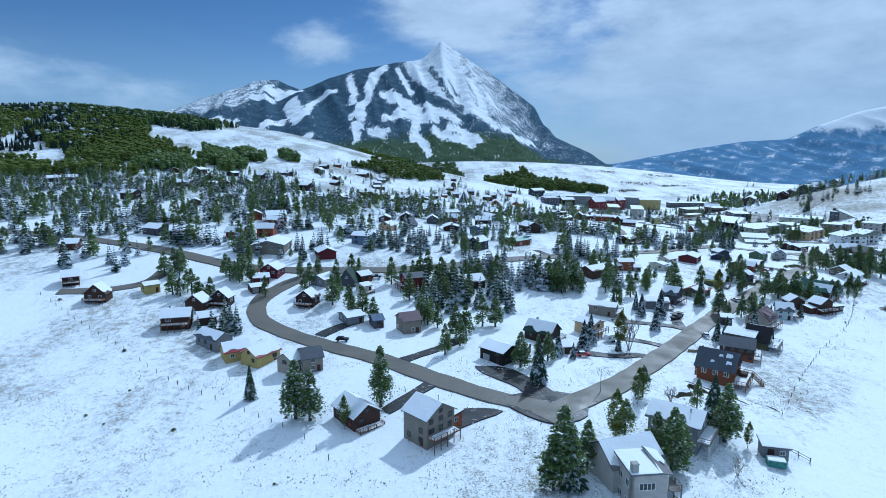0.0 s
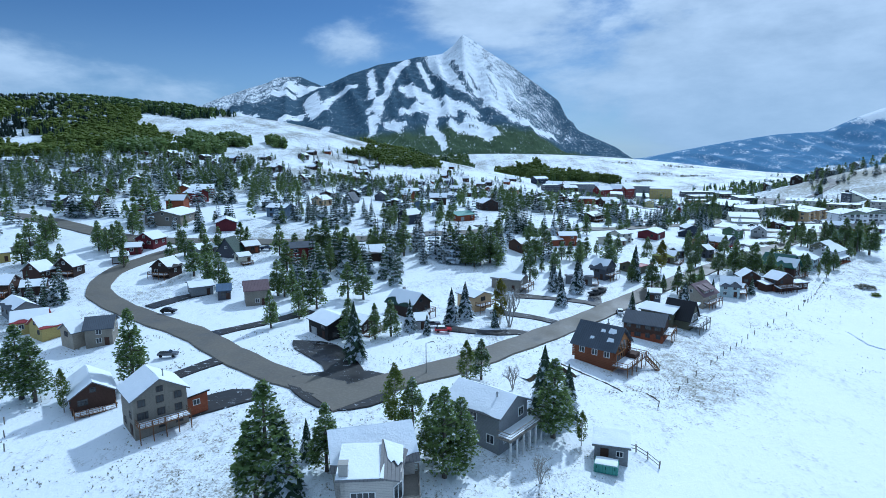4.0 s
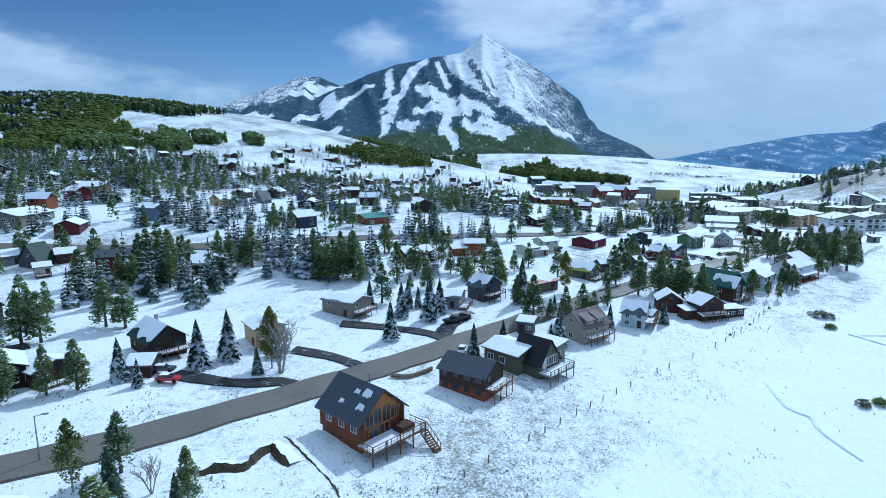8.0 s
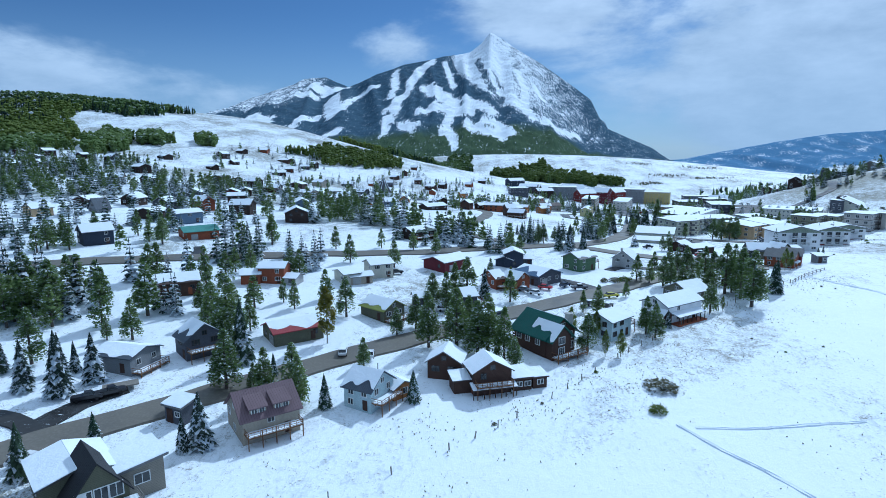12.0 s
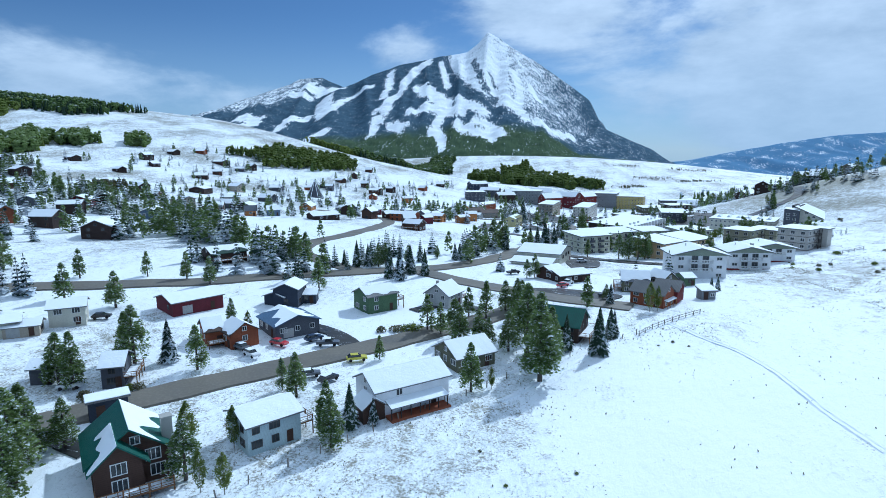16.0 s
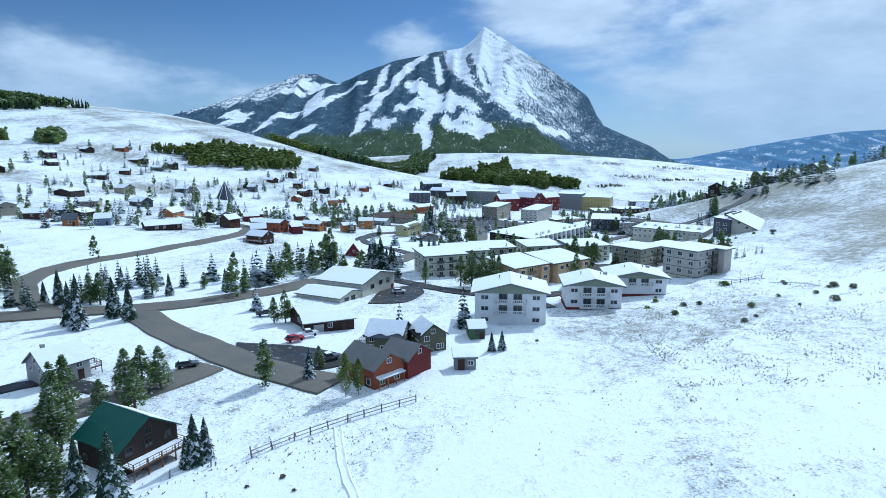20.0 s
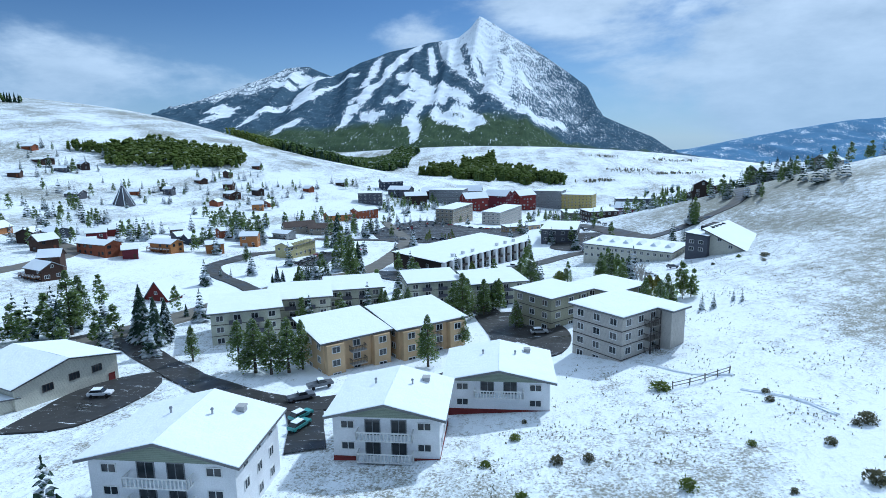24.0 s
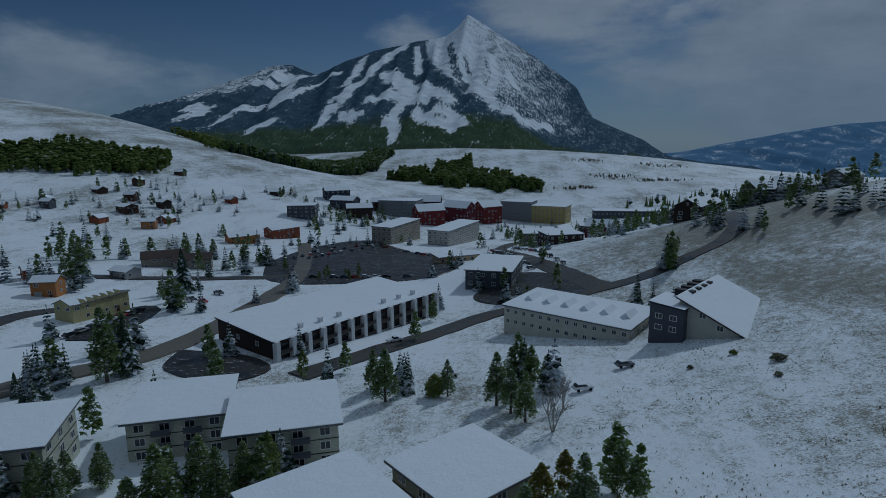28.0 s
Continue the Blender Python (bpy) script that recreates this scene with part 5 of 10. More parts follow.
house("house", 127.4, 483.9, 70, 8.0, 7.1, 5.0, 2.3, "brown", "brown", "brown timber house with snowy roof on the slope", 1.0, detail=1, smoke=2, size=0.85)
house("house", -140.6, 605.7, -25, 12.0, 9.5, 3.0, 1.7, "darkbrown", "brown", "dark brown timber house with snowy roof on the slope", 1.0, detail=1, smoke=0, size=0.85)
house("house", -231.3, 555.6, 110, 12.0, 10.5, 3.0, 1.7, "brown", "brown", "brown timber house with snowy roof on the slope", 1.0, detail=1, smoke=1, size=0.85)
house("house", -179.1, 556.8, 70, 10.0, 8.7, 3.6, 1.7, "darkbrown", "slate", "dark brown timber house with snowy roof on the slope", 1.0, detail=1, smoke=1, size=0.85)
house("house", -188.7, 520.6, 110, 11.0, 9.2, 3.6, 2.0, "slate", "slate", "slate-grey board house with snowy roof on the slope", 1.0, detail=1, smoke=1, size=0.85)
house("house", -198.6, 401.6, 160, 12.0, 9.0, 5.0, 2.3, "darkbrown", "brown", "dark brown timber house with snowy roof on the slope", 1.0, detail=1, smoke=1, size=0.85)
house("house", -150.0, 383.0, 110, 11.0, 9.0, 3.0, 2.1, "brown", "grey", "brown timber house with snowy roof on the slope", 1.0, detail=1, smoke=1, size=0.85)
house("house", -139.6, 408.2, -25, 10.0, 7.5, 3.6, 2.4, "darkbrown", "slate", "dark brown timber house with snowy roof on the slope", 1.0, detail=1, smoke=1, size=0.85)
house("house", -152.0, 551.8, -25, 12.0, 9.9, 5.0, 2.5, "darkbrown", "brown", "dark brown timber house with snowy roof on the slope", 1.0, detail=1, smoke=2, size=0.85)
house("house", -103.4, 510.1, -25, 12.0, 10.5, 5.0, 2.0, "darkbrown", "grey", "dark brown timber house with snowy roof on the slope", 1.0, detail=1, smoke=1, size=0.85)
house("house", -89.4, 587.3, -25, 10.0, 7.3, 3.0, 1.8, "darkbrown", "slate", "dark brown timber house with snowy roof on the slope", 1.0, detail=1, smoke=1, size=0.85)
house("house", -135.9, 317.2, 160, 14.0, 10.6, 3.0, 2.3, "brown", "brown", "brown timber house with snowy roof on the slope", 1.0, detail=1, smoke=2, size=0.85)
house("house", -116.4, 277.1, 20, 12.0, 10.3, 5.0, 2.1, "brown", "slate", "brown timber house with snowy roof on the slope", 1.0, detail=1, smoke=2, size=0.85)
house("house", -80.7, 305.8, -25, 10.0, 8.1, 5.0, 1.9, "red", "slate", "red timber house with snowy roof on the slope", 1.0, detail=1, smoke=0, size=0.85)
house("house", -84.2, 322.2, 20, 12.0, 9.8, 5.0, 2.3, "rust", "grey", "rust-red timber house with snowy roof on the slope", 1.0, detail=1, smoke=0, size=0.85)
house("house", -32.6, 277.5, 160, 11.0, 8.1, 5.0, 1.6, "blue", "slate", "blue-grey board house with snowy roof on the slope", 1.0, detail=1, smoke=2, size=0.85)
house("house", -43.2, 300.0, 20, 10.0, 7.1, 3.0, 1.7, "darkbrown", "grey", "dark brown timber house with snowy roof on the slope", 1.0, detail=1, smoke=0, size=0.85)
house("house", -71.3, 260.8, 90, 20.0, 16.2, 3.6, 2.1, "taupe", "grey", "taupe board house with snowy roof on the slope", 1.0, detail=1, smoke=2, size=0.85)
house("house", -47.0, 253.2, 110, 12.0, 8.6, 3.0, 1.8, "barnred", "slate", "barn-red board house with snowy roof on the slope", 1.0, detail=1, smoke=1, size=0.85)
house("house", -92.7, 279.9, 0, 9.0, 7.0, 3.6, 2.5, "red", "brown", "red timber house with snowy roof on the slope", 1.0, detail=1, smoke=0, size=0.85)
house("house", -14.9, 413.9, 110, 12.0, 9.3, 3.0, 2.1, "slate", "slate", "slate-grey board house with snowy roof on the slope", 1.0, detail=1, smoke=1, size=0.85)
house("house", 2.5, 480.7, 0, 12.0, 9.7, 3.6, 2.6, "brown", "brown", "brown timber house with snowy roof on the slope", 1.0, detail=1, smoke=1, size=0.85)
house("house", -47.0, 729.9, -25, 9.0, 7.1, 5.0, 2.2, "darkbrown", "grey", "dark brown timber house with snowy roof on the slope", 1.0, detail=1, smoke=1, size=0.85)
house("house", 83.9, 690.7, 90, 10.0, 7.3, 3.6, 2.2, "rust", "grey", "rust-red timber house with snowy roof on the slope", 1.0, detail=1, smoke=0, size=0.85)
house("house", 15.6, 399.7, 20, 11.0, 7.9, 5.0, 1.6, "darkbrown", "slate", "dark brown timber house with snowy roof on the slope", 1.0, detail=1, smoke=0, size=0.85)
house("house", 33.4, 457.6, -25, 11.0, 9.7, 5.0, 1.7, "beige", "slate", "beige board house with snowy roof on the slope", 1.0, detail=1, smoke=2, size=0.85)
house("house", 63.8, 467.8, 90, 10.0, 9.0, 3.6, 1.9, "darkbrown", "brown", "dark brown timber house with snowy roof on the slope", 1.0, detail=1, smoke=2, size=0.85)
house("house", -14.3, 360.6, 90, 10.0, 8.2, 3.6, 2.3, "darkbrown", "grey", "dark brown timber house with snowy roof on the slope", 1.0, detail=1, smoke=1, size=0.85)
house("house", 1.7, 357.9, 90, 10.0, 7.8, 3.6, 2.5, "slate", "brown", "slate-grey board house with snowy roof on the slope", 1.0, detail=1, smoke=1, size=0.85)
house("house", -26.5, 347.8, 90, 11.0, 8.0, 3.0, 1.7, "brown", "brown", "brown timber house with snowy roof on the slope", 1.0, detail=1, smoke=2, size=0.85)
house("house", -293.8, 477.0, 20, 14.0, 9.9, 3.0, 2.4, "slate", "brown", "slate-grey board house with snowy roof on the slope", 1.0, detail=1, smoke=0, size=0.85)
house("house", -341.9, 513.5, 90, 14.0, 11.4, 3.0, 2.5, "darkbrown", "slate", "dark brown timber house with snowy roof on the slope", 1.0, detail=1, smoke=0, size=0.85)
house("house", -284.1, 486.2, 20, 10.0, 7.5, 3.0, 2.3, "brown", "brown", "brown timber house with snowy roof on the slope", 1.0, detail=1, smoke=1, size=0.85)
house("house", -131.5, 285.6, -25, 12.0, 9.9, 3.6, 2.1, "slate", "brown", "slate-grey board house with snowy roof on the slope", 1.0, detail=1, smoke=0, size=0.85)
house("house", -79.6, 283.8, 0, 9.0, 6.8, 5.0, 2.3, "rust", "grey", "rust-red timber house with snowy roof on the slope", 1.0, detail=1, smoke=1, size=0.85)
house("house", -98.3, 331.7, 110, 12.0, 8.5, 3.6, 2.0, "rust", "slate", "rust-red timber house with snowy roof on the slope", 1.0, detail=1, smoke=0, size=0.85)
house("house", -192.1, 478.0, 0, 11.0, 8.3, 3.6, 2.3, "barnred", "grey", "barn-red board house with snowy roof on the slope", 1.0, detail=1, smoke=0, size=0.85)
house("house", -166.1, 492.1, 110, 12.0, 8.9, 3.6, 2.4, "darkbrown", "slate", "dark brown timber house with snowy roof on the slope", 1.0, detail=1, smoke=2, size=0.85)
house("house", -207.7, 553.9, 70, 11.0, 9.2, 5.0, 2.2, "darkbrown", "slate", "dark brown timber house with snowy roof on the slope", 1.0, detail=1, smoke=2, size=0.85)
house("house", -167.8, 471.6, 90, 10.0, 8.4, 5.0, 1.8, "darkbrown", "brown", "dark brown timber house with snowy roof on the slope", 1.0, detail=1, smoke=1, size=0.85)
house("house", -153.5, 515.5, 90, 9.0, 6.8, 3.0, 2.3, "darkbrown", "grey", "dark brown timber house with snowy roof on the slope", 1.0, detail=1, smoke=2, size=0.85)
house("house", -65.9, 457.6, 70, 9.0, 7.5, 3.6, 2.5, "brown", "brown", "brown timber house with snowy roof on the slope", 1.0, detail=1, smoke=0, size=0.85)
house("house", -82.8, 450.4, 20, 11.0, 9.2, 3.6, 2.6, "taupe", "brown", "taupe board house with snowy roof on the slope", 1.0, detail=1, smoke=0, size=0.85)
house("house", 11.6, 331.0, 90, 12.0, 9.7, 3.0, 1.7, "darkbrown", "slate", "dark brown timber house with snowy roof on the slope", 1.0, detail=1, smoke=0, size=0.85)
house("house", 15.7, 363.5, -25, 9.0, 7.7, 5.0, 2.5, "rust", "grey", "rust-red timber house with snowy roof on the slope", 1.0, detail=1, smoke=1, size=0.85)
house("house", 0.1, 426.3, 110, 13.0, 11.6, 3.6, 2.3, "barnred", "brown", "barn-red board house with snowy roof on the slope", 1.0, detail=1, smoke=0, size=0.85)
house("house", 33.5, 364.3, 0, 11.0, 8.2, 5.0, 2.4, "darkbrown", "grey", "dark brown timber house with snowy roof on the slope", 1.0, detail=1, smoke=0, size=0.85)
house("house", 61.1, 354.6, 110, 12.0, 10.8, 5.0, 2.5, "darkbrown", "grey", "dark brown timber house with snowy roof on the slope", 1.0, detail=1, smoke=0, size=0.85)
house("house", 33.1, 513.6, 20, 12.0, 8.8, 3.0, 1.7, "beige", "slate", "beige board house with snowy roof on the slope", 1.0, detail=1, smoke=0, size=0.85)
house("house", 51.5, 473.2, 0, 10.0, 7.2, 3.6, 2.3, "slate", "slate", "slate-grey board house with snowy roof on the slope", 1.0, detail=1, smoke=1, size=0.85)
house("house", 38.6, 706.9, 0, 8.0, 6.5, 5.0, 2.0, "slate", "slate", "slate-grey board house with snowy roof on the slope", 1.0, detail=1, smoke=0, size=0.85)
house("house", 61.5, 755.5, 0, 9.0, 6.5, 5.0, 2.2, "brown", "brown", "brown timber house with snowy roof on the slope", 1.0, detail=1, smoke=2, size=0.85)
house("house", 106.0, 515.2, -25, 12.0, 9.3, 3.0, 1.7, "slate", "slate", "slate-grey board house with snowy roof on the slope", 1.0, detail=1, smoke=1, size=0.85)
house("house", 114.6, 691.4, 20, 9.0, 7.4, 5.0, 1.9, "orange", "slate", "orange timber house with snowy roof on the slope", 1.0, detail=1, smoke=0, size=0.85)
house("house", 116.0, 793.4, -25, 9.0, 7.3, 3.6, 2.4, "rust", "grey", "rust-red timber house with snowy roof on the slope", 1.0, detail=1, smoke=1, size=0.85)


# ---- buildings with shapes of their own ----
def log_house():
    """Log house with a slate roof, log ends, a glazed gable and a deck with steps."""
    x, y, w, d, h, rise = 71.1, 145.0, 8.4, 7.6, 4.6, 3.3
    e = site("log_house", x, y, -39, "red-brown log house with slate roof, glazed gable and deck")
    gable(e, w, d, h, rise, WALLS["log"], ROOFS["slate"], 0.75, 0, bare=(-1, 1), sink=0.0)
    part("basement", new_box(-w / 2 + 0.02, w / 2 - 0.02, -d / 2 + 0.02, d / 2 - 0.02, -2.4, 1.3), WALLS["tan"], e, "tan stucco basement wall")
    for sy in (-1, 1):
        for sx in (-1, 1):
            for k in range(9):
                bm = bmesh.new()
                bmesh.ops.create_cone(bm, cap_ends=True, segments=8, radius1=0.17, radius2=0.17, depth=0.7,
                                      matrix=Matrix.Translation((sx * (w / 2 + 0.2), sy * (d / 2 - 0.1), 1.45 + k * 0.36)) @ Matrix.Rotation(radians(90), 4, "Y"))
                part("log_end", bm, WALLS["log"], e)
    prism_bm = bmesh.new()
    prism(prism_bm, [(-d / 2 - 0.1, h - 0.4), (d / 2 + 0.1, h - 0.4), (0, h + rise - 0.35)], w / 2 + 0.01, w / 2 + 0.06)
    part("gable_board", prism_bm, WALLS["orange"], e, "orange timber gable boards")
    for a, z, ww, hh in ((-2.3, 4.0, 1.3, 1.8), (-0.8, 4.2, 1.3, 2.2), (0.8, 4.2, 1.3, 2.2), (2.3, 4.0, 1.3, 1.8), (-1.6, 2.1, 1.6, 1.4), (0.4, 2.1, 1.6, 1.4)):
        window(e, ww, hh, pose(w / 2 + 0.06, a, z, 0, 0, 90), WALLS["orange"], 2, 1)
    for a in (-2.6, 0.2, 2.8):
        window(e, 1.0, 1.1, wall_at("s", a, 3.1, w, d), TRIM, 2, 1)
    for a in (-2, 2):
        window(e, 1.0, 1.1, wall_at("n", a, 3.1, w, d), TRIM, 2, 1)
    flue(e, 0.8, 0.9, h + rise * 0.6, h + rise + 1.0)
    for i, (u, v, r) in enumerate(((0.1, 0.35, 0.55), (0.33, 0.3, 0.9), (0.36, 0.72, 0.75), (-0.1, 0.75, 0.5))):
        k = rise / (d / 2)
        yy = -(d / 2) * v
        zz = h + rise - k * abs(yy) + 0.22
        part("snow_patch", snow_sheet([(u * w - r, yy - r * 0.6, zz - k * r * 0.6), (u * w + r, yy - r * 0.5, zz - k * r * 0.5), (u * w + r * 0.7, yy + r * 0.5, zz + k * r * 0.5),
                                       (u * w - r * 0.8, yy + r * 0.6, zz + k * r * 0.6)], 0.12, 40 + i, 0.3, 8, 5), ROOF_SNOW, e)
    before = set(e.children)
    deck(e, -4.6, 5.4, -w / 2 - 3.4, -w / 2, 1.35, DECK, -2.6)
    for k in range(10):
        part("step", new_box(5.4 - 1.2, 5.4, -w / 2 - 3.5 - 0.28 * (k + 1), -w / 2 - 3.5 - 0.28 * k, 1.2 - k * 0.24 - 0.06, 1.2 - k * 0.24), DECK, e)
    for xx in (4.15, 5.45):
        bm = bmesh.new()
        beam(bm, (xx, -w / 2 - 3.4, 1.1), (xx, -w / 2 - 6.3, -1.3), 0.09)
        beam(bm, (xx, -w / 2 - 3.4, 2.2), (xx, -w / 2 - 6.3, -0.2), 0.05)
        for k in range(5):
            beam(bm, (xx, -w / 2 - 3.6 - 0.6 * k, 1.0 - 0.5 * k), (xx, -w / 2 - 3.6 - 0.6 * k, 2.0 - 0.5 * k), 0.04)
        part("stair_rail", bm, DECK, e)
    bm = new_box(1.6, 4.2, -w / 2 - 2.4, -w / 2 - 0.4, 1.35, 2.3)
    bmesh.ops.bevel(bm, geom=bm.edges[:], offset=0.12, segments=2, affect="EDGES")
    part("hot_tub", bm, WALLS["brown"], e, "covered brown hot tub on the deck")
    m = pose(0, 0, 0, 0, 0, 90)
    for o in e.children:
        if o not in before:
            o.matrix_basis = m @ o.matrix_basis


log_house()


def tower_house():
    """Grey house: a flat-roofed front block with a glazed bay, a chimney, balconies and a hipped back wing."""
    e = site("house", 30.4, 91.0, 4, "grey board house with snowy roofs, chimney, glazed bay and balconies", drop=0.4)
    w, d, h = 7.0, 6.4, 6.9
    flat_roof(e, w - 2.4, d, h, WALLS["mauve"], ROOFS["grey"], 0.35, 0.35, x=-1.2, sink=2.5, seed=3)
    bm = bmesh.new()
    prof = [(1.1, -d / 2), (2.4, -d / 2), (3.5, -d / 2 + 1.6), (3.5, d / 2), (1.1, d / 2)]
    lo = [bm.verts.new((x, y, -2.5)) for x, y in prof]
    hi = [bm.verts.new((x, y, h)) for x, y in prof]
    bm.faces.new(hi)
    for i in range(5):
        bm.faces.new((lo[i], lo[(i + 1) % 5], hi[(i + 1) % 5], hi[i]))
    part("bay", bm, WALLS["mauve"], e)
    bm = bmesh.new()
    slab(bm, (1.0, -d / 2 - 0.4, h - 0.35), (3.2, -d / 2 - 0.4, h - 0.75), (4.1, d / 2, h - 0.75), (1.0, d / 2 + 0.3, h + 0.55), 0.2)
    bmesh.ops.translate(bm, verts=bm.verts[:], vec=(0, 0, 0.72))
    bmesh.ops.recalc_face_normals(bm, faces=bm.faces)
    part("bay_roof", bm, ROOFS["grey"], e, "grey bay roof swept half clear of snow")
    part("roof_snow", snow_sheet([(2.0, -1.0, h + 0.32), (3.5, -0.8, h + 0.12), (3.6, d / 2, h + 0.42), (1.2, d / 2 + 0.2, h + 1.2)], 0.2, 6, 0.3), ROOF_SNOW, e)
    gable(e, 9.6, 8.0, 5.6, 2.6, WALLS["mauve"], ROOFS["grey"], 0.6, 1.0, 8, x=-0.6, y=d / 2 + 3.4, turn=12, ragged=0.2)
    chimney(e, -w / 2 + 0.5, -d / 2 + 0.5, -1.0, h + 1.9, WALLS["concrete"], 0.5)
    for f in range(2):
        z = 1.5 + f * 3.3
        window(e, 2.6, 1.1, wall_at("s", -0.9, z, w, d), TRIM, 2, 3)
        for k in range(3):
            window(e, 1.15, 1.9, pose(3.5, -0.7 + 1.5 * k, z, 0, 0, 90), TRIM, 2, 1)
        window(e, 1.5, 1.9, pose(2.95, -d / 2 + 0.8, z, 0, 0, 55.5), TRIM, 2, 1)
        for a in (-1.6, 1.0):
            window(e, 1.1, 1.2, wall_at("w", a, z, w, d), TRIM, 2, 1)
    for f in range(2):
        before = set(e.children)
        deck(e, -2.6, 4.4, -w / 2 - 2.0, -w / 2, 0.1 + 3.2 * f, GREYWOOD, -3.0, snow=f == 0)
        m = pose(0, 0, 0, 0, 0, 90)
        for ob in e.children:
            if ob not in before:
                ob.matrix_basis = m @ ob.matrix_basis


tower_house()


def post_house():
    e = site("house", 45.0, 110.8, -39, "grey house with snowy gable roof and deck on tall white posts")
    w, d, h, rise = 9.4, 7.4, 5.4, 1.8
    gable(e, w, d, h, rise, WALLS["grey"], ROOFS["grey"], 0.6, 1.0, 12, ragged=0.1)
    houses_windows(e, w, d, h, rise, 0.1, 2, 31, TRIM)
    flue(e, 2.6, -1.2, h, h + 2.2)
    before = set(e.children)
    part("deck_floor", new_box(-4.4, 4.4, -w / 2 - 2.4, -w / 2, 2.5, 2.75), GREYWOOD, e)
    for k in range(6):
        xx = -4.2 + 8.4 * k / 5
        part("post", new_box(xx - 0.11, xx + 0.11, -w / 2 - 2.35, -w / 2 - 2.13, -3.6, 2.5), TRIM, e, "tall white deck post")
    for p, q in (((-4.35, -w / 2 - 2.35), (4.35, -w / 2 - 2.35)), ((-4.35, -w / 2 - 2.35), (-4.35, -w / 2)), ((4.35, -w / 2 - 2.35), (4.35, -w / 2))):
        bm = bmesh.new()
        beam(bm, (*p, 3.75), (*q, 3.75), 0.06)
        beam(bm, (*p, 3.3), (*q, 3.3), 0.035)
        beam(bm, (*p, 2.95), (*q, 2.95), 0.035)
        part("rail", bm, GREYWOOD, e)
    part("deck_snow", snow_sheet([(-4.2, -w / 2 - 2.2, 2.75), (4.2, -w / 2 - 2.2, 2.75), (4.2, -w / 2, 2.75), (-4.2, -w / 2, 2.75)], 0.15, 9), ROOF_SNOW, e)
    m = pose(0, 0, 0, 0, 0, 90)
    for ob in e.children:
        if ob not in before:
            ob.matrix_basis = m @ ob.matrix_basis


post_house()


def olive_house():
    e = site("house", 96.5, 174.2, -42, "olive house with low snowy roof, steep dark gable and deck")
    gable(e, 8.0, 7.4, 3.6, 1.0, WALLS["olive"], ROOFS["grey"], 0.5, 1.0, 3, x=-2.0, y=-0.8)
    gable(e, 6.6, 6.0, 2.4, 3.9, WALLS["olive"], ROOFS["black"], 0.4, 0, 3, x=2.4, y=0.4, bare=(-1, 1))
    flat_roof(e, 5.4, 5.0, 3.4, WALLS["taupe"], ROOFS["grey"], 0.6, 0.5, x=1.4, y=5.2)
    for a in (-1.4, 0.2, 1.7):
        window(e, 1.3, 1.5, pose(5.7, 0.4 + a, 2.6, 0, 0, 90), TRIM, 2, 1)
    window(e, 1.6, 1.2, pose(4.1, 5.2, 2.0, 0, 0, 90), TRIM, 2, 1)
    for a in (-4.4, -1.6):
        window(e, 1.2, 1.1, pose(a, -4.5, 2.1), TRIM, 2, 1)
    door_on(e, pose(5.7, -1.4, 1.3, 0, 0, 90), TRIM)
    before = set(e.children)
    deck(e, -3.4, 4.2, -8.6, -5.75, 1.2, GREYWOOD, -2.0)
    m = pose(0, 0, 0, 0, 0, 90)
    for ob in e.children:
        if ob not in before:
            ob.matrix_basis = m @ ob.matrix_basis


olive_house()


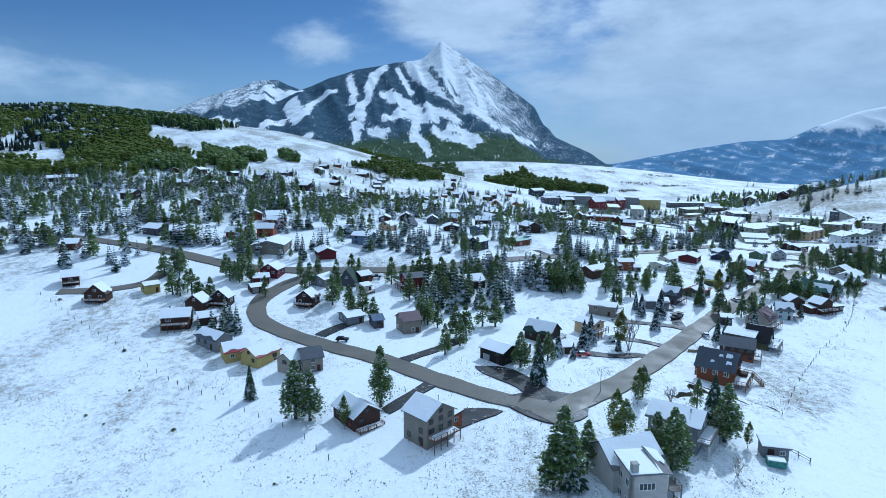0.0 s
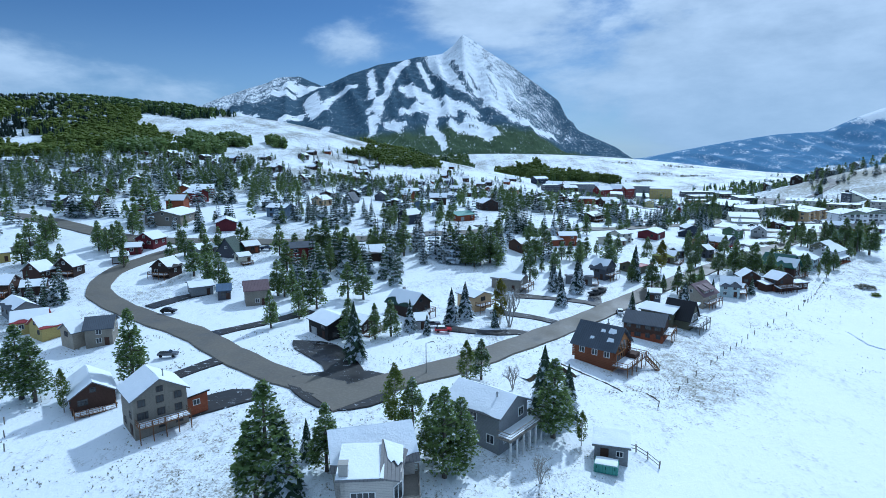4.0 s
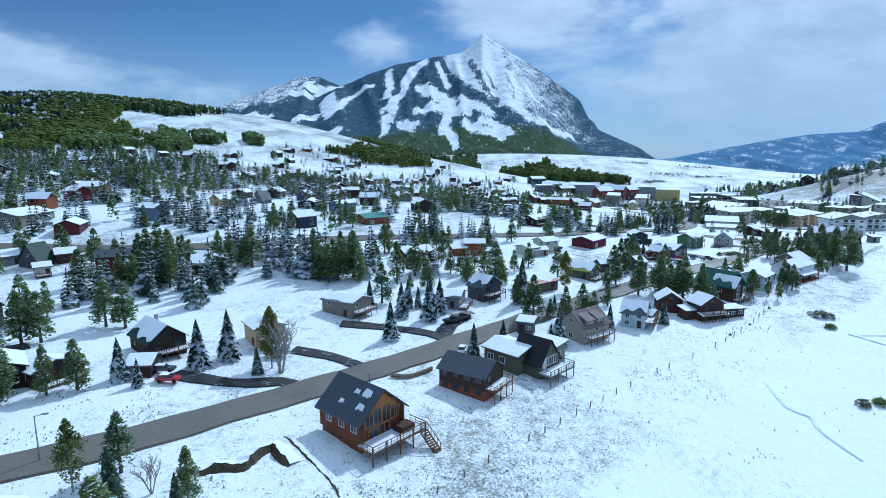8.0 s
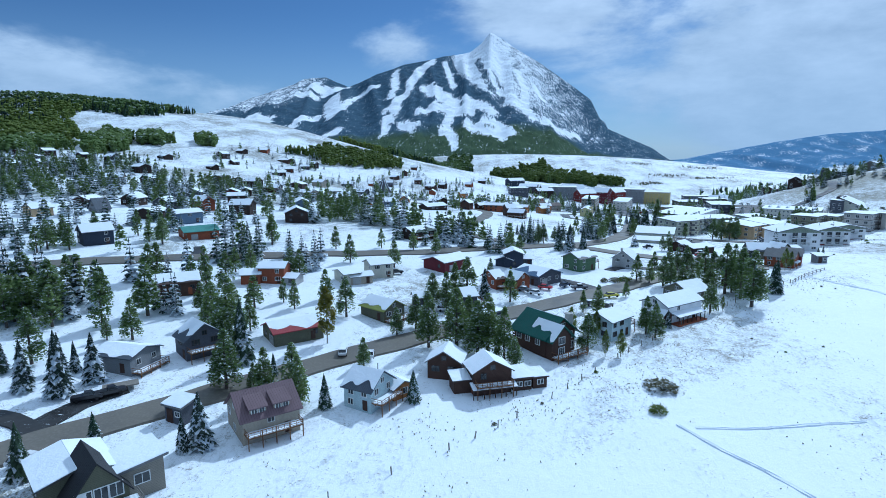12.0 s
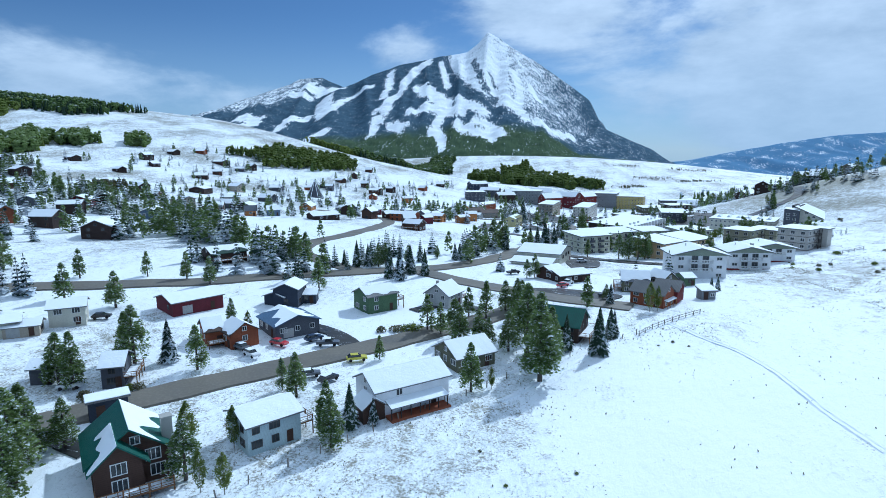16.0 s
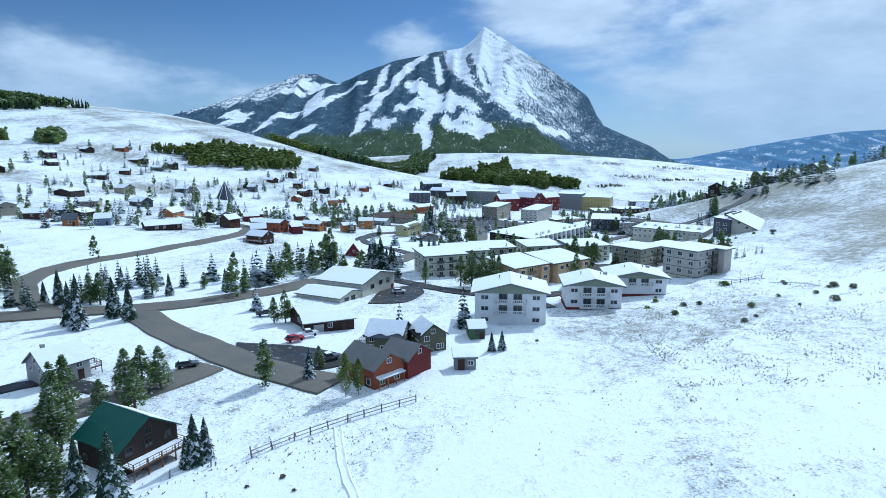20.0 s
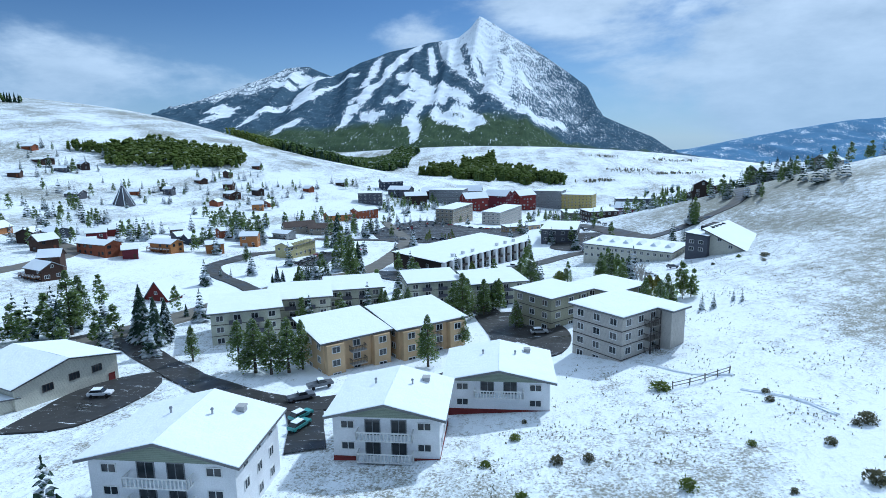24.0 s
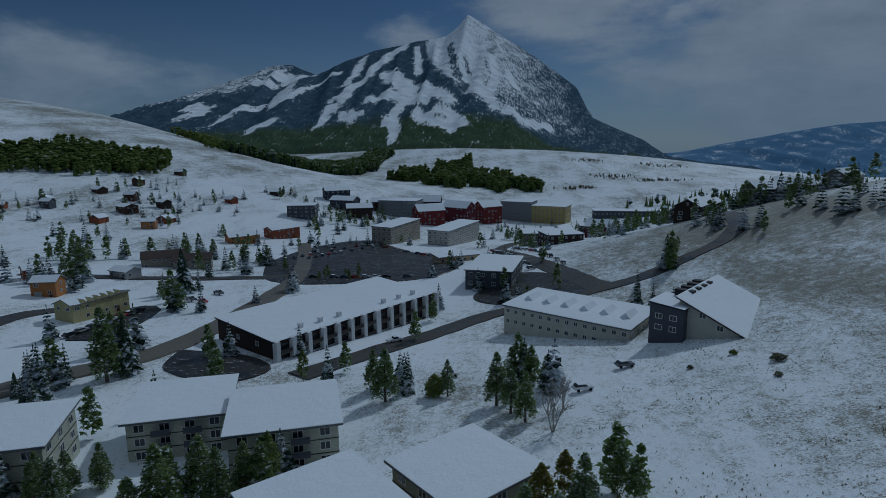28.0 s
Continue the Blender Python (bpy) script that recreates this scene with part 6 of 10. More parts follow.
def house_extras():
    """Dormers, porches and wings of some of the houses by the road."""
    e = HOUSES["N7r"]
    for a in (-2.2, 2.2):
        bm = bmesh.new()
        prism(bm, [(-4.2, 4.6), (-0.6, 7.2), (-0.6, 7.45), (-4.2, 6.1)], a - 1.5, a + 1.5)
        part("dormer", bm, WALLS["beige"], e)
        bm = bmesh.new()
        slab(bm, (a - 1.8, -4.6, 6.05), (a + 1.8, -4.6, 6.05), (a + 1.8, -0.3, 7.75), (a - 1.8, -0.3, 7.75), 0.18)
        part("dormer_roof", bm, ROOFS["mauve"], e)
        for k in (-0.7, 0.7):
            window(e, 0.9, 0.95, pose(a + k, -4.22, 5.4), TRIM, 2, 1)
    e = HOUSES["N1"]
    flat_roof(e, 4.6, 4.4, 4.4, WALLS["rust"], ROOFS["brown"], 0.5, 0.4, x=0.6, y=6.9, sink=3.0)
    window(e, 1.2, 1.0, pose(2.9, 6.9, 3.2, 0, 0, 90), TRIM, 2, 1)
    e = HOUSES["N5r"]
    part("basement", new_box(-5.83, 5.83, -4.33, 4.33, -2.0, 1.9), WALLS["rust"], e, "red-brown brick basement wall")
    for key, z in (("N10r2", 2.6),):
        e = HOUSES[key]
        part("porch_roof", snow_sheet([(2.4, -5.0, z), (2.4, 5.0, z), (5.2, 5.0, z - 0.7), (5.2, -5.0, z - 0.7)][::-1], 0.22, 5), ROOF_SNOW, e, "snow-covered porch roof")
        bm = bmesh.new()
        slab(bm, (2.2, -5.0, z), (5.2, -5.0, z - 0.7), (5.2, 5.0, z - 0.7), (2.2, 5.0, z), 0.16)
        part("porch_roof", bm, ROOFS["brown"], e)
        for k in range(5):
            part("post", new_box(4.9, 5.05, -4.8 + 2.4 * k - 0.08, -4.8 + 2.4 * k + 0.08, -1.2, z - 0.75), WALLS["brown"], e)
        flat_roof(e, 4.2, 5.4, 2.7, WALLS["brown"], ROOFS["brown"], 0.5, 0.4, x=0.4, y=6.9, turn=90)
        flat_roof(e, 3.2, 4.2, 2.5, WALLS["brown"], ROOFS["brown"], 0.3, 0.4, x=0.9, y=11.0, turn=90)
        flat_roof(e, 4.4, 4.0, 2.8, WALLS["brown"], ROOFS["brown"], 0.6, 0.4, x=-0.6, y=-5.9, turn=90)
        for a in (6.0, 8.0, 11.0):
            window(e, 1.3, 1.0, pose(3.3 if a < 10 else 3.1, a, 1.5, 0, 0, 90), TRIM, 2, 1)
    e = HOUSES["N13r"]
    bm = bmesh.new()
    slab(bm, (-6.2, -4.5, 3.1), (6.4, -4.5, 3.1), (6.4, -7.2, 2.4), (-6.2, -7.2, 2.4), 0.15)
    part("porch_roof", bm, ROOFS["grey"], e)
    part("porch_snow", snow_sheet([(-6.2, -7.2, 2.4), (6.4, -7.2, 2.4), (6.4, -4.5, 3.1), (-6.2, -4.5, 3.1)], 0.2, 6), ROOF_SNOW, e)
    for k in range(7):
        part("post", new_box(-6.1 + 2.04 * k - 0.08, -6.1 + 2.04 * k + 0.08, -7.1, -6.94, -1.5, 2.35), WALLS["darkbrown"], e)
    part("porch_floor", new_box(-6.2, 6.8, -7.4, -4.5, -0.9, 0.15), WALLS["rust"], e, "red-brown boarded porch floor")
    gable(e, 4.4, 4.4, 2.6, 1.6, WALLS["brown"], ROOFS["grey"], 0.4, 1.0, 5, x=-8.6, y=-2.6, turn=90)
    e = HOUSES["N16r"]
    bm = bmesh.new()
    slab(bm, (4.0, -3.6, 3.0), (6.6, -3.6, 2.3), (6.6, 3.6, 2.3), (4.0, 3.6, 3.0), 0.15)
    part("porch_roof", bm, ROOFS["grey"], e)
    part("porch_snow", snow_sheet([(6.6, -3.6, 2.3), (6.6, 3.6, 2.3), (4.0, 3.6, 3.0), (4.0, -3.6, 3.0)], 0.25, 6), ROOF_SNOW, e)
    for k in range(4):
        part("post", new_box(6.4, 6.55, -3.4 + 2.25 * k - 0.08, -3.4 + 2.25 * k + 0.08, -1.5, 2.25), WALLS["orange"], e)
    e = HOUSES["N47"]
    for k in range(6):
        a = -7.0 + 2.8 * k
        bm = bmesh.new()
        prism(bm, [(-1.1, 5.6), (1.1, 5.6), (1.1, 7.0), (0, 8.0), (-1.1, 7.0)], -0.1, 3.2)
        o = part("dormer", bm, WALLS["straw"], e)
        o.matrix_basis = pose(a, -1.6, 0, 0, 0, -90)


house_extras()


def green_log_house():
    """Two-gabled dark log house with a green metal roof half under snow, a stone chimney and a long deck."""
    e = empty("log_house", 154.4, 228.2, gsurf(154.4, 228.2), 130, "dark brown log house with green metal roof half under snow", "house")
    gable(e, 8.6, 8.0, 4.0, 3.0, WALLS["brown"], ROOFS["green"], 0.8, 0.5, 12, bare=(1,), ragged=0.75)
    gable(e, 5.6, 5.0, 3.9, 2.2, WALLS["brown"], ROOFS["green"], 0.7, 0.5, 17, x=-3.2, y=1.4, turn=0, bare=(-1,), ragged=0.7)
    for z, cols in ((1.2, (-2.8, 1.4)), (3.2, (-2.4, 1.4))):
        for a in cols:
            window(e, 1.5, 1.3, pose(-4.3 if a < 0 else -6.0, a, z, 0, 0, -90), TRIM, 2, 2)
    for a in (-2.2, 0.6, 3.0):
        window(e, 1.1, 1.2, pose(a, 4.0, 2.6, 0, 0, 180), TRIM, 2, 1)
        window(e, 1.1, 1.2, pose(a, -4.0, 2.6), TRIM, 2, 1)
    window(e, 0.9, 0.9, pose(-4.3, -0.6, 5.4, 0, 0, -90), TRIM, 2, 1)
    deck_turned(e, -90, 6.0, 8.4, 0.45, 1.8)
    chimney(e, -2.4, -4.3, -1.0, 6.8, WALLS["concrete"], 0.6)
    bm = bmesh.new()
    for sy in (-1, 1):
        for k in range(7):
            box(bm, 4.2, 4.8, sy * 4.0 - 0.15, sy * 4.0 + 0.15, 0.1 + 0.55 * k, 0.4 + 0.55 * k)
    part("log_corner", bm, WALLS["darkbrown"], e)


green_log_house()


def warehouse():
    """Broad cream hall with a shallow gable front and a lower lean-to wing."""
    e = empty("warehouse", 215.0, 375.5, -5.6, 160, "broad cream warehouse with shallow snowy gable roof", "warehouse")
    gable(e, 15.0, 16.5, 5.2, 1.9, WALLS["cream"], ROOFS["grey"], 0.6, 1.0, 3, y=-4.4, sink=2.5)
    gable(e, 14.0, 10.0, 3.4, 1.0, WALLS["cream"], ROOFS["grey"], 0.5, 1.0, 6, y=8.4, sink=2.5)
    for y, z in ((-9.0, 3.9), (-5.2, 3.9), (-1.0, 3.6), (7.5, 2.4), (10.5, 2.4)):
        window(e, 1.5, 1.0, pose(-7.5 if y < 4 else -7.0, y, z, 0, 0, -90), DARK_TRIM, 2, 2)
    door_on(e, pose(-7.5, -11.4, 0.0, 0, 0, -90), WALLS["red"])
    window(e, 1.4, 1.0, pose(-3.0, -12.65, 3.4), DARK_TRIM, 2, 2)


warehouse()


def white_flats(x, y, width, depth, h, rise, floors, label, base=0.0, brick=0.0, rows=2, low=0.0):
    """White gable-fronted block of flats with balconies in the middle of its front."""
    e = empty("apartment_house", x, y, gsurf(x, y) - low, 1, label, "apartment house")
    m = pose(0, 0, 0, 0, 0, 90)
    gable(e, depth, width, h, rise, WALLS["white"], ROOFS["grey"], 0.9, 1.25, 4, turn=90, sink=3.0, thick=0.3)
    bm = bmesh.new()
    prism(bm, [(-width / 2 - 0.5, h - 0.15), (width / 2 + 0.5, h - 0.15), (0, h + rise - 0.06)], depth / 2 + 0.01, depth / 2 + 0.09)
    o = part("gable_board", bm, WALLS["sage"], e, "grey-green gable boards")
    o.matrix_basis = pose(0, 0, 0, 0, 0, -90)
    if brick:
        part("brick_base", new_box(-width / 2 - 0.05, width / 2 + 0.05, -depth / 2 - 0.05, depth / 2 + 0.05, -2.0, brick), WALLS["red"], e, "dark red brick base")
    fh = (h - base) / floors
    for f in range(floors):
        z = base + f * fh + fh * 0.58
        for a in (-0.36, 0.36):
            window(e, 1.5, 0.85, pose(a * width, -depth / 2, z), TRIM, 2, 1)
        for a in (-3.2, 0, 3.2):
            window(e, 1.0, 1.0, pose(width / 2, a, z, 0, 0, 90), TRIM, 2, 1)
    for f in range(floors - rows, floors):
        z = base + f * fh + 0.25
        for a in (-1.6, 1.6):
            window(e, 1.7, 1.9, pose(a, -depth / 2, z + 1.05), WALLS["grey"], 2, 1, "balcony_door")
        part("balcony_floor", new_box(-3.4, 3.4, -depth / 2 - 1.3, -depth / 2, z - 0.18, z), TRIM, e)
        part("balcony_snow", snow_sheet([(-3.3, -depth / 2 - 1.2, z), (3.3, -depth / 2 - 1.2, z), (3.3, -depth / 2, z), (-3.3, -depth / 2, z)], 0.12, f), ROOF_SNOW, e)
        for p, q in (((-3.36, -1.26), (3.36, -1.26)), ((-3.36, -1.26), (-3.36, 0)), ((3.36, -1.26), (3.36, 0))):
            bm = bmesh.new()
            a, b = (p[0], p[1] - depth / 2), (q[0], q[1] - depth / 2)
            beam(bm, (*a, z + 0.95), (*b, z + 0.95), 0.07)
            L = math.hypot(b[0] - a[0], b[1] - a[1])
            for j in range(int(L / 0.42) + 1):
                u = j * 0.42 / L
                beam(bm, (a[0] + (b[0] - a[0]) * u, a[1] + (b[1] - a[1]) * u, z - 0.1), (a[0] + (b[0] - a[0]) * u, a[1] + (b[1] - a[1]) * u, z + 0.95), 0.06)
            part("balcony_rail", bm, TRIM, e, "white balcony balustrade")
    for xx in (-2.4, 2.4):
        flue(e, xx, 1.0, h + rise * 0.5, h + rise + 0.5)
    chimney(e, width * 0.3, depth * 0.3, h, h + rise * 0.6 + 0.7, WALLS["lightgrey"], 0.45)
    return e


white_flats(260.0, 350.7, 15.6, 11.0, 7.5, 2.0, 3, "white four-storey apartment house with balconies and snowy gable roof", rows=2)
white_flats(280.0, 364.2, 13.0, 10.5, 6.2, 1.6, 2, "white apartment house with brick base, balconies and snowy roof", 0.7, 0.9, 2, 0.0)
white_flats(293.2, 378.0, 14.2, 11.0, 5.2, 1.5, 2, "broad white apartment house with long balcony and snowy roof", 0.6, 0.9, 1)

grey_flats = block("apartment_block", 314.7, 399.8, 43, 13.6, 10.6, 10.0, "mauve", "grey four-storey apartment block with dark floor bands and snowy roof", 4, 0.0,
                   "apartment block", "grey", 2, over=0.7, cols=4)
grey_flats.location.z = -4.1


def stair_bay(e, d, h, floors, a):
    fh = h / floors
    for f in range(1, floors):
        part("landing", new_box(a - 1.4, a + 1.4, -d / 2 - 1.5, -d / 2, f * fh - 0.15, f * fh), GREYWOOD, e)
        for p, q in (((a - 1.4, -d / 2 - 1.45), (a + 1.4, -d / 2 - 1.45)), ((a - 1.38, -d / 2 - 1.45), (a - 1.38, -d / 2)), ((a + 1.38, -d / 2 - 1.45), (a + 1.38, -d / 2))):
            bm = bmesh.new()
            beam(bm, (*p, f * fh + 1.0), (*q, f * fh + 1.0), 0.05)
            part("rail", bm, DARK_TRIM, e)
            for j in range(6):
                u = (j + 0.5) / 6
                xx, yy = p[0] + (q[0] - p[0]) * u, p[1] + (q[1] - p[1]) * u
                bm = bmesh.new()
                beam(bm, (xx, yy, f * fh), (xx, yy, f * fh + 1.0), 0.03)
                part("baluster", bm, DARK_TRIM, e)
    for xx in (a - 1.35, a + 1.35):
        part("post", new_box(xx - 0.08, xx + 0.08, -d / 2 - 1.5, -d / 2 - 1.34, -2, h), DARK_TRIM, e)


stair_bay(grey_flats, 10.6, 10.0, 4, 0.6)
part("wing", new_box(2.6, 6.7, -8.4, -5.25, -2.5, 10.0), WALLS["mauve"], grey_flats)
part("wing_roof", new_box(1.9, 7.4, -9.1, -5.9, 10.0, 10.3), ROOFS["grey"], grey_flats)
part("roof_snow", snow_sheet([(1.9, -9.1, 10.3), (7.4, -9.1, 10.3), (7.4, -5.9, 10.32), (1.9, -5.9, 10.32)], 0.25, 8), ROOF_SNOW, grey_flats)
b = block("apartment_block", 304.0, 425.0, 44, 12.6, 11.2, 8.0, "moss", "olive apartment block with pale window trim and snowy roof", 3, 0.0, "apartment block", "grey", 2, over=0.7)
b.location.z = -6.1
stair_bay(b, 11.2, 8.0, 3, 2.5)
b = block("apartment_block", 318.0, 434.2, 45, 12.4, 11.6, 6.6, "moss", "olive apartment block with snowy roof below the slope", 3, 0.0, "apartment block", "grey", 2, over=0.7)
b.location.z = -5.6
for x, y, r, w in ((262.5, 400.0, 41, 13.0), (275.4, 409.0, 39, 14.6)):
    b = block("apartment_block", x, y, r, w, 12.6, 7.4, "tan", "tan stucco apartment block with recessed balconies and snowy roof", 3, 1.2, "apartment block", "grey", 2, over=0.8, bands=False,
              balconies=1)
    b.location.z = -7.3
    for sx in (-1, 1):
        part("bay", new_box(sx * w * 0.36 - 1.7, sx * w * 0.36 + 1.7, -7.7, -6.25, -1.5, 7.2), WALLS["tan"], b)
        for f in range(3):
            window(b, 1.4, 1.1, pose(sx * w * 0.36, -7.7, 1.4 + f * 2.45), TRIM, 2, 1)
for x, y, r, w, d, h in ((236.4, 414.0, 26, 14, 13, 7.2), (243.7, 428.0, 20, 14, 13, 7.2), (253.4, 440.9, 20, 14, 12, 7.0), (271.8, 455.0, 20, 14, 12.5, 6.4), (289.5, 452.0, 20, 15, 13, 6.4)):
    b = block("apartment_block", x, y, r, w, d, h, "palesage", "pale grey-green apartment block with deep snowy roof", 3, 0.6, "apartment block", "grey", 1, over=0.7)
    for sx in (-1, 1):
        for f in range(3):
            z = f * h / 3 + 0.1
            part("balcony_floor", new_box(sx * 2.2 - 1.3, sx * 2.2 + 1.3, -d / 2 - 1.0, -d / 2, z - 0.12, z), GREYWOOD, b)
            part("balcony_rail", new_box(sx * 2.2 - 1.3, sx * 2.2 + 1.3, -d / 2 - 1.0, -d / 2 - 0.92, z, z + 0.9), WALLS["slate"], b)


def pier_building(x, y, w, d, h, label):
    """Long dark block with white piers and recessed balconies along its front."""
    e = empty("lodge", x, y, gsurf(x, y) - 0.5, 56.7, label, "lodge")
    flat_roof(e, w, d, h, WALLS["darkbrown"], ROOFS["black"], 1.2, 0.5, seed=3)
    n = int(w / 4.2)
    for i in range(n + 1):
        a = -w / 2 + w * i / n
        part("pier", new_box(a - 0.5, a + 0.5, -d / 2 - 1.6, -d / 2 + 0.02, -2, h + 0.5), WALLS["white"], e, "white rendered pier")
    for i in range(n):
        a = -w / 2 + w * (i + 0.5) / n
        for f in range(2):
            z = 0.2 + f * h / 2
            part("balcony_floor", new_box(a - 1.6, a + 1.6, -d / 2 - 1.4, -d / 2, z - 0.12, z), GREYWOOD, e)
            part("balcony_rail", new_box(a - 1.6, a + 1.6, -d / 2 - 1.4, -d / 2 - 1.32, z, z + 0.85), DARK_TRIM, e)
            window(e, 2.2, 1.7, pose(a, -d / 2, z + 1.0), DARK_TRIM, 1, 1)
    for a in (-6, 0, 6):
        chimney(e, a, -d / 2 + 3.0, h, h + 1.7, WALLS["white"], 0.5)
    for a in (-5, 3):
        window(e, 1.0, 1.0, pose(-w / 2, a, h * 0.7, 0, 0, -90), TRIM, 2, 1)
    return e


pier_building(269.2, 513.3, 31.0, 24.0, 5.6, "long dark brown lodge with white piers and snowy roof")
pier_building(284.6, 536.7, 24.0, 24.0, 6.6, "dark brown lodge wing with white piers and snowy roof")
b = block("lodge", 340.6, 516.9, -33, 33, 17, 5.2, "cream", "long low cream lodge with two rows of windows and snowy roof", 2, 0.8, "lodge", "grey", 1, cols=14, bands=False, size=(0.9, 0.9), sink=4)
for k in range(6):
    bm = bmesh.new()
    prism(bm, [(-1.6, 5.6), (1.6, 5.6), (0, 7.2)], -2.5, 3.0)
    o = part("roof_snow", bm, ROOF_SNOW, b)
    o.matrix_basis = pose(-13 + 5.2 * k, 0.5, 0, 0, 0, -90)


def slope_hall():
    """Hall with one great roof plane that falls towards the hillside, and a dark stepped tower."""
    e = empty("hall", 371.0, 502.0, -1.6, 54, "cream hall with one great sloping snowy roof against the hillside", "hall")
    flat_roof(e, 25, 12.5, 0.9, WALLS["cream"], ROOFS["brown"], 5.4, 0.7, seed=7, sink=3.5)
    flat_roof(e, 9, 7, 4.6, WALLS["slate"], ROOFS["black"], 0.6, 0.3, x=-10.5, y=8.0, sink=6)
    for k in range(4):
        part("roof_light", new_box(-7 + 3.6 * k, -5.2 + 3.6 * k, 5.5, 9.5, 5.6, 6.9), ROOFS["black"], e)
    for a, z in ((1.5, 3.6), (-2.0, 1.6)):
        window(e, 1.2, 1.0, pose(-12.5, a, z, 0, 0, -90), TRIM, 1, 1)
    for f in range(2):
        for a in (-1.5, 1.5):
            window(e, 1.3, 1.0, pose(-15.0, 8.0 + a, 0.2 + 2.4 * f, 0, 0, -90), TRIM, 1, 1)


slope_hall()

# the village centre in the hollow
for x, y, r, w, d, h, wall, fl, lab in (
        (318.7, 581.5, -10, 16, 26, 6, "slate", 2, "low slate-grey shop building with snowy roof"),
        (249.3, 758.0, 75, 46, 14, 12, "beige", 4, "long beige hotel wing with rows of dark windows"),
        (287.0, 774.0, 72, 56, 15, 12, "mauve", 4, "long pale hotel wing with rows of dark windows"),
        (345.5, 738.0, 5, 26, 20, 8, "olive", 2, "flat-roofed green-grey lodge in the village"),
        (364.0, 925.0, -20, 34, 20, 16, "yellow", 5, "tall yellow-green hotel block in the village"),
        (335.0, 935.0, -20, 30, 20, 18, "grey", 5, "tall grey hotel block in the village"),
        (232.0, 870.0, -10, 34, 20, 14, "grey", 4, "grey lodge block in the village"),
        (172.6, 790.0, 10, 20, 16, 9, "slate", 3, "grey cubic lodge at the village edge"),
        (445.0, 950.0, -4, 76, 16, 6, "slate", 1, "long low dark building with snowy roof"),
        (392.0, 820.0, 0, 28, 14, 6, "darkbrown", 2, "low dark shop building with snowy roof"),
        (352.0, 690.0, 20, 20, 14, 6, "darkbrown", 2, "dark brown lodge with snowy roof"),
        (300.0, 640.0, 30, 22, 8, 3, "tan", 1, "low tan booth building beside the car park")):
    block("hotel" if h > 10 else "lodge", x, y, r, w, d, h, wall, lab, fl, 0.4, "hotel" if h > 10 else "lodge", "grey", 1, cols=int(w / 3.6), sides="sew")
for x, y, r, w, d, h, ri, wall in ((258, 856, 30, 24, 14, 12, 5, "red"), (281, 885, -30, 26, 15, 14, 5, "barnred"), (306, 905, 40, 22, 14, 15, 5, "red"), (250, 905, 0, 26, 14, 12, 5, "darkbrown"),
                                   (385, 765, -20, 18, 12, 7, 4, "barnred"), (362, 790, 60, 16, 11, 7, 3, "slate"), (205, 830, 20, 20, 12, 8, 3, "darkbrown"), (188, 850, -15, 22, 12, 8, 3, "slate"),
                                   (215, 875, 10, 20, 12, 9, 3, "darkbrown"), (172, 880, 30, 22, 12, 9, 3, "navy"), (440, 770, 55, 24, 12, 9, 3, "darkbrown"), (452, 790, 55, 24, 12, 10, 3, "navy"),
                                   (462, 812, 50, 24, 12, 10, 3, "darkbrown"), (480, 740, 20, 16, 10, 7, 3, "darkbrown"), (496, 760, -10, 16, 10, 7, 3, "slate"), (512, 775, 30, 18, 11, 7, 3, "brown"), (408, 652, 60, 20, 11, 7, 3, "darkbrown"), (420, 672, 60, 20, 11, 7, 3, "navy"), (440, 655, 20, 16, 10, 7, 3, "slate"),
                                   (458, 668, -15, 16, 10, 7, 3, "darkbrown"), (476, 660, 35, 15, 10, 6, 3, "taupe")):
    house("lodge", x, y, r, w, d, h, ri, wall, "grey", COLOURS[wall] + " lodge with steep snow-covered gable roof", 1.0, 1, category="lodge")


# ---- trees ----
def clump(bm, c, r, rnd, flat=0.8):
    """A small ragged spray of leaves or needles: three crossing blades."""
    for k in range(3):
        q = Euler((rnd.uniform(-0.8, 0.8), rnd.uniform(-0.8, 0.8), rnd.uniform(0, 6.3))).to_matrix()
        o = Vector((rnd.uniform(-0.5, 0.5), rnd.uniform(-0.5, 0.5), rnd.uniform(-0.4, 0.4))) * r
        up = flat * r * rnd.uniform(0.7, 1.5)
        if k % 2:
            pts = ((-0.8 * r, 0, -0.3 * up), (0.9 * r, 0.15 * r, -0.2 * up), (0.1 * r, -0.1 * r, up))
        else:
            pts = ((-0.9 * r, -0.5 * r, 0), (1.0 * r, -0.3 * r, 0.15 * up), (0.05 * r, 0.95 * r, -0.1 * up))
        bm.faces.new([bm.verts.new(c + o + q @ Vector(p)) for p in pts])


def trunk_mesh(name, h, r, rnd, limbs, mat):
    bm = bmesh.new()
    bmesh.ops.create_cone(bm, cap_ends=False, segments=7, radius1=r, radius2=r * 0.15, depth=h, matrix=Matrix.Translation((0, 0, h / 2 - 0.4)))
    for k in range(limbs):
        z = h * rnd.uniform(0.25, 0.85)
        a = rnd.uniform(0, 6.3)
        L = h * 0.22 * (1.1 - z / h)
        beam(bm, (0, 0, z), (math.cos(a) * L, math.sin(a) * L, z + L * rnd.uniform(0.1, 0.8)), r * 0.16)
    return finish(name, bm, mat)


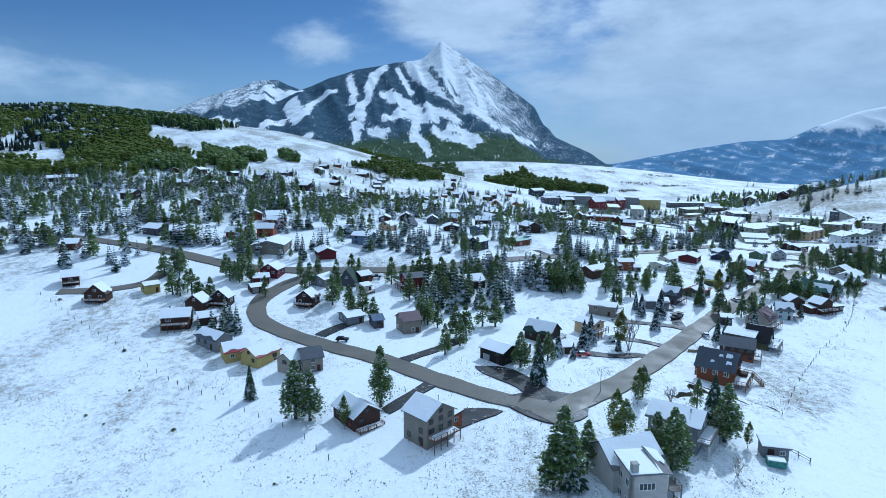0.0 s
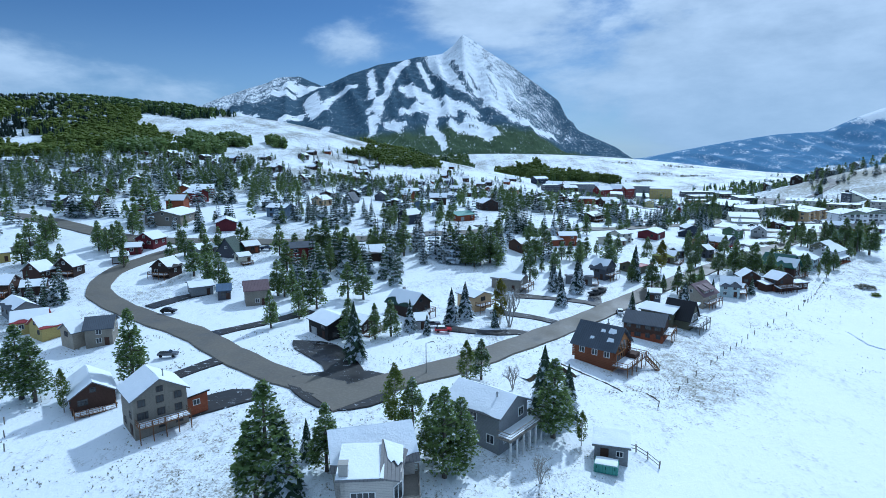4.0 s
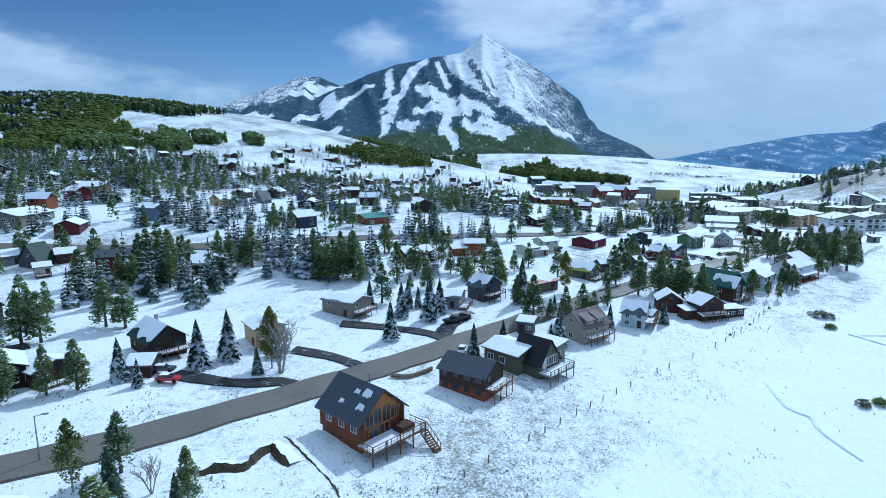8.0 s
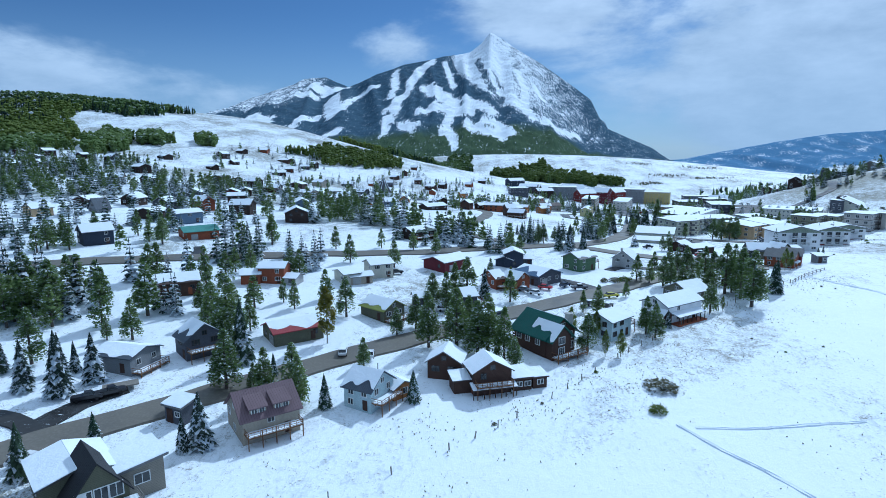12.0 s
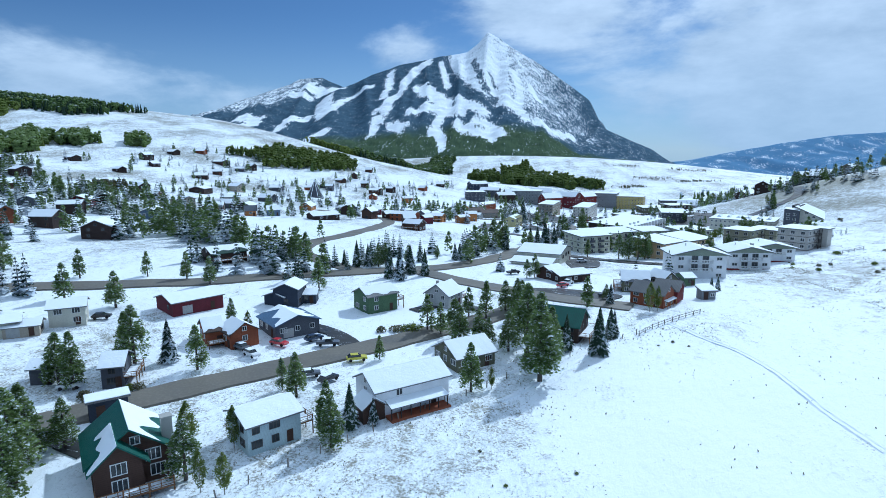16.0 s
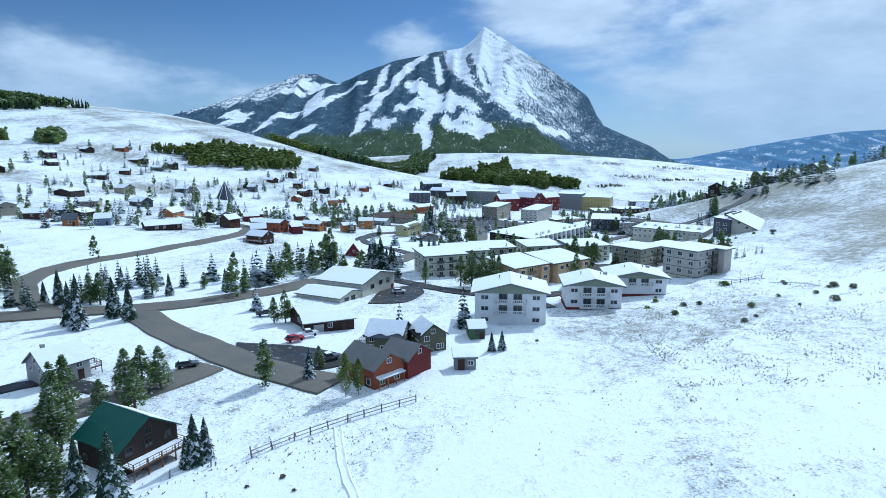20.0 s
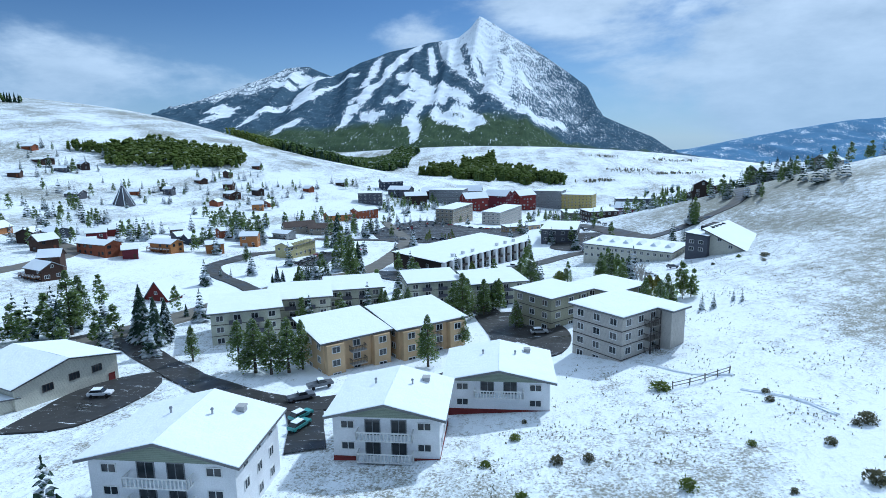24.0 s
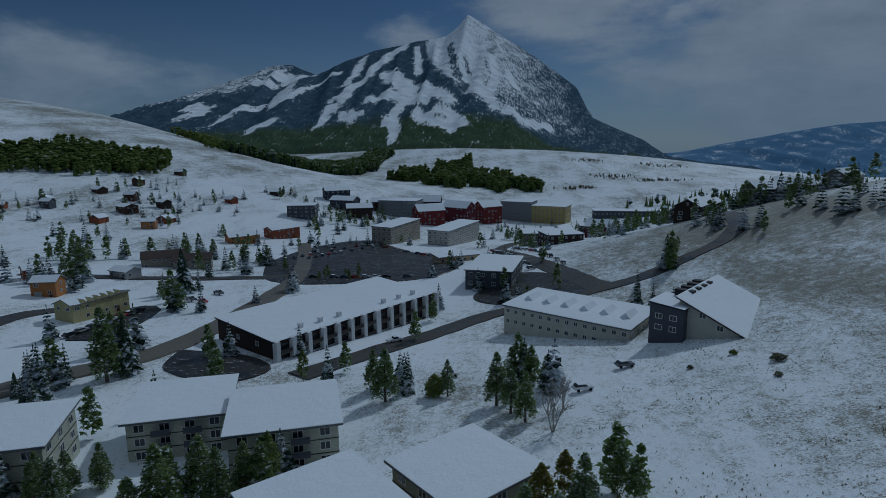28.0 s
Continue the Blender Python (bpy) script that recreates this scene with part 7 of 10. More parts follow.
def spruce_mesh(seed, mat, tiers, per):
    """Tapering tiers of drooping boughs, ten metres tall."""
    rnd = random.Random(seed)
    bm = bmesh.new()
    H = 10.0
    for i in range(tiers):
        u = i / (tiers - 1)
        z = 0.9 + (H - 1.2) * u
        R = (1 - u) ** 0.85 * 2.25 + 0.14
        n = max(4, int(per * (0.45 + 0.55 * (1 - u))))
        a0 = rnd.uniform(0, 6.3)
        for k in range(n):
            a = a0 + 6.283 * k / n + rnd.uniform(-0.25, 0.25)
            r = R * rnd.uniform(0.72, 1.12)
            d, s_ = Vector((math.cos(a), math.sin(a), 0)), Vector((-math.sin(a), math.cos(a), 0))
            wd = r * rnd.uniform(0.24, 0.36) * (1.0 if per > 9 else 1.5) + 0.05
            root = Vector((0, 0, z + 0.25)) + d * 0.05
            mid = Vector((0, 0, z + 0.10)) + d * r * 0.55
            tip = Vector((0, 0, z - 0.22 * r - rnd.uniform(0, 0.2))) + d * r
            v = [bm.verts.new(p) for p in (root, mid + s_ * wd, tip, mid - s_ * wd, mid + Vector((0, 0, 0.16)), mid - Vector((0, 0, 0.28)))]
            for f in ((0, 4, 1), (1, 4, 2), (2, 4, 3), (3, 4, 0), (0, 1, 5), (1, 2, 5), (2, 3, 5), (3, 0, 5)):
                bm.faces.new([v[j] for j in f])
    beam(bm, (0, 0, H - 0.9), (0, 0, H + 0.1), 0.06)
    return finish("crown", bm, mat)


def leafy_mesh(seed, mat, n, shape, size):
    """An uneven crown of many small clumps round several limbs, ten metres tall."""
    rnd = random.Random(seed)
    bm = bmesh.new()
    lobes = []
    for k in range(20 if shape != "bush" else 7):
        u = rnd.uniform(0.0, 1.0)
        if shape == "pine":
            z, R = 1.3 + 7.9 * u, 2.0 * (1 - u) ** 0.8 * (0.75 + 0.5 * min(u, 0.5)) + 0.2
        elif shape == "aspen":
            z, R = 2.6 + 6.6 * u, 1.5 * math.sin(3.14 * min(1, 0.18 + u * 0.8)) + 0.2
        else:
            z, R = 1.5 + 6.5 * u, 4.6 * math.sin(3.14 * min(1, 0.3 + 0.6 * u))
        a = rnd.uniform(0, 6.3)
        lobes.append((Vector((math.cos(a) * R * 0.6, math.sin(a) * R * 0.6, z)), R * rnd.uniform(0.35, 0.62)))
    for k in range(n):
        if rnd.random() < 0.7:
            c, R = rnd.choice(lobes)
            d = Vector((rnd.gauss(0, 1), rnd.gauss(0, 1), rnd.gauss(0, 1.3))).normalized() * R * rnd.uniform(0.3, 1.3)
            p = c + d
        else:
            u = rnd.random() ** 0.9
            z = 1.5 + 8.3 * u
            R = (2.15 * (1 - u) ** 0.85 * (0.75 + 0.5 * min(u, 0.5)) + 0.12) if shape == "pine" else 1.6 * math.sin(3.14 * min(0.97, 0.12 + u * 0.86)) if shape == "aspen" else 5.0 * math.sin(3.14 * min(0.97, 0.3 + 0.62 * u))
            a = rnd.uniform(0, 6.3)
            r = R * math.sqrt(rnd.uniform(0.2, 1.0))
            p = Vector((math.cos(a) * r, math.sin(a) * r, z))
        if p.z < 0.7:
            p.z = 0.7 + rnd.random()
        clump(bm, p, size * rnd.uniform(0.6, 1.25), rnd)
    return finish("crown", bm, mat)


def bare_mesh(seed):
    rnd = random.Random(seed)
    bm = bmesh.new()

    def grow(p, d, L, r, depth):
        q = p + d * L
        beam(bm, p, q, r)
        if depth:
            for _ in range(4):
                e = (d + Vector((rnd.uniform(-0.8, 0.8), rnd.uniform(-0.8, 0.8), rnd.uniform(-0.1, 0.5)))).normalized()
                grow(p + d * L * rnd.uniform(0.45, 1.0), e, L * rnd.uniform(0.5, 0.7), r * 0.55, depth - 1)
    for k in range(3):
        grow(Vector((rnd.uniform(-0.4, 0.4), rnd.uniform(-0.4, 0.4), 0)), Vector((rnd.uniform(-0.25, 0.25), rnd.uniform(-0.25, 0.25), 1)).normalized(), 4.2, 0.11, 3)
    return finish("crown", bm, PALE_BARK)


TREES = {}


def model(kind, lod, label, crowns, trunk, rough):
    TREES[(kind, lod)] = []
    for i, (cm, h, r, limbs) in enumerate(crowns):
        e = new(rough)
        e.matrix_basis = pose(0, 0, -400 - 30 * i)
        tagged(e, label, "tree", "trees of the village")
        link_mesh("trunk", trunk_mesh("trunk", h, r, random.Random(i + 5), limbs, trunk), e)
        link_mesh("crown", cm, e)
        TREES[(kind, lod)].append(e)


for lod, k, n in (("near", 1.0, 1650), ("far", 0.34, 600), ("stand", 0.3, 165)):
    model("spruce", lod, "dark green spruce dusted with snow", [(spruce_mesh(s_, SPRUCE, int(20 * k) + 4, int(13 * k) + 4), 9.6, 0.2, 4) for s_ in (1, 2, 3)], BARK, "spruce_tree")
    model("snowy", lod, "spruce tree with boughs loaded with snow", [(spruce_mesh(s_, SPRUCE_WHITE, int(18 * k) + 4, int(12 * k) + 4), 9.6, 0.2, 4) for s_ in (11, 12)], BARK, "spruce_tree")
    model("pine", lod, "dense dark green pine tree in the snow", [(leafy_mesh(s_, PINE, n, "pine", 0.175 * (1650 / n) ** 0.42), 9.0, 0.22, 9) for s_ in (21, 22, 23)], BARK, "pine_tree")
    model("aspen", lod, "slender green-leaved aspen tree in the snow", [(leafy_mesh(s_, ASPEN, n, "aspen", 0.15 * (1650 / n) ** 0.42), 9.0, 0.14, 12) for s_ in (31, 32)], PALE_BARK, "aspen_tree")
model("ochre", "near", "aspen tree with yellow-green autumn leaves", [(leafy_mesh(41, OCHRE, 1400, "aspen", 0.2), 9.0, 0.14, 12)], PALE_BARK, "aspen_tree")
model("bare", "near", "leafless pale-stemmed aspen clump", [(bare_mesh(51), 6.0, 0.1, 2)], PALE_BARK, "aspen_tree")
model("sapling", "near", "young spruce sapling on the snowy slope", [(spruce_mesh(61, SPRUCE, 9, 7), 9.6, 0.2, 2)], BARK, "spruce_sapling")
model("bushy", "near", "round green bush in the snow", [(leafy_mesh(71, ASPEN, 1200, "bush", 0.5), 4.0, 0.3, 8)], BARK, "bush")


STAND = []
FOOT = []
for o in bpy.data.objects:
    if o.parent and o.parent.type == "EMPTY" and o.name.split(".")[0] in ("wall", "wing", "deck_floor") and o.type == "MESH":
        c = [Vector(k) for k in o.bound_box]
        FOOT.append(((o.parent.matrix_basis @ o.matrix_basis).inverted(), min(k.x for k in c), max(k.x for k in c), min(k.y for k in c), max(k.y for k in c)))


def built_over(x, y, gap):
    """Whether a building stands within gap of a place."""
    for m, a, b, c, d in FOOT:
        if abs(m.translation.x) < 1e5:
            p = m @ Vector((x, y, 0))
            if a - gap < p.x < b + gap and c - gap < p.y < d + gap:
                return True
    return False


def paved(x, y, gap):
    return any(abs(a - x) < r + gap and abs(b - y) < r + gap for a, b, r in WAYS)



def plant(kind, lod, spots):
    rnd = random.Random(len(spots) * 7 + len(kind))
    spots = [s_ for s_ in spots if not built_over(s_[0], s_[1], 0.5)]
    if lod == "stand":
        STAND.extend(spots)
        return
    for x, y, h in spots:
        src = rnd.choice(TREES.get((kind, lod)) or TREES[(kind, "near")])
        k = h / 10.0
        wide = k * (rnd.uniform(1.15, 1.6) if kind == "pine" else rnd.uniform(0.88, 1.15))
        src.scale = (wide, wide, k)
        copy_thing(src, Matrix.Translation((x, y, gsurf(x, y) - 0.1)) @ Matrix.Rotation(rnd.uniform(0, 6.28), 4, "Z"))
        src.scale = (1, 1, 1)

# ---- trees: x, y, height ----
plant("pine", "near", [(17.4, 93.2, 15.5), (23.3, 99.0, 9.8), (38.7, 98.8, 12.8), (55.0, 110.9, 12.7), (45.2, 129.4, 7.9), (-33.0, 121.2, 13.4), (-29.7, 119.8, 11.6), (-15.1, 123.6, 14.2), (19.0, 143.3, 9.7), (27.0, 148.2, 8.3), (0.2, 152.0, 8.9), (4.7, 158.9, 8.6), (112.3, 201.3, 9.4), (15.9, 93.1, 10.3), (37.3, 102.7, 9.8), (40.9, 100.9, 10.5), (33.9, 109.6, 8.6), (55.8, 124.6, 7.8), (64.5, 205.2, 10.3), (53.6, 224.3, 13.0), (108.2, 199.9, 9.0), (121.0, 213.9, 5.7), (23.9, 145.8, 8.0), (97.8, 210.9, 8.1), (94.5, 226.9, 7.3), (141.1, 228.4, 8.5), (146.3, 219.4, 10.9), (139.3, 229.7, 9.6), (162.7, 226.7, 8.0), (114.3, 198.2, 8.9)])
plant("pine", "near", [(101.0, 201.8, 10.7), (74.6, 218.2, 8.6), (70.1, 217.2, 4.7), (92.6, 220.9, 13.8), (111.7, 238.4, 9.4), (124.3, 230.5, 6.1), (127.8, 234.3, 7.8), (137.1, 249.9, 12.8), (133.4, 246.3, 9.8), (178.0, 235.6, 7.6), (192.3, 274.9, 8.3), (203.8, 282.4, 11.0), (205.2, 271.2, 13.9), (206.7, 258.3, 14.2), (105.1, 202.9, 4.8), (143.9, 231.0, 7.2), (148.1, 216.4, 6.4), (137.8, 255.3, 11.3), (134.7, 257.7, 9.3), (148.4, 256.4, 8.2), (130.1, 247.4, 8.9), (143.4, 280.1, 5.7), (168.5, 249.0, 7.5), (165.4, 251.2, 5.6), (176.7, 238.2, 8.4), (195.5, 254.1, 8.5), (191.1, 277.5, 8.9), (178.4, 265.1, 4.9), (207.2, 266.2, 13.6), (205.2, 279.8, 10.0)])
plant("pine", "near", [(197.9, 275.0, 5.9), (201.7, 272.3, 8.0), (209.3, 267.7, 10.6), (114.8, 283.9, 8.6), (204.1, 298.9, 8.3), (201.3, 299.0, 7.7), (205.2, 301.6, 7.4), (207.6, 272.9, 10.5), (210.1, 273.5, 7.7), (227.0, 313.7, 4.3), (210.5, 340.4, 7.8), (208.1, 339.9, 6.0), (161.8, 343.3, 7.6), (163.9, 343.9, 8.0), (169.3, 356.0, 6.0), (178.0, 365.7, 4.8), (136.6, 348.7, 9.0), (234.2, 395.3, 7.4), (245.4, 391.7, 9.8), (248.9, 390.7, 10.4), (252.2, 390.0, 10.6), (255.0, 391.2, 10.7), (256.8, 393.4, 9.8), (279.9, 395.3, 10.1), (283.3, 429.6, 12.0), (281.0, 427.5, 9.0), (262.2, 436.1, 7.3), (251.9, 433.6, 7.6), (247.9, 429.7, 6.7), (244.3, 425.5, 5.9)])
plant("pine", "near", [(290.9, 440.4, 7.9), (300.8, 470.9, 10.5), (297.6, 475.8, 8.7), (323.6, 479.6, 7.3), (327.3, 477.4, 7.9), (329.8, 473.4, 6.7), (331.0, 432.3, 7.0), (242.8, 476.0, 15.9), (231.2, 458.2, 5.9), (296.0, 420.3, 6.6), (200.9, 405.4, 14.5), (196.8, 413.6, 11.2), (265.4, 437.3, 6.7), (268.2, 440.0, 6.6), (285.2, 407.8, 6.5), (196.7, 498.2, 6.2), (267.1, 433.0, 8.0), (263.6, 433.7, 7.2), (267.2, 448.2, 7.3), (268.6, 439.1, 5.7), (283.8, 437.5, 9.2), (288.2, 433.6, 9.6), (288.7, 439.6, 7.5), (271.1, 466.2, 7.3), (312.0, 473.0, 7.4), (321.0, 467.2, 9.9), (323.4, 462.9, 7.9), (325.6, 458.7, 8.6), (324.4, 424.8, 8.1), (327.5, 424.3, 7.3)])
plant("pine", "near", [(131.6, 224.6, 11.5), (137.1, 224.6, 12.5), (141.3, 222.1, 11.0), (143.2, 223.6, 12.0), (331.1, 428.3, 4.6), (336.9, 434.2, 4.9)])
plant("aspen", "near", [(31.5, 108.1, 11.3), (58.9, 109.2, 5.8), (-22.0, 115.5, 7.6), (42.4, 125.0, 9.0), (168.6, 224.5, 5.4), (165.5, 233.7, 6.1), (149.1, 275.5, 4.8), (160.1, 232.1, 7.3), (165.7, 224.5, 5.6), (198.8, 255.3, 3.8), (235.0, 302.1, 7.3), (236.9, 302.6, 6.3), (335.7, 436.5, 6.8), (291.7, 440.5, 8.4), (295.9, 456.9, 5.5), (282.1, 480.4, 7.4), (292.7, 454.1, 4.8), (334.7, 432.9, 6.1)])
plant("spruce", "near", [(54.1, 114.5, 13.1), (-16.4, 119.4, 11.0), (-45.5, 132.0, 8.5), (21.6, 133.7, 11.7), (33.5, 156.2, 9.6), (92.9, 181.4, 6.7), (19.2, 93.7, 11.2), (20.2, 101.4, 6.1), (58.5, 117.4, 9.4), (50.1, 160.5, 5.0), (87.0, 176.0, 7.5), (110.5, 186.8, 6.4), (62.2, 201.3, 7.0), (131.6, 202.4, 5.4), (118.2, 198.8, 5.7), (99.1, 212.4, 11.9), (218.4, 271.8, 9.3), (106.7, 207.7, 4.5), (179.2, 240.8, 6.8), (218.4, 278.1, 6.5), (155.3, 341.8, 8.5), (158.6, 343.0, 7.4), (168.1, 329.0, 9.5), (151.2, 342.1, 5.5), (216.3, 280.7, 5.3), (222.2, 281.3, 6.5), (212.7, 274.0, 7.2), (256.6, 324.8, 3.9), (258.5, 325.5, 4.0), (173.1, 335.9, 9.1)])
plant("spruce", "near", [(177.7, 334.4, 8.4), (154.4, 365.3, 4.5), (173.1, 357.3, 6.0), (184.3, 365.2, 6.3), (185.9, 365.8, 6.0), (188.5, 367.4, 5.4), (157.3, 368.7, 3.6), (215.4, 408.3, 10.2), (212.7, 411.7, 9.0), (218.5, 411.9, 8.0), (221.7, 280.3, 4.2), (218.2, 404.1, 12.6), (221.9, 403.0, 10.6), (244.2, 480.5, 13.0), (223.8, 458.1, 5.3), (232.4, 465.6, 5.2), (202.2, 400.7, 8.9), (216.4, 423.6, 3.7), (214.8, 553.5, 15.7), (231.1, 460.0, 7.2)])
plant("bare", "near", [(51.3, 99.2, 5.2), (53.7, 161.8, 12.1), (50.6, 126.3, 5.6), (331.9, 463.4, 7.2), (329.5, 454.3, 8.7)])
plant("snowy", "near", [(43.3, 165.0, 9.3), (30.8, 152.7, 7.3), (34.6, 151.3, 4.8), (40.0, 160.3, 8.8), (69.9, 182.4, 8.5), (71.1, 203.4, 7.1), (78.9, 201.0, 8.6), (73.5, 203.9, 5.7), (104.7, 185.9, 8.1), (102.9, 184.6, 5.5), (76.9, 195.7, 10.8), (70.4, 196.4, 8.5), (142.1, 258.5, 8.0), (182.3, 241.9, 4.3), (171.5, 327.0, 9.7), (223.1, 282.3, 5.7), (227.1, 308.4, 5.4), (222.3, 405.7, 9.1), (226.7, 458.9, 6.3), (222.4, 464.8, 6.3)])
plant("ochre", "near", [(51.6, 163.4, 11.5), (111.6, 223.5, 11.8), (329.2, 434.6, 6.5), (326.2, 429.4, 7.8)])
plant("sapling", "near", [(335.1, 420.3, 3.9), (337.4, 420.2, 3.4), (342.7, 424.0, 2.6), (343.8, 422.2, 2.8), (200.9, 470.2, 3.6), (203.8, 471.5, 2.9)])
plant("bushy", "near", [(309.6, 473.3, 4.3)])
plant("pine", "far", [(4, 166, 10), (7, 167, 10), (-1, 175, 8), (17, 177, 10), (13, 177, 10), (-4, 178, 8), (-6, 179, 10), (-3, 182, 8), (-21, 182, 8), (-29, 186, 11), (-25, 188, 10), (-29, 190, 9), (-30, 192, 9), (-36, 197, 11), (-79, 197, 7), (-78, 201, 8), (-82, 201, 8), (-89, 203, 7), (-60, 203, 8), (-85, 203, 10), (-10, 203, 10), (3, 204, 9), (-92, 204, 10), (-35, 204, 10), (-5, 204, 7), (-1, 205, 9), (-47, 206, 8), (11, 206, 10), (2, 206, 8), (-88, 207, 8)])
plant("pine", "far", [(-36, 208, 9), (2, 209, 9), (9, 210, 10), (-68, 210, 9), (21, 214, 10), (3, 216, 10), (6, 216, 12), (-47, 216, 9), (-15, 216, 8), (-9, 217, 10), (-73, 217, 9), (-6, 217, 11), (-12, 217, 8), (-69, 218, 9), (0, 218, 9), (48, 219, 11), (-77, 219, 9), (45, 220, 8), (-17, 220, 11), (-12, 221, 8), (56, 221, 9), (-73, 221, 9), (50, 221, 10), (-6, 221, 7), (-102, 222, 10), (-76, 222, 7), (47, 222, 10), (-43, 222, 9), (66, 222, 12), (-38, 222, 9)])
plant("pine", "far", [(44, 223, 10), (2, 223, 11), (12, 223, 10), (-97, 223, 9), (-13, 223, 7), (-7, 224, 9), (-66, 224, 9), (49, 224, 9), (-80, 224, 9), (-52, 224, 9), (7, 225, 8), (43, 225, 9), (46, 225, 9), (-100, 226, 10), (-6, 226, 10), (3, 227, 8), (22, 227, 9), (-3, 227, 12), (24, 227, 12), (-30, 227, 8), (-74, 227, 8), (44, 227, 8), (-9, 227, 8), (85, 228, 7), (47, 228, 10), (14, 228, 10), (-98, 228, 10), (-33, 229, 9), (-46, 229, 8), (3, 229, 8)])
plant("pine", "far", [(17, 229, 9), (-76, 229, 8), (41, 230, 10), (50, 230, 9), (-100, 230, 8), (85, 230, 9), (70, 231, 12), (-69, 232, 7), (12, 232, 8), (48, 233, 9), (42, 233, 10), (58, 234, 9), (40, 234, 11), (83, 235, 7), (80, 235, 7), (51, 236, 11), (87, 236, 7), (-75, 237, 9), (47, 238, 10), (90, 240, 8), (99, 241, 7), (51, 242, 8), (77, 244, 8), (95, 245, 6), (104, 249, 8), (58, 252, 10), (69, 252, 8), (59, 254, 10), (77, 254, 9), (71, 255, 10)])
plant("pine", "far", [(74, 266, 7), (92, 266, 8), (78, 267, 8), (89, 267, 8), (15, 268, 8), (15, 272, 9), (109, 273, 6), (21, 273, 8), (14, 276, 8), (196, 277, 7), (16, 278, 8), (188, 280, 7), (185, 282, 8), (22, 284, 7), (11, 284, 8), (101, 286, 9), (40, 289, 9), (35, 290, 7), (203, 291, 6), (197, 292, 9), (15, 293, 8), (206, 294, 7), (193, 294, 7), (36, 296, 9), (27, 297, 9), (-127, 299, 8), (-141, 300, 10), (-52, 300, 9), (-187, 300, 9), (71, 301, 10)])
plant("pine", "far", [(-124, 301, 10), (92, 303, 8), (-131, 303, 9), (70, 304, 10), (-162, 304, 8), (221, 305, 8), (-32, 306, 10), (-172, 306, 9), (-186, 307, 7), (125, 307, 8), (-110, 307, 11), (-188, 308, 8), (-53, 309, 11), (106, 310, 7), (-170, 310, 7), (-131, 310, 10), (117, 310, 8), (153, 310, 8), (-139, 311, 8), (-144, 312, 9)])
plant("spruce", "far", [(-64, 172, 6), (-68, 173, 9), (-72, 173, 6), (-61, 173, 8), (-63, 175, 8), (-66, 176, 8), (-62, 177, 8), (-64, 177, 7), (-65, 180, 8), (-77, 180, 8), (-79, 180, 8), (-68, 185, 8), (-3, 189, 9), (4, 190, 12), (24, 192, 11), (-4, 194, 10), (1, 195, 10), (13, 195, 8), (-1, 195, 9), (24, 196, 10), (20, 198, 10), (10, 199, 10), (-1, 200, 10), (-7, 200, 8), (8, 200, 13), (8, 204, 12), (15, 204, 9), (23, 205, 13), (21, 207, 13), (-1, 208, 8)])
plant("spruce", "far", [(7, 209, 9), (19, 210, 8), (12, 211, 11), (23, 212, 10), (3, 212, 12), (-4, 212, 12), (6, 213, 11), (22, 218, 9), (-55, 246, 10), (-56, 250, 10), (-60, 259, 9), (-49, 259, 7), (-47, 260, 9), (-8, 262, 9), (-6, 263, 8), (-11, 264, 8), (-50, 264, 10), (-16, 267, 8), (-11, 267, 10), (-19, 269, 8), (-3, 270, 10), (-24, 270, 7), (7, 270, 9), (-26, 272, 9), (-24, 272, 10), (74, 273, 9), (-4, 274, 9), (-17, 274, 8), (65, 274, 11), (5, 274, 8)])
plant("spruce", "far", [(-20, 276, 10), (69, 276, 10), (64, 277, 8), (73, 277, 10), (-15, 278, 10), (75, 279, 9), (72, 280, 11), (-18, 280, 10), (-161, 281, 10), (-156, 281, 10), (-146, 281, 9), (-6, 281, 10), (67, 281, 8), (71, 282, 11), (-26, 284, 8), (73, 284, 9), (-11, 284, 9), (-154, 284, 8), (-15, 285, 8), (-150, 285, 10), (-141, 286, 10), (62, 286, 10), (-9, 286, 10), (2, 286, 9), (67, 287, 10), (-166, 287, 9), (-4, 288, 7), (-156, 288, 9), (-21, 288, 9), (-169, 290, 8)])
plant("spruce", "far", [(-7, 290, 8), (70, 291, 9), (-148, 291, 9), (70, 293, 11), (-22, 294, 6), (4, 296, 8), (-25, 296, 8), (-5, 298, 8), (-14, 300, 9), (16, 302, 6), (-1, 306, 6), (36, 308, 7), (33, 308, 9), (16, 313, 8), (146, 315, 9), (143, 315, 9), (120, 321, 10), (19, 322, 8), (17, 323, 8), (142, 324, 9), (17, 327, 8), (108, 329, 10), (109, 331, 9), (154, 335, 6), (50, 338, 7), (41, 338, 8), (149, 339, 7), (28, 339, 8), (156, 345, 6), (160, 346, 9)])
plant("spruce", "far", [(156, 348, 6), (162, 349, 8), (157, 352, 5), (170, 353, 7), (157, 356, 7), (159, 358, 8), (160, 360, 6), (152, 361, 6), (163, 363, 8), (160, 365, 9), (165, 365, 8), (172, 366, 7), (160, 369, 8), (239, 462, 7), (237, 462, 6), (239, 465, 8), (230, 471, 7), (230, 474, 8), (227, 475, 6), (235, 475, 8), (226, 481, 6), (363, 516, 7), (361, 527, 6), (357, 527, 9), (219, 539, 8), (360, 541, 7), (211, 548, 8), (214, 549, 8), (217, 559, 8), (203, 574, 9)])
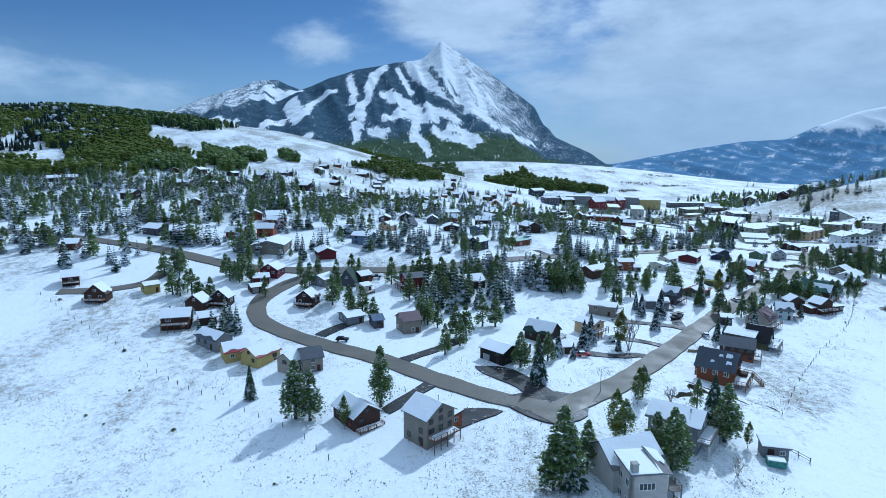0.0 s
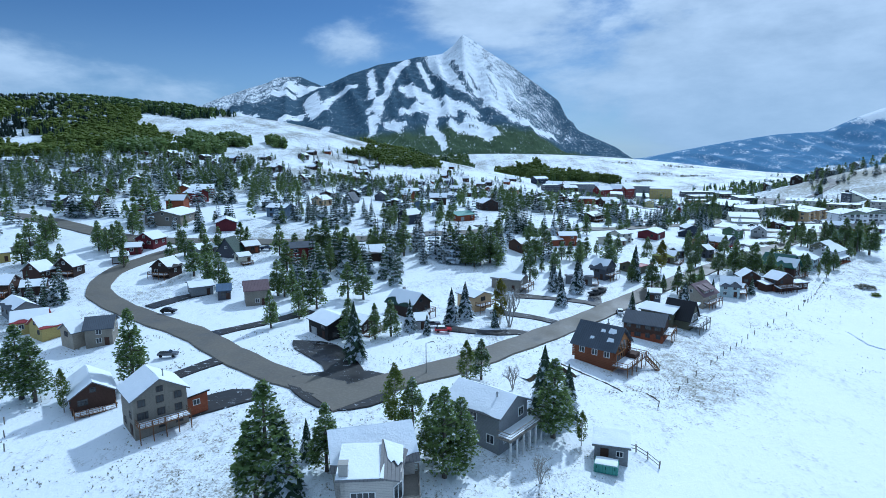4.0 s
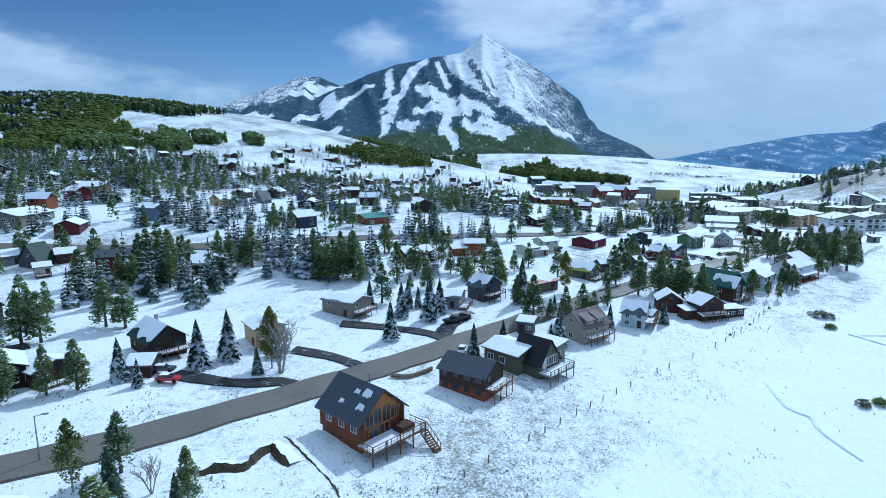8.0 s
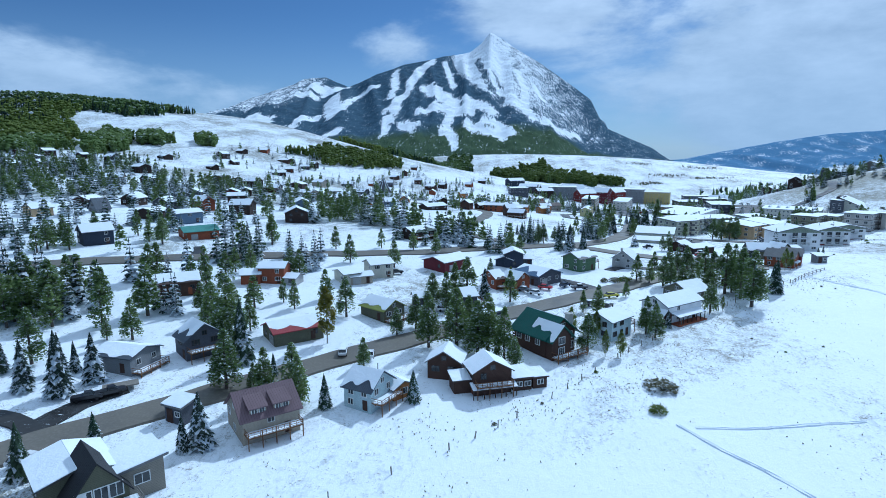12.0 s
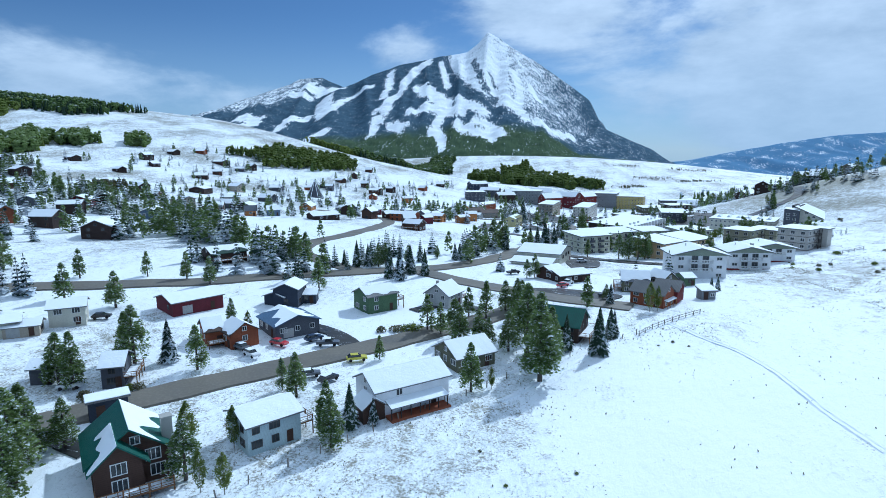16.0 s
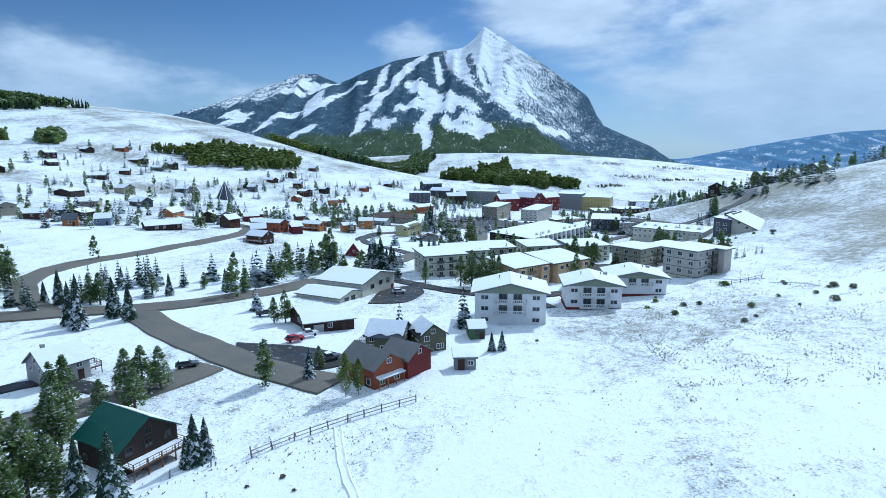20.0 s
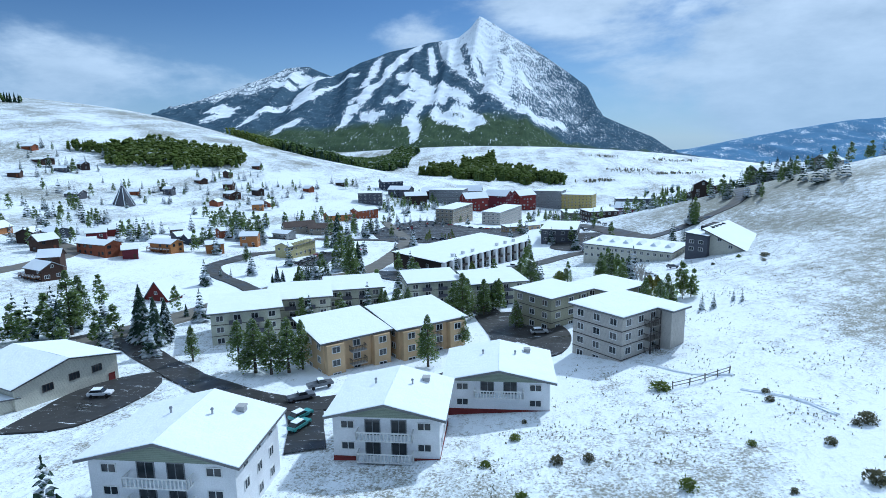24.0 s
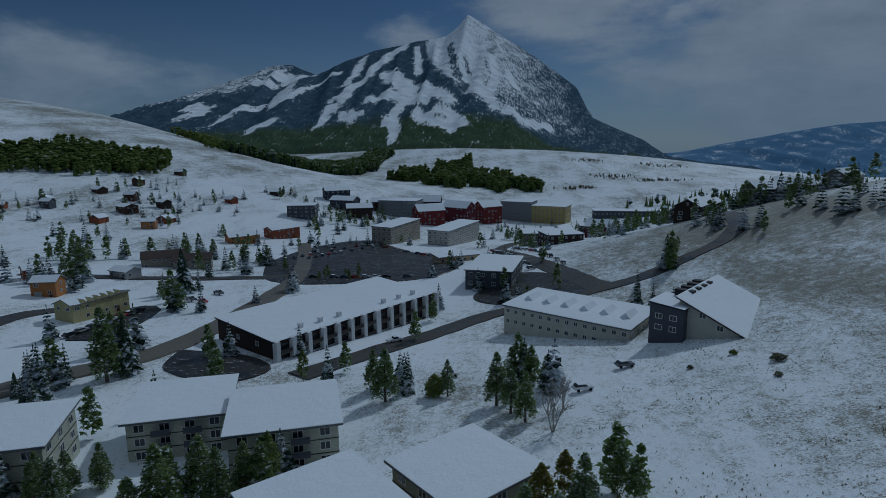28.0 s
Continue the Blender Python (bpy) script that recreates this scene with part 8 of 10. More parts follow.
plant("spruce", "far", [(208, 583, 9), (-79, 632, 5), (37, 635, 6), (-98, 638, 5), (342, 643, 8), (18, 649, 5), (-68, 662, 7), (-88, 669, 5), (-107, 672, 7), (33, 680, 7), (31, 682, 4), (-105, 683, 6), (-108, 692, 6), (-68, 692, 7), (-53, 698, 5), (-13, 705, 5), (15, 710, 6), (-62, 713, 6), (-41, 715, 7), (-48, 717, 6), (-58, 718, 7), (23, 719, 4), (-90, 725, 7), (-37, 733, 6), (46, 738, 5), (-100, 740, 6), (-56, 744, 7), (-83, 747, 7), (-88, 769, 7), (58, 770, 6)])
plant("spruce", "far", [(66, 792, 5), (-72, 793, 5), (51, 796, 6), (378, 810, 8), (53, 816, 5), (60, 816, 5), (371, 838, 8), (355, 841, 6), (369, 855, 7), (383, 879, 8), (364, 903, 9), (399, 907, 6)])
plant("snowy", "far", [(31, 219, 9), (37, 221, 9), (42, 221, 11), (40, 221, 12), (57, 225, 10), (35, 226, 13), (38, 227, 12), (33, 228, 10), (30, 228, 10), (38, 230, 10), (22, 230, 11), (47, 230, 9), (58, 231, 10), (42, 231, 12), (38, 232, 12), (76, 232, 7), (19, 233, 9), (27, 233, 9), (73, 233, 8), (17, 233, 12), (52, 234, 10), (75, 234, 9), (70, 235, 8), (28, 235, 11), (14, 235, 11), (23, 236, 10), (73, 236, 8), (43, 236, 12), (56, 236, 10), (20, 237, 10)])
plant("snowy", "far", [(29, 237, 10), (13, 238, 10), (16, 238, 11), (22, 240, 12), (38, 240, 10), (29, 241, 13), (17, 241, 10), (23, 242, 10), (12, 244, 11), (29, 246, 12), (15, 248, 9), (27, 248, 10), (54, 251, 11), (63, 252, 8), (64, 260, 11), (92, 272, 8), (94, 274, 8), (87, 274, 9), (85, 279, 10), (86, 286, 8), (92, 286, 10), (82, 286, 9), (90, 286, 9)])
plant("pine", "stand", [(-186, 312, 11), (-160, 313, 11), (-56, 313, 10), (-98, 313, 9), (-119, 314, 8), (-146, 315, 10), (-166, 315, 10), (-31, 316, 9), (-172, 316, 9), (-41, 318, 8), (-155, 318, 8), (-193, 318, 10), (150, 319, 7), (-79, 319, 8), (127, 319, 10), (-165, 319, 8), (-182, 319, 9), (-174, 320, 11), (-44, 321, 10), (-185, 321, 10), (136, 322, 9), (63, 323, 7), (71, 324, 9), (133, 324, 8), (-106, 324, 11), (150, 324, 10), (-157, 326, 9), (-178, 326, 8), (95, 326, 7), (-194, 326, 10)])
plant("pine", "stand", [(84, 326, 8), (-155, 326, 10), (91, 326, 9), (-40, 327, 7), (-197, 327, 10), (134, 328, 8), (143, 328, 8), (149, 329, 10), (-118, 329, 11), (-82, 329, 8), (130, 330, 9), (238, 331, 8), (99, 332, 12), (-61, 332, 10), (-140, 332, 8), (-64, 333, 9), (-110, 333, 8), (-138, 334, 9), (131, 334, 11), (-164, 334, 8), (64, 335, 7), (126, 335, 11), (87, 336, 9), (147, 337, 8), (124, 338, 10), (90, 339, 9), (140, 339, 8), (105, 339, 8), (-58, 340, 10), (24, 340, 7)])
plant("pine", "stand", [(127, 341, 11), (-183, 342, 8), (250, 342, 9), (92, 342, 8), (131, 342, 9), (134, 343, 8), (129, 344, 9), (99, 344, 8), (-50, 344, 9), (124, 344, 9), (35, 344, 9), (86, 344, 10), (135, 345, 11), (168, 345, 6), (130, 346, 9), (122, 346, 10), (132, 347, 10), (96, 347, 12), (40, 348, 7), (22, 348, 8), (-40, 348, 8), (16, 348, 8), (99, 349, 12), (-182, 349, 10), (200, 349, 6), (108, 349, 12), (-186, 350, 9), (132, 351, 10), (172, 351, 7), (-45, 351, 11)])
plant("pine", "stand", [(125, 351, 9), (-134, 352, 10), (128, 352, 8), (114, 354, 10), (88, 354, 10), (111, 354, 12), (132, 354, 9), (-143, 354, 8), (-11, 354, 10), (10, 355, 8), (81, 355, 10), (181, 355, 7), (-71, 356, 9), (186, 356, 9), (106, 357, 14), (96, 358, 13), (-143, 358, 8), (-127, 358, 7), (179, 358, 10), (102, 358, 6), (111, 359, 11), (189, 359, 9), (109, 359, 8), (46, 360, 6), (89, 361, 11), (-51, 362, 6), (97, 363, 7), (93, 363, 11), (-58, 363, 6), (82, 363, 9)])
plant("pine", "stand", [(107, 364, 9), (104, 364, 14), (23, 364, 7), (-170, 365, 9), (120, 365, 8), (190, 365, 7), (-58, 366, 8), (102, 366, 8), (-123, 366, 8), (84, 368, 9), (77, 368, 10), (180, 369, 8), (80, 370, 9), (111, 370, 7), (92, 370, 11), (-55, 370, 7), (187, 371, 8), (87, 371, 11), (116, 371, 6), (-58, 372, 8), (3, 372, 6), (-52, 372, 8), (61, 372, 9), (72, 372, 10), (-76, 373, 7), (78, 373, 10), (100, 373, 11), (86, 374, 10), (74, 374, 9), (-67, 374, 9)])
plant("pine", "stand", [(-15, 374, 10), (189, 375, 10), (77, 376, 13), (175, 376, 8), (-36, 376, 7), (82, 376, 12), (26, 377, 7), (181, 377, 9), (96, 377, 10), (67, 377, 10), (191, 378, 8), (71, 378, 10), (186, 379, 8), (194, 380, 7), (188, 380, 7), (-50, 380, 8), (6, 380, 8), (92, 381, 11), (191, 381, 8), (73, 382, 11), (90, 382, 12), (75, 384, 10), (86, 385, 14), (-114, 386, 7), (188, 387, 7), (-47, 387, 6), (198, 388, 8), (84, 388, 10), (43, 388, 8)])
plant("pine", "stand", [(187, 389, 9), (129, 389, 8), (-78, 390, 7), (47, 390, 9), (-27, 390, 6), (192, 391, 9), (188, 391, 7), (186, 392, 8), (-76, 392, 8), (209, 393, 8), (190, 395, 10), (-45, 395, 10), (198, 396, 8), (187, 396, 7), (225, 396, 8), (-48, 396, 8), (-113, 396, 10), (215, 397, 8), (81, 398, 11), (194, 398, 8), (-50, 398, 10), (190, 398, 8), (-144, 398, 8), (212, 399, 8), (196, 400, 9), (-40, 400, 8), (199, 401, 10), (191, 402, 9), (-24, 402, 7), (-80, 403, 10)])
plant("pine", "stand", [(212, 404, 8), (-89, 404, 9), (-35, 404, 10), (194, 406, 7), (156, 407, 9), (-92, 407, 8), (194, 408, 8), (200, 408, 8), (-134, 409, 8), (21, 409, 7), (-29, 410, 8), (-22, 410, 8), (-19, 410, 7), (193, 410, 9), (253, 410, 8), (34, 414, 8), (202, 414, 7), (250, 417, 9), (247, 420, 8), (26, 421, 8), (221, 422, 8), (-6, 423, 8), (-32, 425, 8), (21, 425, 7), (-126, 425, 8), (193, 425, 9), (211, 428, 7), (253, 430, 7), (-156, 430, 9), (-49, 431, 7)])
plant("pine", "stand", [(-168, 432, 8), (-1, 432, 7), (-17, 433, 7), (259, 434, 9), (-151, 434, 8), (-123, 434, 9), (281, 435, 9), (26, 436, 6), (292, 438, 8), (34, 439, 9), (-91, 440, 7), (250, 442, 10), (-46, 443, 9), (-10, 443, 6), (-19, 444, 6), (-15, 444, 8), (26, 444, 7), (292, 444, 7), (236, 444, 7), (286, 447, 9), (-139, 448, 7), (-128, 448, 9), (293, 449, 7), (-12, 450, 6), (297, 452, 9), (-158, 452, 9), (-0, 453, 6), (257, 453, 9), (18, 455, 7), (4, 456, 7)])
plant("pine", "stand", [(-159, 457, 8), (203, 457, 8), (98, 457, 7), (-11, 460, 9), (92, 461, 8), (-155, 462, 8), (-96, 462, 8), (-33, 464, 8), (261, 464, 8), (-116, 464, 8), (20, 465, 9), (120, 468, 8), (-18, 468, 8), (122, 469, 8), (-126, 469, 7), (-6, 471, 7), (80, 471, 6), (-131, 471, 8), (107, 473, 7), (-33, 474, 8), (-10, 474, 8), (85, 474, 6), (304, 475, 7), (-4, 476, 8), (209, 476, 8), (-144, 477, 8), (-14, 478, 6), (-37, 478, 10), (-166, 479, 8), (-178, 479, 8)])
plant("pine", "stand", [(264, 480, 7), (84, 480, 7), (287, 481, 8), (-182, 482, 8), (-36, 482, 6), (-93, 482, 10), (303, 483, 6), (262, 483, 8), (-155, 484, 9), (-172, 485, 8), (33, 486, 7), (116, 490, 7), (119, 491, 8), (126, 492, 7), (-30, 492, 6), (-132, 493, 8), (106, 493, 7), (-135, 493, 8), (-148, 494, 9), (255, 494, 8), (259, 496, 8), (122, 497, 7), (63, 497, 8), (-5, 498, 9), (275, 498, 7), (-129, 499, 9), (76, 500, 7), (121, 501, 7), (124, 502, 7), (-163, 503, 10)])
plant("pine", "stand", [(-186, 505, 7), (-156, 506, 9), (67, 506, 7), (300, 512, 8), (-123, 513, 9), (-138, 513, 8), (-169, 514, 6), (65, 516, 6), (118, 520, 6), (-8, 520, 8), (-145, 521, 8), (76, 521, 7), (-10, 524, 6), (281, 524, 8), (-21, 528, 5), (233, 531, 8), (302, 532, 8), (-135, 535, 10), (83, 537, 8), (87, 540, 7), (76, 542, 7), (-118, 543, 10), (244, 544, 6), (326, 544, 8), (302, 546, 8), (71, 546, 6), (329, 547, 6), (132, 548, 7), (95, 549, 8), (-134, 549, 7)])
plant("pine", "stand", [(430, 552, 10), (-3, 552, 5), (64, 552, 7), (82, 552, 6), (137, 553, 6), (425, 557, 7), (-135, 558, 8), (422, 558, 11), (431, 559, 7), (53, 560, 9), (-3, 560, 5), (-31, 561, 8), (82, 562, 9), (-16, 563, 6), (248, 563, 8), (403, 564, 7), (92, 564, 7), (7, 564, 6), (322, 566, 8), (248, 567, 9), (313, 568, 8), (134, 570, 8), (59, 570, 8), (55, 571, 7), (423, 572, 10), (405, 573, 8), (84, 574, 6), (77, 575, 6), (401, 575, 9), (70, 575, 9)])
plant("pine", "stand", [(28, 576, 9), (435, 576, 9), (74, 578, 6), (-40, 578, 7), (408, 579, 8), (323, 581, 6), (440, 581, 8), (-35, 581, 5), (62, 582, 6), (-9, 584, 7), (-23, 585, 6), (419, 585, 8), (321, 587, 8), (148, 588, 10), (424, 588, 11), (-8, 589, 7), (137, 589, 6), (325, 590, 9), (37, 590, 7), (399, 591, 10), (35, 591, 8), (133, 593, 9), (-30, 593, 5), (-16, 593, 6), (294, 594, 7), (20, 594, 7), (147, 594, 10), (310, 595, 6), (-45, 596, 6), (-14, 598, 6)])
plant("pine", "stand", [(402, 599, 8), (-18, 601, 8), (337, 602, 8), (400, 604, 8), (322, 604, 8), (134, 605, 8), (396, 607, 10), (325, 607, 8), (136, 607, 8), (436, 608, 10), (127, 608, 8), (-38, 612, 6), (137, 612, 9), (-45, 613, 7), (404, 618, 8), (124, 619, 9), (315, 620, 7), (26, 622, 7), (400, 623, 10), (135, 626, 7), (408, 627, 10), (108, 631, 10), (53, 636, 7), (115, 638, 10), (16, 639, 9), (94, 643, 8), (120, 647, 9), (112, 651, 8), (-17, 652, 8), (209, 658, 7)])
plant("pine", "stand", [(50, 660, 6), (220, 674, 8), (208, 682, 7), (33, 691, 6), (9, 695, 8), (224, 695, 8), (114, 698, 6), (9, 698, 8), (207, 705, 9), (8, 705, 7), (121, 712, 5), (104, 712, 6), (117, 718, 6), (85, 720, 6), (227, 720, 6), (42, 723, 9), (19, 725, 6), (59, 726, 7), (38, 732, 7), (105, 733, 7), (98, 736, 6), (68, 738, 8), (261, 739, 8), (255, 744, 6), (71, 750, 4), (109, 750, 4), (136, 756, 5), (111, 756, 7), (122, 761, 6), (69, 763, 4)])
plant("pine", "stand", [(96, 763, 5), (120, 767, 4), (132, 768, 6), (73, 771, 6), (105, 773, 5), (87, 773, 6), (82, 775, 6), (84, 777, 6), (96, 785, 4), (89, 791, 7), (278, 793, 9), (172, 799, 9), (313, 805, 9), (170, 805, 9), (171, 809, 9), (118, 811, 8), (285, 812, 8), (166, 815, 8), (336, 816, 7), (174, 821, 7), (162, 823, 9), (162, 829, 9), (278, 830, 7), (287, 836, 8), (202, 840, 7), (184, 841, 9), (300, 843, 7), (190, 854, 10), (196, 855, 8), (217, 860, 9)])
plant("pine", "stand", [(316, 860, 9), (347, 864, 6), (203, 867, 9), (219, 869, 8), (208, 872, 9), (292, 874, 6), (206, 880, 10), (322, 883, 7), (391, 887, 8), (416, 901, 7), (519, 1017, 8), (533, 1031, 11), (529, 1053, 9), (643, 1144, 8), (702, 1236, 10), (716, 1238, 9), (738, 1262, 7)])
plant("pine", "stand", [(167, 524, 8), (166, 524, 8), (176, 557, 12), (171, 557, 10), (169, 561, 10), (176, 556, 12), (173, 562, 10), (214, 496, 9), (233, 470, 9), (233, 468, 7), (234, 473, 10), (236, 472, 8), (232, 459, 8), (232, 459, 7), (214, 547, 6), (213, 543, 6), (233, 492, 10), (235, 493, 10), (236, 496, 11), (233, 492, 10), (226, 529, 10), (228, 529, 9), (223, 533, 12), (163, 647, 8), (161, 641, 7), (167, 638, 10), (302, 611, 6), (299, 614, 8), (300, 614, 8), (303, 623, 7)])
plant("pine", "stand", [(323, 585, 7), (326, 581, 6), (321, 586, 8), (289, 487, 7), (303, 479, 7), (299, 481, 7), (302, 480, 7), (373, 556, 12), (372, 557, 11), (372, 553, 10), (372, 557, 8), (373, 556, 12), (250, 714, 5), (245, 715, 6), (246, 700, 6), (182, 663, 8), (186, 678, 9), (186, 667, 8), (157, 692, 7), (164, 683, 9), (325, 480, 10), (326, 478, 9), (326, 479, 8), (330, 472, 8), (331, 472, 10), (327, 475, 8), (337, 433, 7), (335, 435, 9), (65, 567, 7), (62, 563, 6)])
plant("pine", "stand", [(58, 576, 8), (47, 601, 10), (42, 609, 11), (46, 598, 11), (123, 538, 5), (121, 536, 6), (125, 538, 6), (90, 564, 7), (89, 562, 8), (87, 565, 7), (88, 571, 7), (59, 672, 5), (55, 673, 7), (57, 677, 7), (105, 803, 8), (101, 795, 8), (105, 791, 6), (137, 861, 6), (134, 853, 8), (169, 836, 6), (163, 830, 7), (166, 837, 6), (163, 824, 7), (216, 800, 8), (214, 805, 7), (216, 810, 9), (211, 795, 8)])
plant("aspen", "far", [(376, 564, 7), (375, 568, 6), (379, 571, 6), (376, 572, 7), (252, 583, 5), (263, 586, 5), (252, 590, 5), (265, 591, 4), (252, 594, 6), (260, 595, 4), (258, 598, 4), (263, 600, 6)])


def tree_stand(name, kind, mat, spots, label, seed):
    """The many trees between the houses farther up, joined into one mesh a kind."""
    rnd = random.Random(seed)
    vs, fs, off = [], [], 0
    cache = []
    for e in TREES[(kind, "stand")]:
        for o in e.children:
            if o.name.startswith("crown"):
                me = o.data.copy()
                bm = bmesh.new()
                bm.from_mesh(me)
                bmesh.ops.triangulate(bm, faces=bm.faces[:])
                bm.to_mesh(me)
                bm.free()
                v = np.empty(len(me.vertices) * 3, np.float32)
                me.vertices.foreach_get("co", v)
                f = np.empty(len(me.polygons) * 3, np.int32)
                me.polygons.foreach_get("vertices", f)
                cache.append((v.reshape(-1, 3), f.reshape(-1, 3)))
                bpy.data.meshes.remove(me)
    for x, y, h in spots:
        v, f = rnd.choice(cache)
        a, k, w = rnd.uniform(0, 6.28), h / 10, h / 10 * rnd.uniform(1.0, 1.45)
        c, s_ = math.cos(a) * w, math.sin(a) * w
        vs.append(np.stack([v[:, 0] * c - v[:, 1] * s_ + x, v[:, 0] * s_ + v[:, 1] * c + y, v[:, 2] * k + gz(x, y)], 1))
        fs.append(f + off)
        off += len(v)
    me = bpy.data.meshes.new(name)
    v, f = np.concatenate(vs), np.concatenate(fs)
    me.vertices.add(len(v))
    me.vertices.foreach_set("co", v.ravel())
    me.loops.add(f.size)
    me.loops.foreach_set("vertex_index", f.ravel())
    me.polygons.add(len(f))
    me.polygons.foreach_set("loop_start", np.arange(0, f.size, 3))
    me.update(calc_edges=True)
    me.materials.append(mat)
    tagged(new(name, me), label, "trees", kind="stuff")


def scattered(n, x0, x1, y0, y1, seed, lo=6.5, hi=12.0):
    """More pines in loose groups among the houses, clear of buildings and roads."""
    rnd = random.Random(seed)
    k = 0
    while k < n:
        cx, cy = rnd.uniform(x0, x1), rnd.uniform(y0, y1)
        for _ in range(rnd.randint(2, 9)):
            x, y = cx + rnd.gauss(0, 6), cy + rnd.gauss(0, 7)
            k += 1
            if not built_over(x, y, 2.0) and not paved(x, y, 1.5):
                STAND.append((x, y, rnd.uniform(lo, hi)))


def round_houses(seed, far):
    """Trees that grow close round the farther houses."""
    rnd = random.Random(seed)
    for m, a, b, c, d in FOOT:
        p = m.inverted().translation
        if p.y < far or p.y > 900 or p.x > min(130, 20 + 0.4 * (p.y - 250)):
            continue
        for _ in range(rnd.randint(1, 5)):
            t, r = rnd.uniform(0, 6.28), rnd.uniform(7, 17)
            x, y = p.x + math.cos(t) * r, p.y + math.sin(t) * r
            if not built_over(x, y, 1.6) and not paved(x, y, 1.5):
                STAND.append((x, y, rnd.uniform(4.5, 10.5)))


scattered(620, -330, -60, 225, 520, 5)
scattered(330, -330, -120, 300, 560, 15, 7, 12)
scattered(260, -150, 90, 290, 480, 6)
scattered(80, 130, 228, 500, 640, 7, 6, 11)
scattered(110, 310, 400, 560, 860, 8, 6, 11)
scattered(50, 170, 240, 690, 860, 9, 6, 11)
scattered(70, 395, 520, 610, 720, 10, 8, 13)
round_houses(12, 250)
OPEN = ((78, 318, 28, 21), (86, 336, 20, 20), (48, 252, 22, 21), (152, 392, 20, 45), (172, 356, 17, 18))
STAND = [p for p in STAND if not any(((p[0] - a) / r) ** 2 + ((p[1] - b) / q) ** 2 < 1 for a, b, r, q in OPEN)]
STAND_KINDS = ([], [], [])
for i, spot in enumerate(STAND):
    STAND_KINDS[(0, 1, 2, 0, 1, 1, 0)[(i * 5 + int(spot[0] / 14)) % 7]].append(spot)
tree_stand("pine_stand", "pine", PINE, STAND_KINDS[0], "many dark green pines between snowy village houses", 8)
tree_stand("spruce_stand", "spruce", SPRUCE, STAND_KINDS[1], "many dark spruces between snowy village houses", 9)
tree_stand("snowy_spruce_stand", "snowy", SPRUCE_WHITE, STAND_KINDS[2], "many snow-laden spruces between the village houses", 10)
for lot in TREES.values():
    for e in lot:
        for o in (*e.children, e):
            bpy.data.objects.remove(o, do_unlink=True)


def wood(name, label, patches, lo, hi, mat, mat2, seed, spiky=0.3):
    """A far wood: many small trees in oval patches (x, y, rx, ry, turn, count), as one mesh."""
    rnd = random.Random(seed)
    verts, faces, mats = [], [], []
    for cx, cy, rx, ry, turn, n in patches:
        ct, st = math.cos(radians(turn)), math.sin(radians(turn))
        for _ in range(int(n)):
            r, a = math.sqrt(rnd.random()), rnd.uniform(0, 6.283)
            r *= 0.8 + 0.2 * math.sin(a * 5 + cx) + 0.12 * math.sin(a * 11)
            u, v = rx * r * math.cos(a), ry * r * math.sin(a)
            x, y = cx + u * ct - v * st, cy + u * st + v * ct
            z = gz(x, y)
            h = rnd.uniform(lo, hi)
            m = 0 if rnd.random() > spiky else 1
            lay = 3 if m else 4
            for k in range(lay):
                b = len(verts)
                if m:
                    z0, z1, w = z + h * 0.25 * k, z + h * (0.55 + 0.23 * k), h * 0.2 * (1 - 0.25 * k)
                else:
                    z0, z1, w = z + h * (0.12 + 0.2 * k), z + h * (0.5 + 0.17 * k), h * 0.24 * rnd.uniform(0.6, 1.2)
                dx, dy = (0, 0) if m else (rnd.uniform(-1, 1) * h * 0.14, rnd.uniform(-1, 1) * h * 0.14)
                t = rnd.uniform(0, 6.3)
                zm = z0 if m else (z0 + z1) / 2
                for j in range(5):
                    ww = w * rnd.uniform(0.7, 1.25)
                    verts.append((x + dx + ww * math.cos(t + j * 1.2566), y + dy + ww * math.sin(t + j * 1.2566), zm + rnd.uniform(-0.3, 0.3)))
                verts.append((x + dx, y + dy, z1))
                verts.append((x + dx, y + dy, z0 - (0 if m else 0.4)))
                for j in range(5):
                    faces.append((b + j, b + (j + 1) % 5, b + 5))
                    faces.append((b + (j + 1) % 5, b + j, b + 6))
                    mats += [m, m]
    me = bpy.data.meshes.new(name)
    me.from_pydata(verts, [], faces)
    me.materials.append(mat)
    me.materials.append(mat2)
    me.polygons.foreach_set("material_index", mats)
    me.update()
    return tagged(new(name, me), label, "wood", kind="stuff")


wood("aspen_wood", "dense green aspen wood on the snowy hillside", [(-32, 832, 48, 86, -28, 900), (0, 830, 30, 50, -28, 200)], 7, 11, ASPEN, PINE, 1, 0.2)
wood("aspen_wood", "broad belt of green aspens below the mountain", [(240, 1305, 46, 165, 0, 1300), (172, 1305, 34, 60, 0, 330), (305, 1240, 38, 110, 6, 600), (352, 1190, 20, 60, 10, 130)], 10, 17, ASPEN, PINE, 2, 0.4)
wood("mountain_foot_wood", "tongue of dark green wood reaching down to the meadow", [(25, 1290, 55, 230, -6, 2400), (60, 1450, 40, 180, 0, 1200)], 10, 17, PINE, SPRUCE, 8, 0.45)
wood("mountain_foot_wood", "olive green aspens behind the hill shoulder", [(-60, 1180, 70, 120, 10, 900)], 8, 13, ASPEN, PINE, 9, 0.25)
wood("hillside_wood", "olive green aspen wood covering the long hillside", [(-385, 735, 70, 170, 28, 1300), (-300, 640, 55, 70, 20, 480), (-470, 560, 100, 50, 0, 520), (-560, 760, 100, 130, 20, 700), (-330, 520, 90, 30, 10, 420)], 7, 12, ASPEN, PINE, 3, 0.2)
